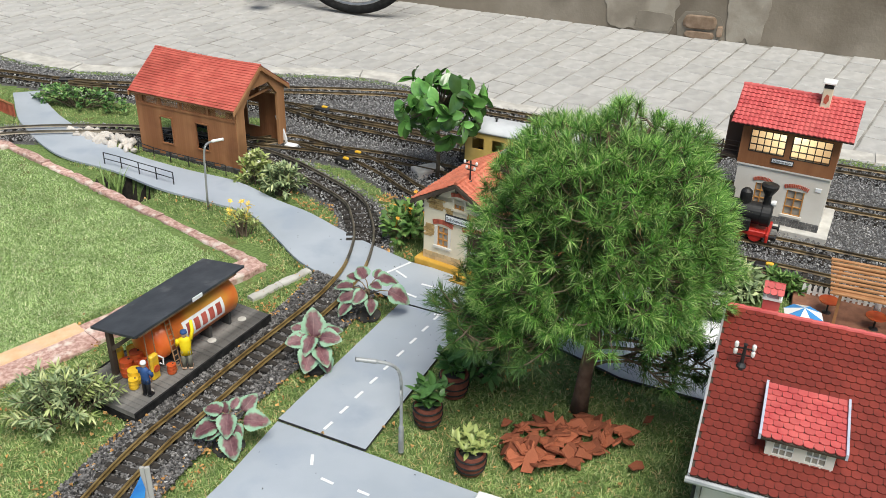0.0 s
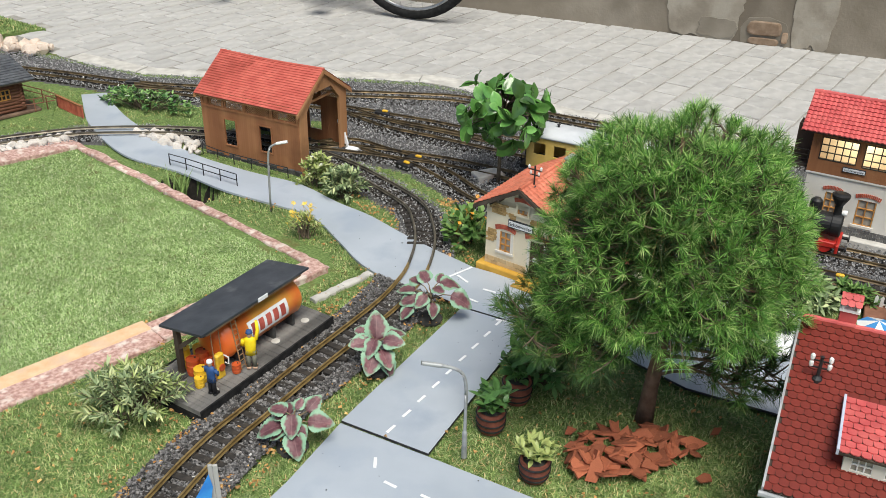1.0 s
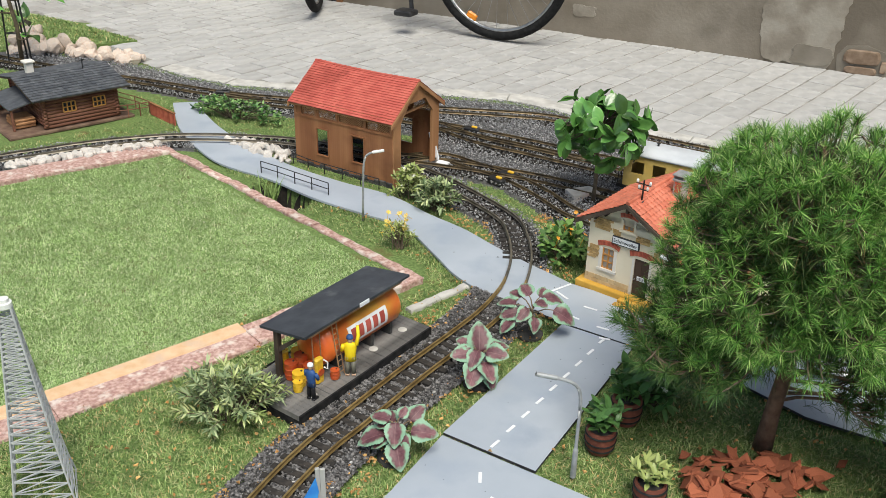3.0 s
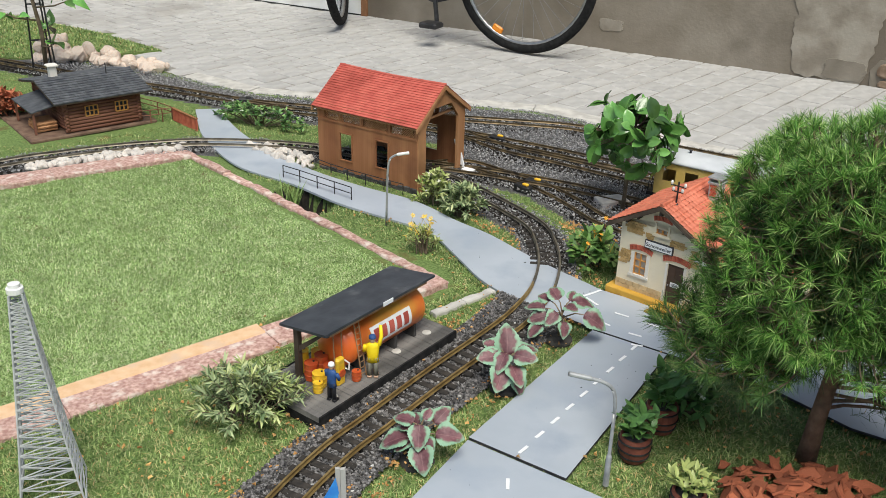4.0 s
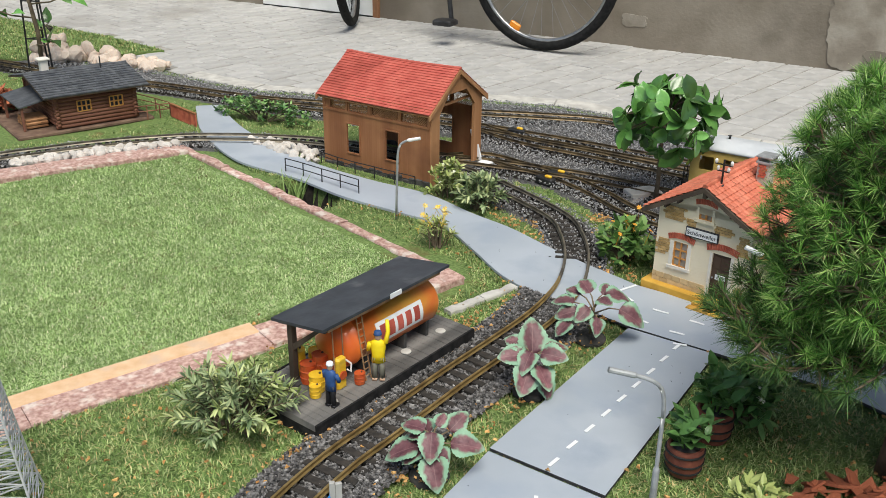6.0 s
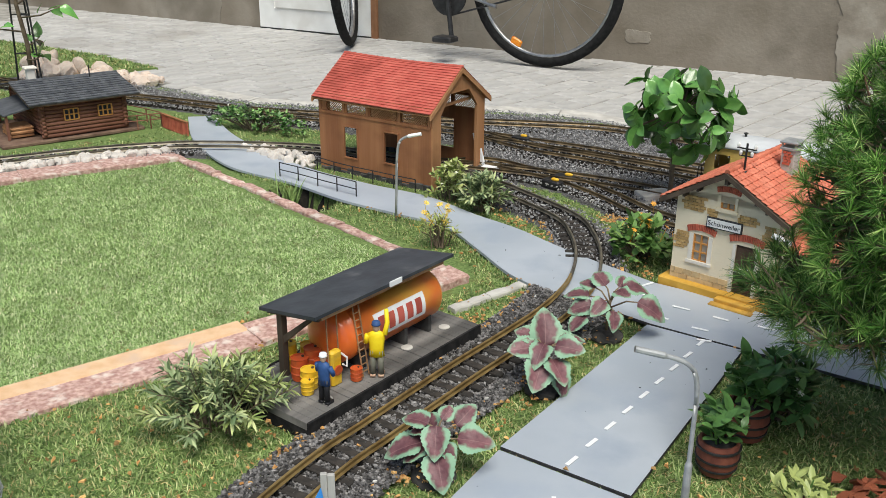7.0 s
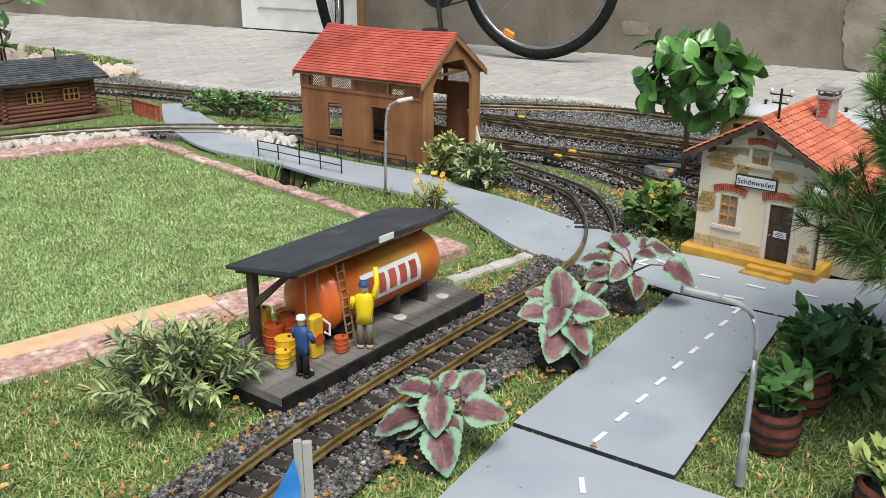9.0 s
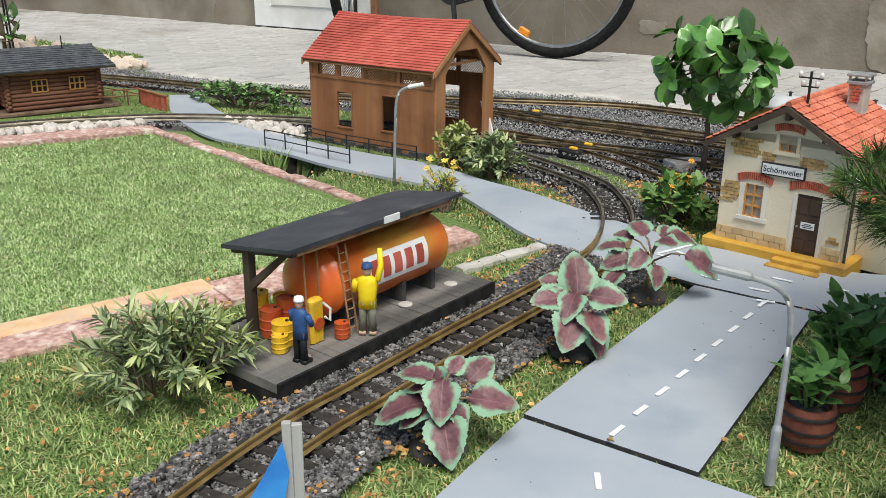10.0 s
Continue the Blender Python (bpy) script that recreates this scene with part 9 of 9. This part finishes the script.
for z0, z1 in ((0.10, 0.55), (0.68, 1.85)):
    for u0, u1 in ((-2.08, -1.86), (-1.80, -1.58)) if z0 > 0.5 else ((-2.08, -1.58),):
        bm = bmesh.new()
        box(bm, u0, u1, -0.020, -0.0121, z0, z1, 0.008)
        part("panel", bm, M_DOORW, door)
bm = bmesh.new()
box(bm, -1.469, -1.435, -0.016, 0.03, -0.03, 2.05)
part("door_frame", bm, wood("brown_door_frame", (0.22, 0.10, 0.045), (0.32, 0.16, 0.08)), door)
bm = bmesh.new()
box(bm, -2.19, -1.47, -0.013, 0.02, -0.012, -0.0055)
part("threshold", bm, M_BLACK, door)

M_WALLPALE = mat("pale_broken_plaster", (0.23, 0.20, 0.16), (0.36, 0.325, 0.27), 9, 0.95, 0.8, fine=70, stain=(0.33, 0.30, 0.25), stain_scale=9)
M_WALLDARK = mat("damp_dark_plaster", (0.19, 0.165, 0.13), (0.29, 0.26, 0.215), 6, 0.95, 0.5, fine=80)


def plaster_patch(u, z, ru, rz_, seed, material, label, off):
    rr3 = random.Random(seed)
    bm = bmesh.new()
    pts = []
    for k in range(72):
        a = 6.2832 * k / 72
        q = (abs(math.cos(a)) ** 4 + abs(math.sin(a)) ** 4) ** -0.25 * (1 + 0.3 * noise.noise(Vector((math.cos(a) * 1.6, math.sin(a) * 1.6, seed))) + 0.08 * noise.noise(Vector((math.cos(a) * 7, math.sin(a) * 7, seed)))) + rr3.uniform(-0.02, 0.02)
        pts.append((u + ru * q * math.cos(a), -off, max(-0.02, z + rz_ * q * math.sin(a))))
    prism(bm, pts, (0, off + 0.01, 0))
    bmesh.ops.recalc_face_normals(bm, faces=bm.faces)
    solo("plaster_patch", bm, material, label, "plaster", "plaster patches", kind="structure", m=WM)


plaster_patch(0.86, 0.21, 0.17, 0.20, 3, M_WALLPALE, "pale broken plaster patch on the house wall", 0.004)
plaster_patch(1.30, 0.17, 0.08, 0.20, 4, M_WALLPALE, "pale broken plaster beside the exposed brick", 0.005)
plaster_patch(0.92, 0.035, 0.085, 0.04, 5, M_WALLDARK, "grey mended plaster at the wall foot", 0.007)
plaster_patch(-0.10, 0.10, 0.06, 0.025, 8, M_WALLPALE, "small pale flake on the house wall", 0.0025)
plaster_patch(-2.75, 0.3, 0.25, 0.5, 9, M_WALLDARK, "dark damp patch on the house wall", 0.002)
eb = thing("exposed_bricks", "rough exposed bricks where the wall plaster has fallen", "brick", kind="structure")
eb.matrix_world = WM
M_OLDBRICK = mat("old_brown_brick", (0.22, 0.15, 0.10), (0.34, 0.25, 0.18), 30, 0.95, 0.9, fine=60, spread=0.15)
bm = bmesh.new()
pts = [(1.03, -0.0035, -0.02), (1.02, -0.0035, 0.05), (1.05, -0.0035, 0.095), (1.13, -0.0035, 0.105), (1.20, -0.0035, 0.085), (1.225, -0.0035, 0.04), (1.21, -0.0035, -0.02)]
prism(bm, pts, (0, 0.01, 0))
bmesh.ops.recalc_face_normals(bm, faces=bm.faces)
part("mortar_bed", bm, M_WALLDARK, eb)
for u0, u1, z0, z1 in ((1.05, 1.19, 0.025, 0.088), (1.06, 1.185, -0.015, 0.018), (1.193, 1.218, 0.0, 0.05)):
    bm = bmesh.new()
    n = 10
    ring = lambda y, k: [((u0 + u1) / 2 + (u1 - u0) / 2 * k * (abs(math.cos(6.2832 * i / 16)) ** 0.5) * (1 if math.cos(6.2832 * i / 16) > 0 else -1) * (1 + 0.06 * math.sin(5 * i)), y, (z0 + z1) / 2 + (z1 - z0) / 2 * k * (abs(math.sin(6.2832 * i / 16)) ** 0.5) * (1 if math.sin(6.2832 * i / 16) > 0 else -1) * (1 + 0.08 * math.cos(7 * i))) for i in range(16)]
    hull(bm, [ring(0.0, 1.0), ring(-0.010, 1.0), ring(-0.015, 0.85)])
    bmesh.ops.recalc_face_normals(bm, faces=bm.faces)
    part("brick", bm, M_OLDBRICK, eb)


def bicycle():
    M_TYRE = mat("black_tyre", (0.009, 0.009, 0.009), (0.02, 0.02, 0.02), 60, 0.9, 0.3, spec=0.2)
    M_RIM = mat("grey_rim", (0.30, 0.30, 0.30), (0.42, 0.42, 0.42), 60, 0.3, 0.05, metal=0.8)
    ang = math.degrees(WALL_A)
    z0 = PAVE_Z + 0.002
    t = thing("bicycle", "dark bicycle leaning beside the house wall", "bicycle", -0.480, 4.212, z0, ang)

    def ring(R, r0, n=48, m=10, squash=1.0):
        bm = bmesh.new()
        vs = [[bm.verts.new(((R + r0 * math.cos(b)) * math.cos(a), r0 * squash * math.sin(b), (R + r0 * math.cos(b)) * math.sin(a))) for b in np.linspace(0, 6.2832, m, endpoint=False)] for a in np.linspace(0, 6.2832, n, endpoint=False)]
        for i in range(n):
            for j in range(m):
                bm.faces.new((vs[i][j], vs[(i + 1) % n][j], vs[(i + 1) % n][(j + 1) % m], vs[i][(j + 1) % m]))
        return bm

    def wheel(m, name):
        w = part(name, ring(0.318, 0.0215), M_TYRE, t, "black tyre, slightly dusty", smooth=True)
        w.matrix_basis = m
        part("rim", ring(0.298, 0.011, squash=0.9), M_RIM, w, smooth=True)
        bm = bmesh.new()
        for k in range(32):
            a = 6.2832 * k / 32
            b = a + (0.9 if k % 2 else -0.9)
            tube(bm, [(0.022 * math.cos(b), 0.022 * (1 if k % 4 < 2 else -1), 0.022 * math.sin(b)), (0.292 * math.cos(a), 0, 0.292 * math.sin(a))], 0.0011, 4)
        tagged(part("spokes", bm, M_RIM, w), kind="stuff")
        bm = bmesh.new()
        tube(bm, [(0, -0.05, 0), (0, 0.05, 0)], 0.018, 12)
        part("hub", bm, M_BLACK, w)
        return w

    R = 0.3395
    rear = wheel(pose(0, 0, R, 0, 0, 0), "rear_wheel")
    bm = bmesh.new()
    box(bm, -0.026, 0.026, -0.008, 0.008, -0.014, 0.014, 0.005)
    o = part("reflector", bm, mat("orange_reflector", (0.85, 0.25, 0.02), (0.92, 0.34, 0.04), 90, 0.2, 0.3), rear, "orange spoke reflector")
    o.matrix_basis = pose(-0.125, 0, -0.245, 0, 25, 0)
    # the front wheel stands turned, so the handlebar rests on the wall
    front = wheel(pose(-1.04, 0.02, R, -6, 0, 118), "front_wheel")
    bm = bmesh.new()
    bb, hub, seat, head = (-0.43, 0, 0.27), (0, 0, R), (-0.56 + 0.30, 0, 0.80), (-0.86, 0.0, 0.86)
    tube(bm, [bb, seat], 0.016, 10)
    tube(bm, [bb, head], 0.019, 10)
    tube(bm, [seat, (-0.84, 0, 0.93)], 0.016, 10)
    tube(bm, [(-0.83, 0, 0.98), (-0.89, 0, 0.78)], 0.019, 10)
    for s in (-1, 1):
        tube(bm, [(bb[0], s * 0.02, bb[2]), (0, s * 0.055, R)], 0.008, 8)
        tube(bm, [(seat[0], s * 0.015, seat[2] - 0.04), (0, s * 0.055, R)], 0.007, 8)
    part("frame", bm, mat("dark_red_frame", (0.06, 0.012, 0.015), (0.09, 0.02, 0.022), 40, 0.3, 0.05), t)
    bm = bmesh.new()
    for s in (-1, 1):
        tube(bm, [(-0.89, s * 0.02, 0.78), (-0.98, 0.02 + s * 0.05, 0.55), (-1.04, 0.02 + s * 0.055, R)], 0.010, 8)
    part("fork", bm, M_BLACK, t)
    bm = bmesh.new()
    tube(bm, [(bb[0], -0.045, bb[2]), (bb[0], -0.052, bb[2])], 0.085, 24)
    part("chain_guard", bm, M_BLACK, t)
    bm = bmesh.new()
    tube(bm, [(bb[0], -0.060, bb[2]), (bb[0] + 0.03, -0.075, bb[2] - 0.165)], 0.011, 8)
    tube(bm, [(bb[0] - 0.004, 0.055, bb[2] + 0.003), (bb[0] - 0.03, 0.08, bb[2] + 0.165)], 0.011, 8)
    cr = part("crank", bm, M_BLACK, t)
    for y, x, z in ((-0.13, bb[0] + 0.03, bb[2] - 0.17), (0.13, bb[0] - 0.03, bb[2] + 0.17)):
        bm = bmesh.new()
        box(bm, x - 0.045, x + 0.045, y - 0.04, y + 0.04, z - 0.012, z + 0.012, 0.006)
        part("pedal", bm, M_BLACK, cr)
    bm = bmesh.new()
    tube(bm, [(bb[0] + 0.03, -0.035, bb[2] + 0.02), (bb[0] + 0.20, -0.055, bb[2] - 0.025), (bb[0] + 0.235, -0.06, bb[2] - 0.03)], [0.008, 0.007, 0.009], 8)
    part("kickstand", bm, M_RIM, t)
    bm = bmesh.new()
    tube(bm, [(bb[0], -0.048, bb[2] - 0.085), (0, -0.048, R - 0.03)], 0.004, 6)
    tube(bm, [(bb[0], -0.048, bb[2] + 0.085), (0, -0.048, R + 0.03)], 0.004, 6)
    part("chain", bm, M_BLACK, t)
    bm = bmesh.new()
    tube(bm, [(-0.83, 0, 0.98), (-0.83, 0, 1.02), (-0.80, -0.28, 1.05), (-0.68, -0.31, 1.03)], 0.011, 8)
    tube(bm, [(-0.83, 0, 1.02), (-0.80, 0.27, 1.05), (-0.68, 0.29, 1.03)], 0.011, 8)
    part("handlebar", bm, M_RIM, t)
    bm = bmesh.new()
    hull(bm, [[(-0.20, -0.075, 0.86), (-0.20, 0.075, 0.86), (-0.20, 0.06, 0.90), (-0.20, -0.06, 0.90)], [(-0.44, -0.02, 0.86), (-0.44, 0.02, 0.86), (-0.44, 0.015, 0.885), (-0.44, -0.015, 0.885)]])
    tube(bm, [seat, (-0.27, 0, 0.87)], 0.013, 8)
    bmesh.ops.recalc_face_normals(bm, faces=bm.faces)
    part("saddle", bm, M_BLACK, t)


bicycle()
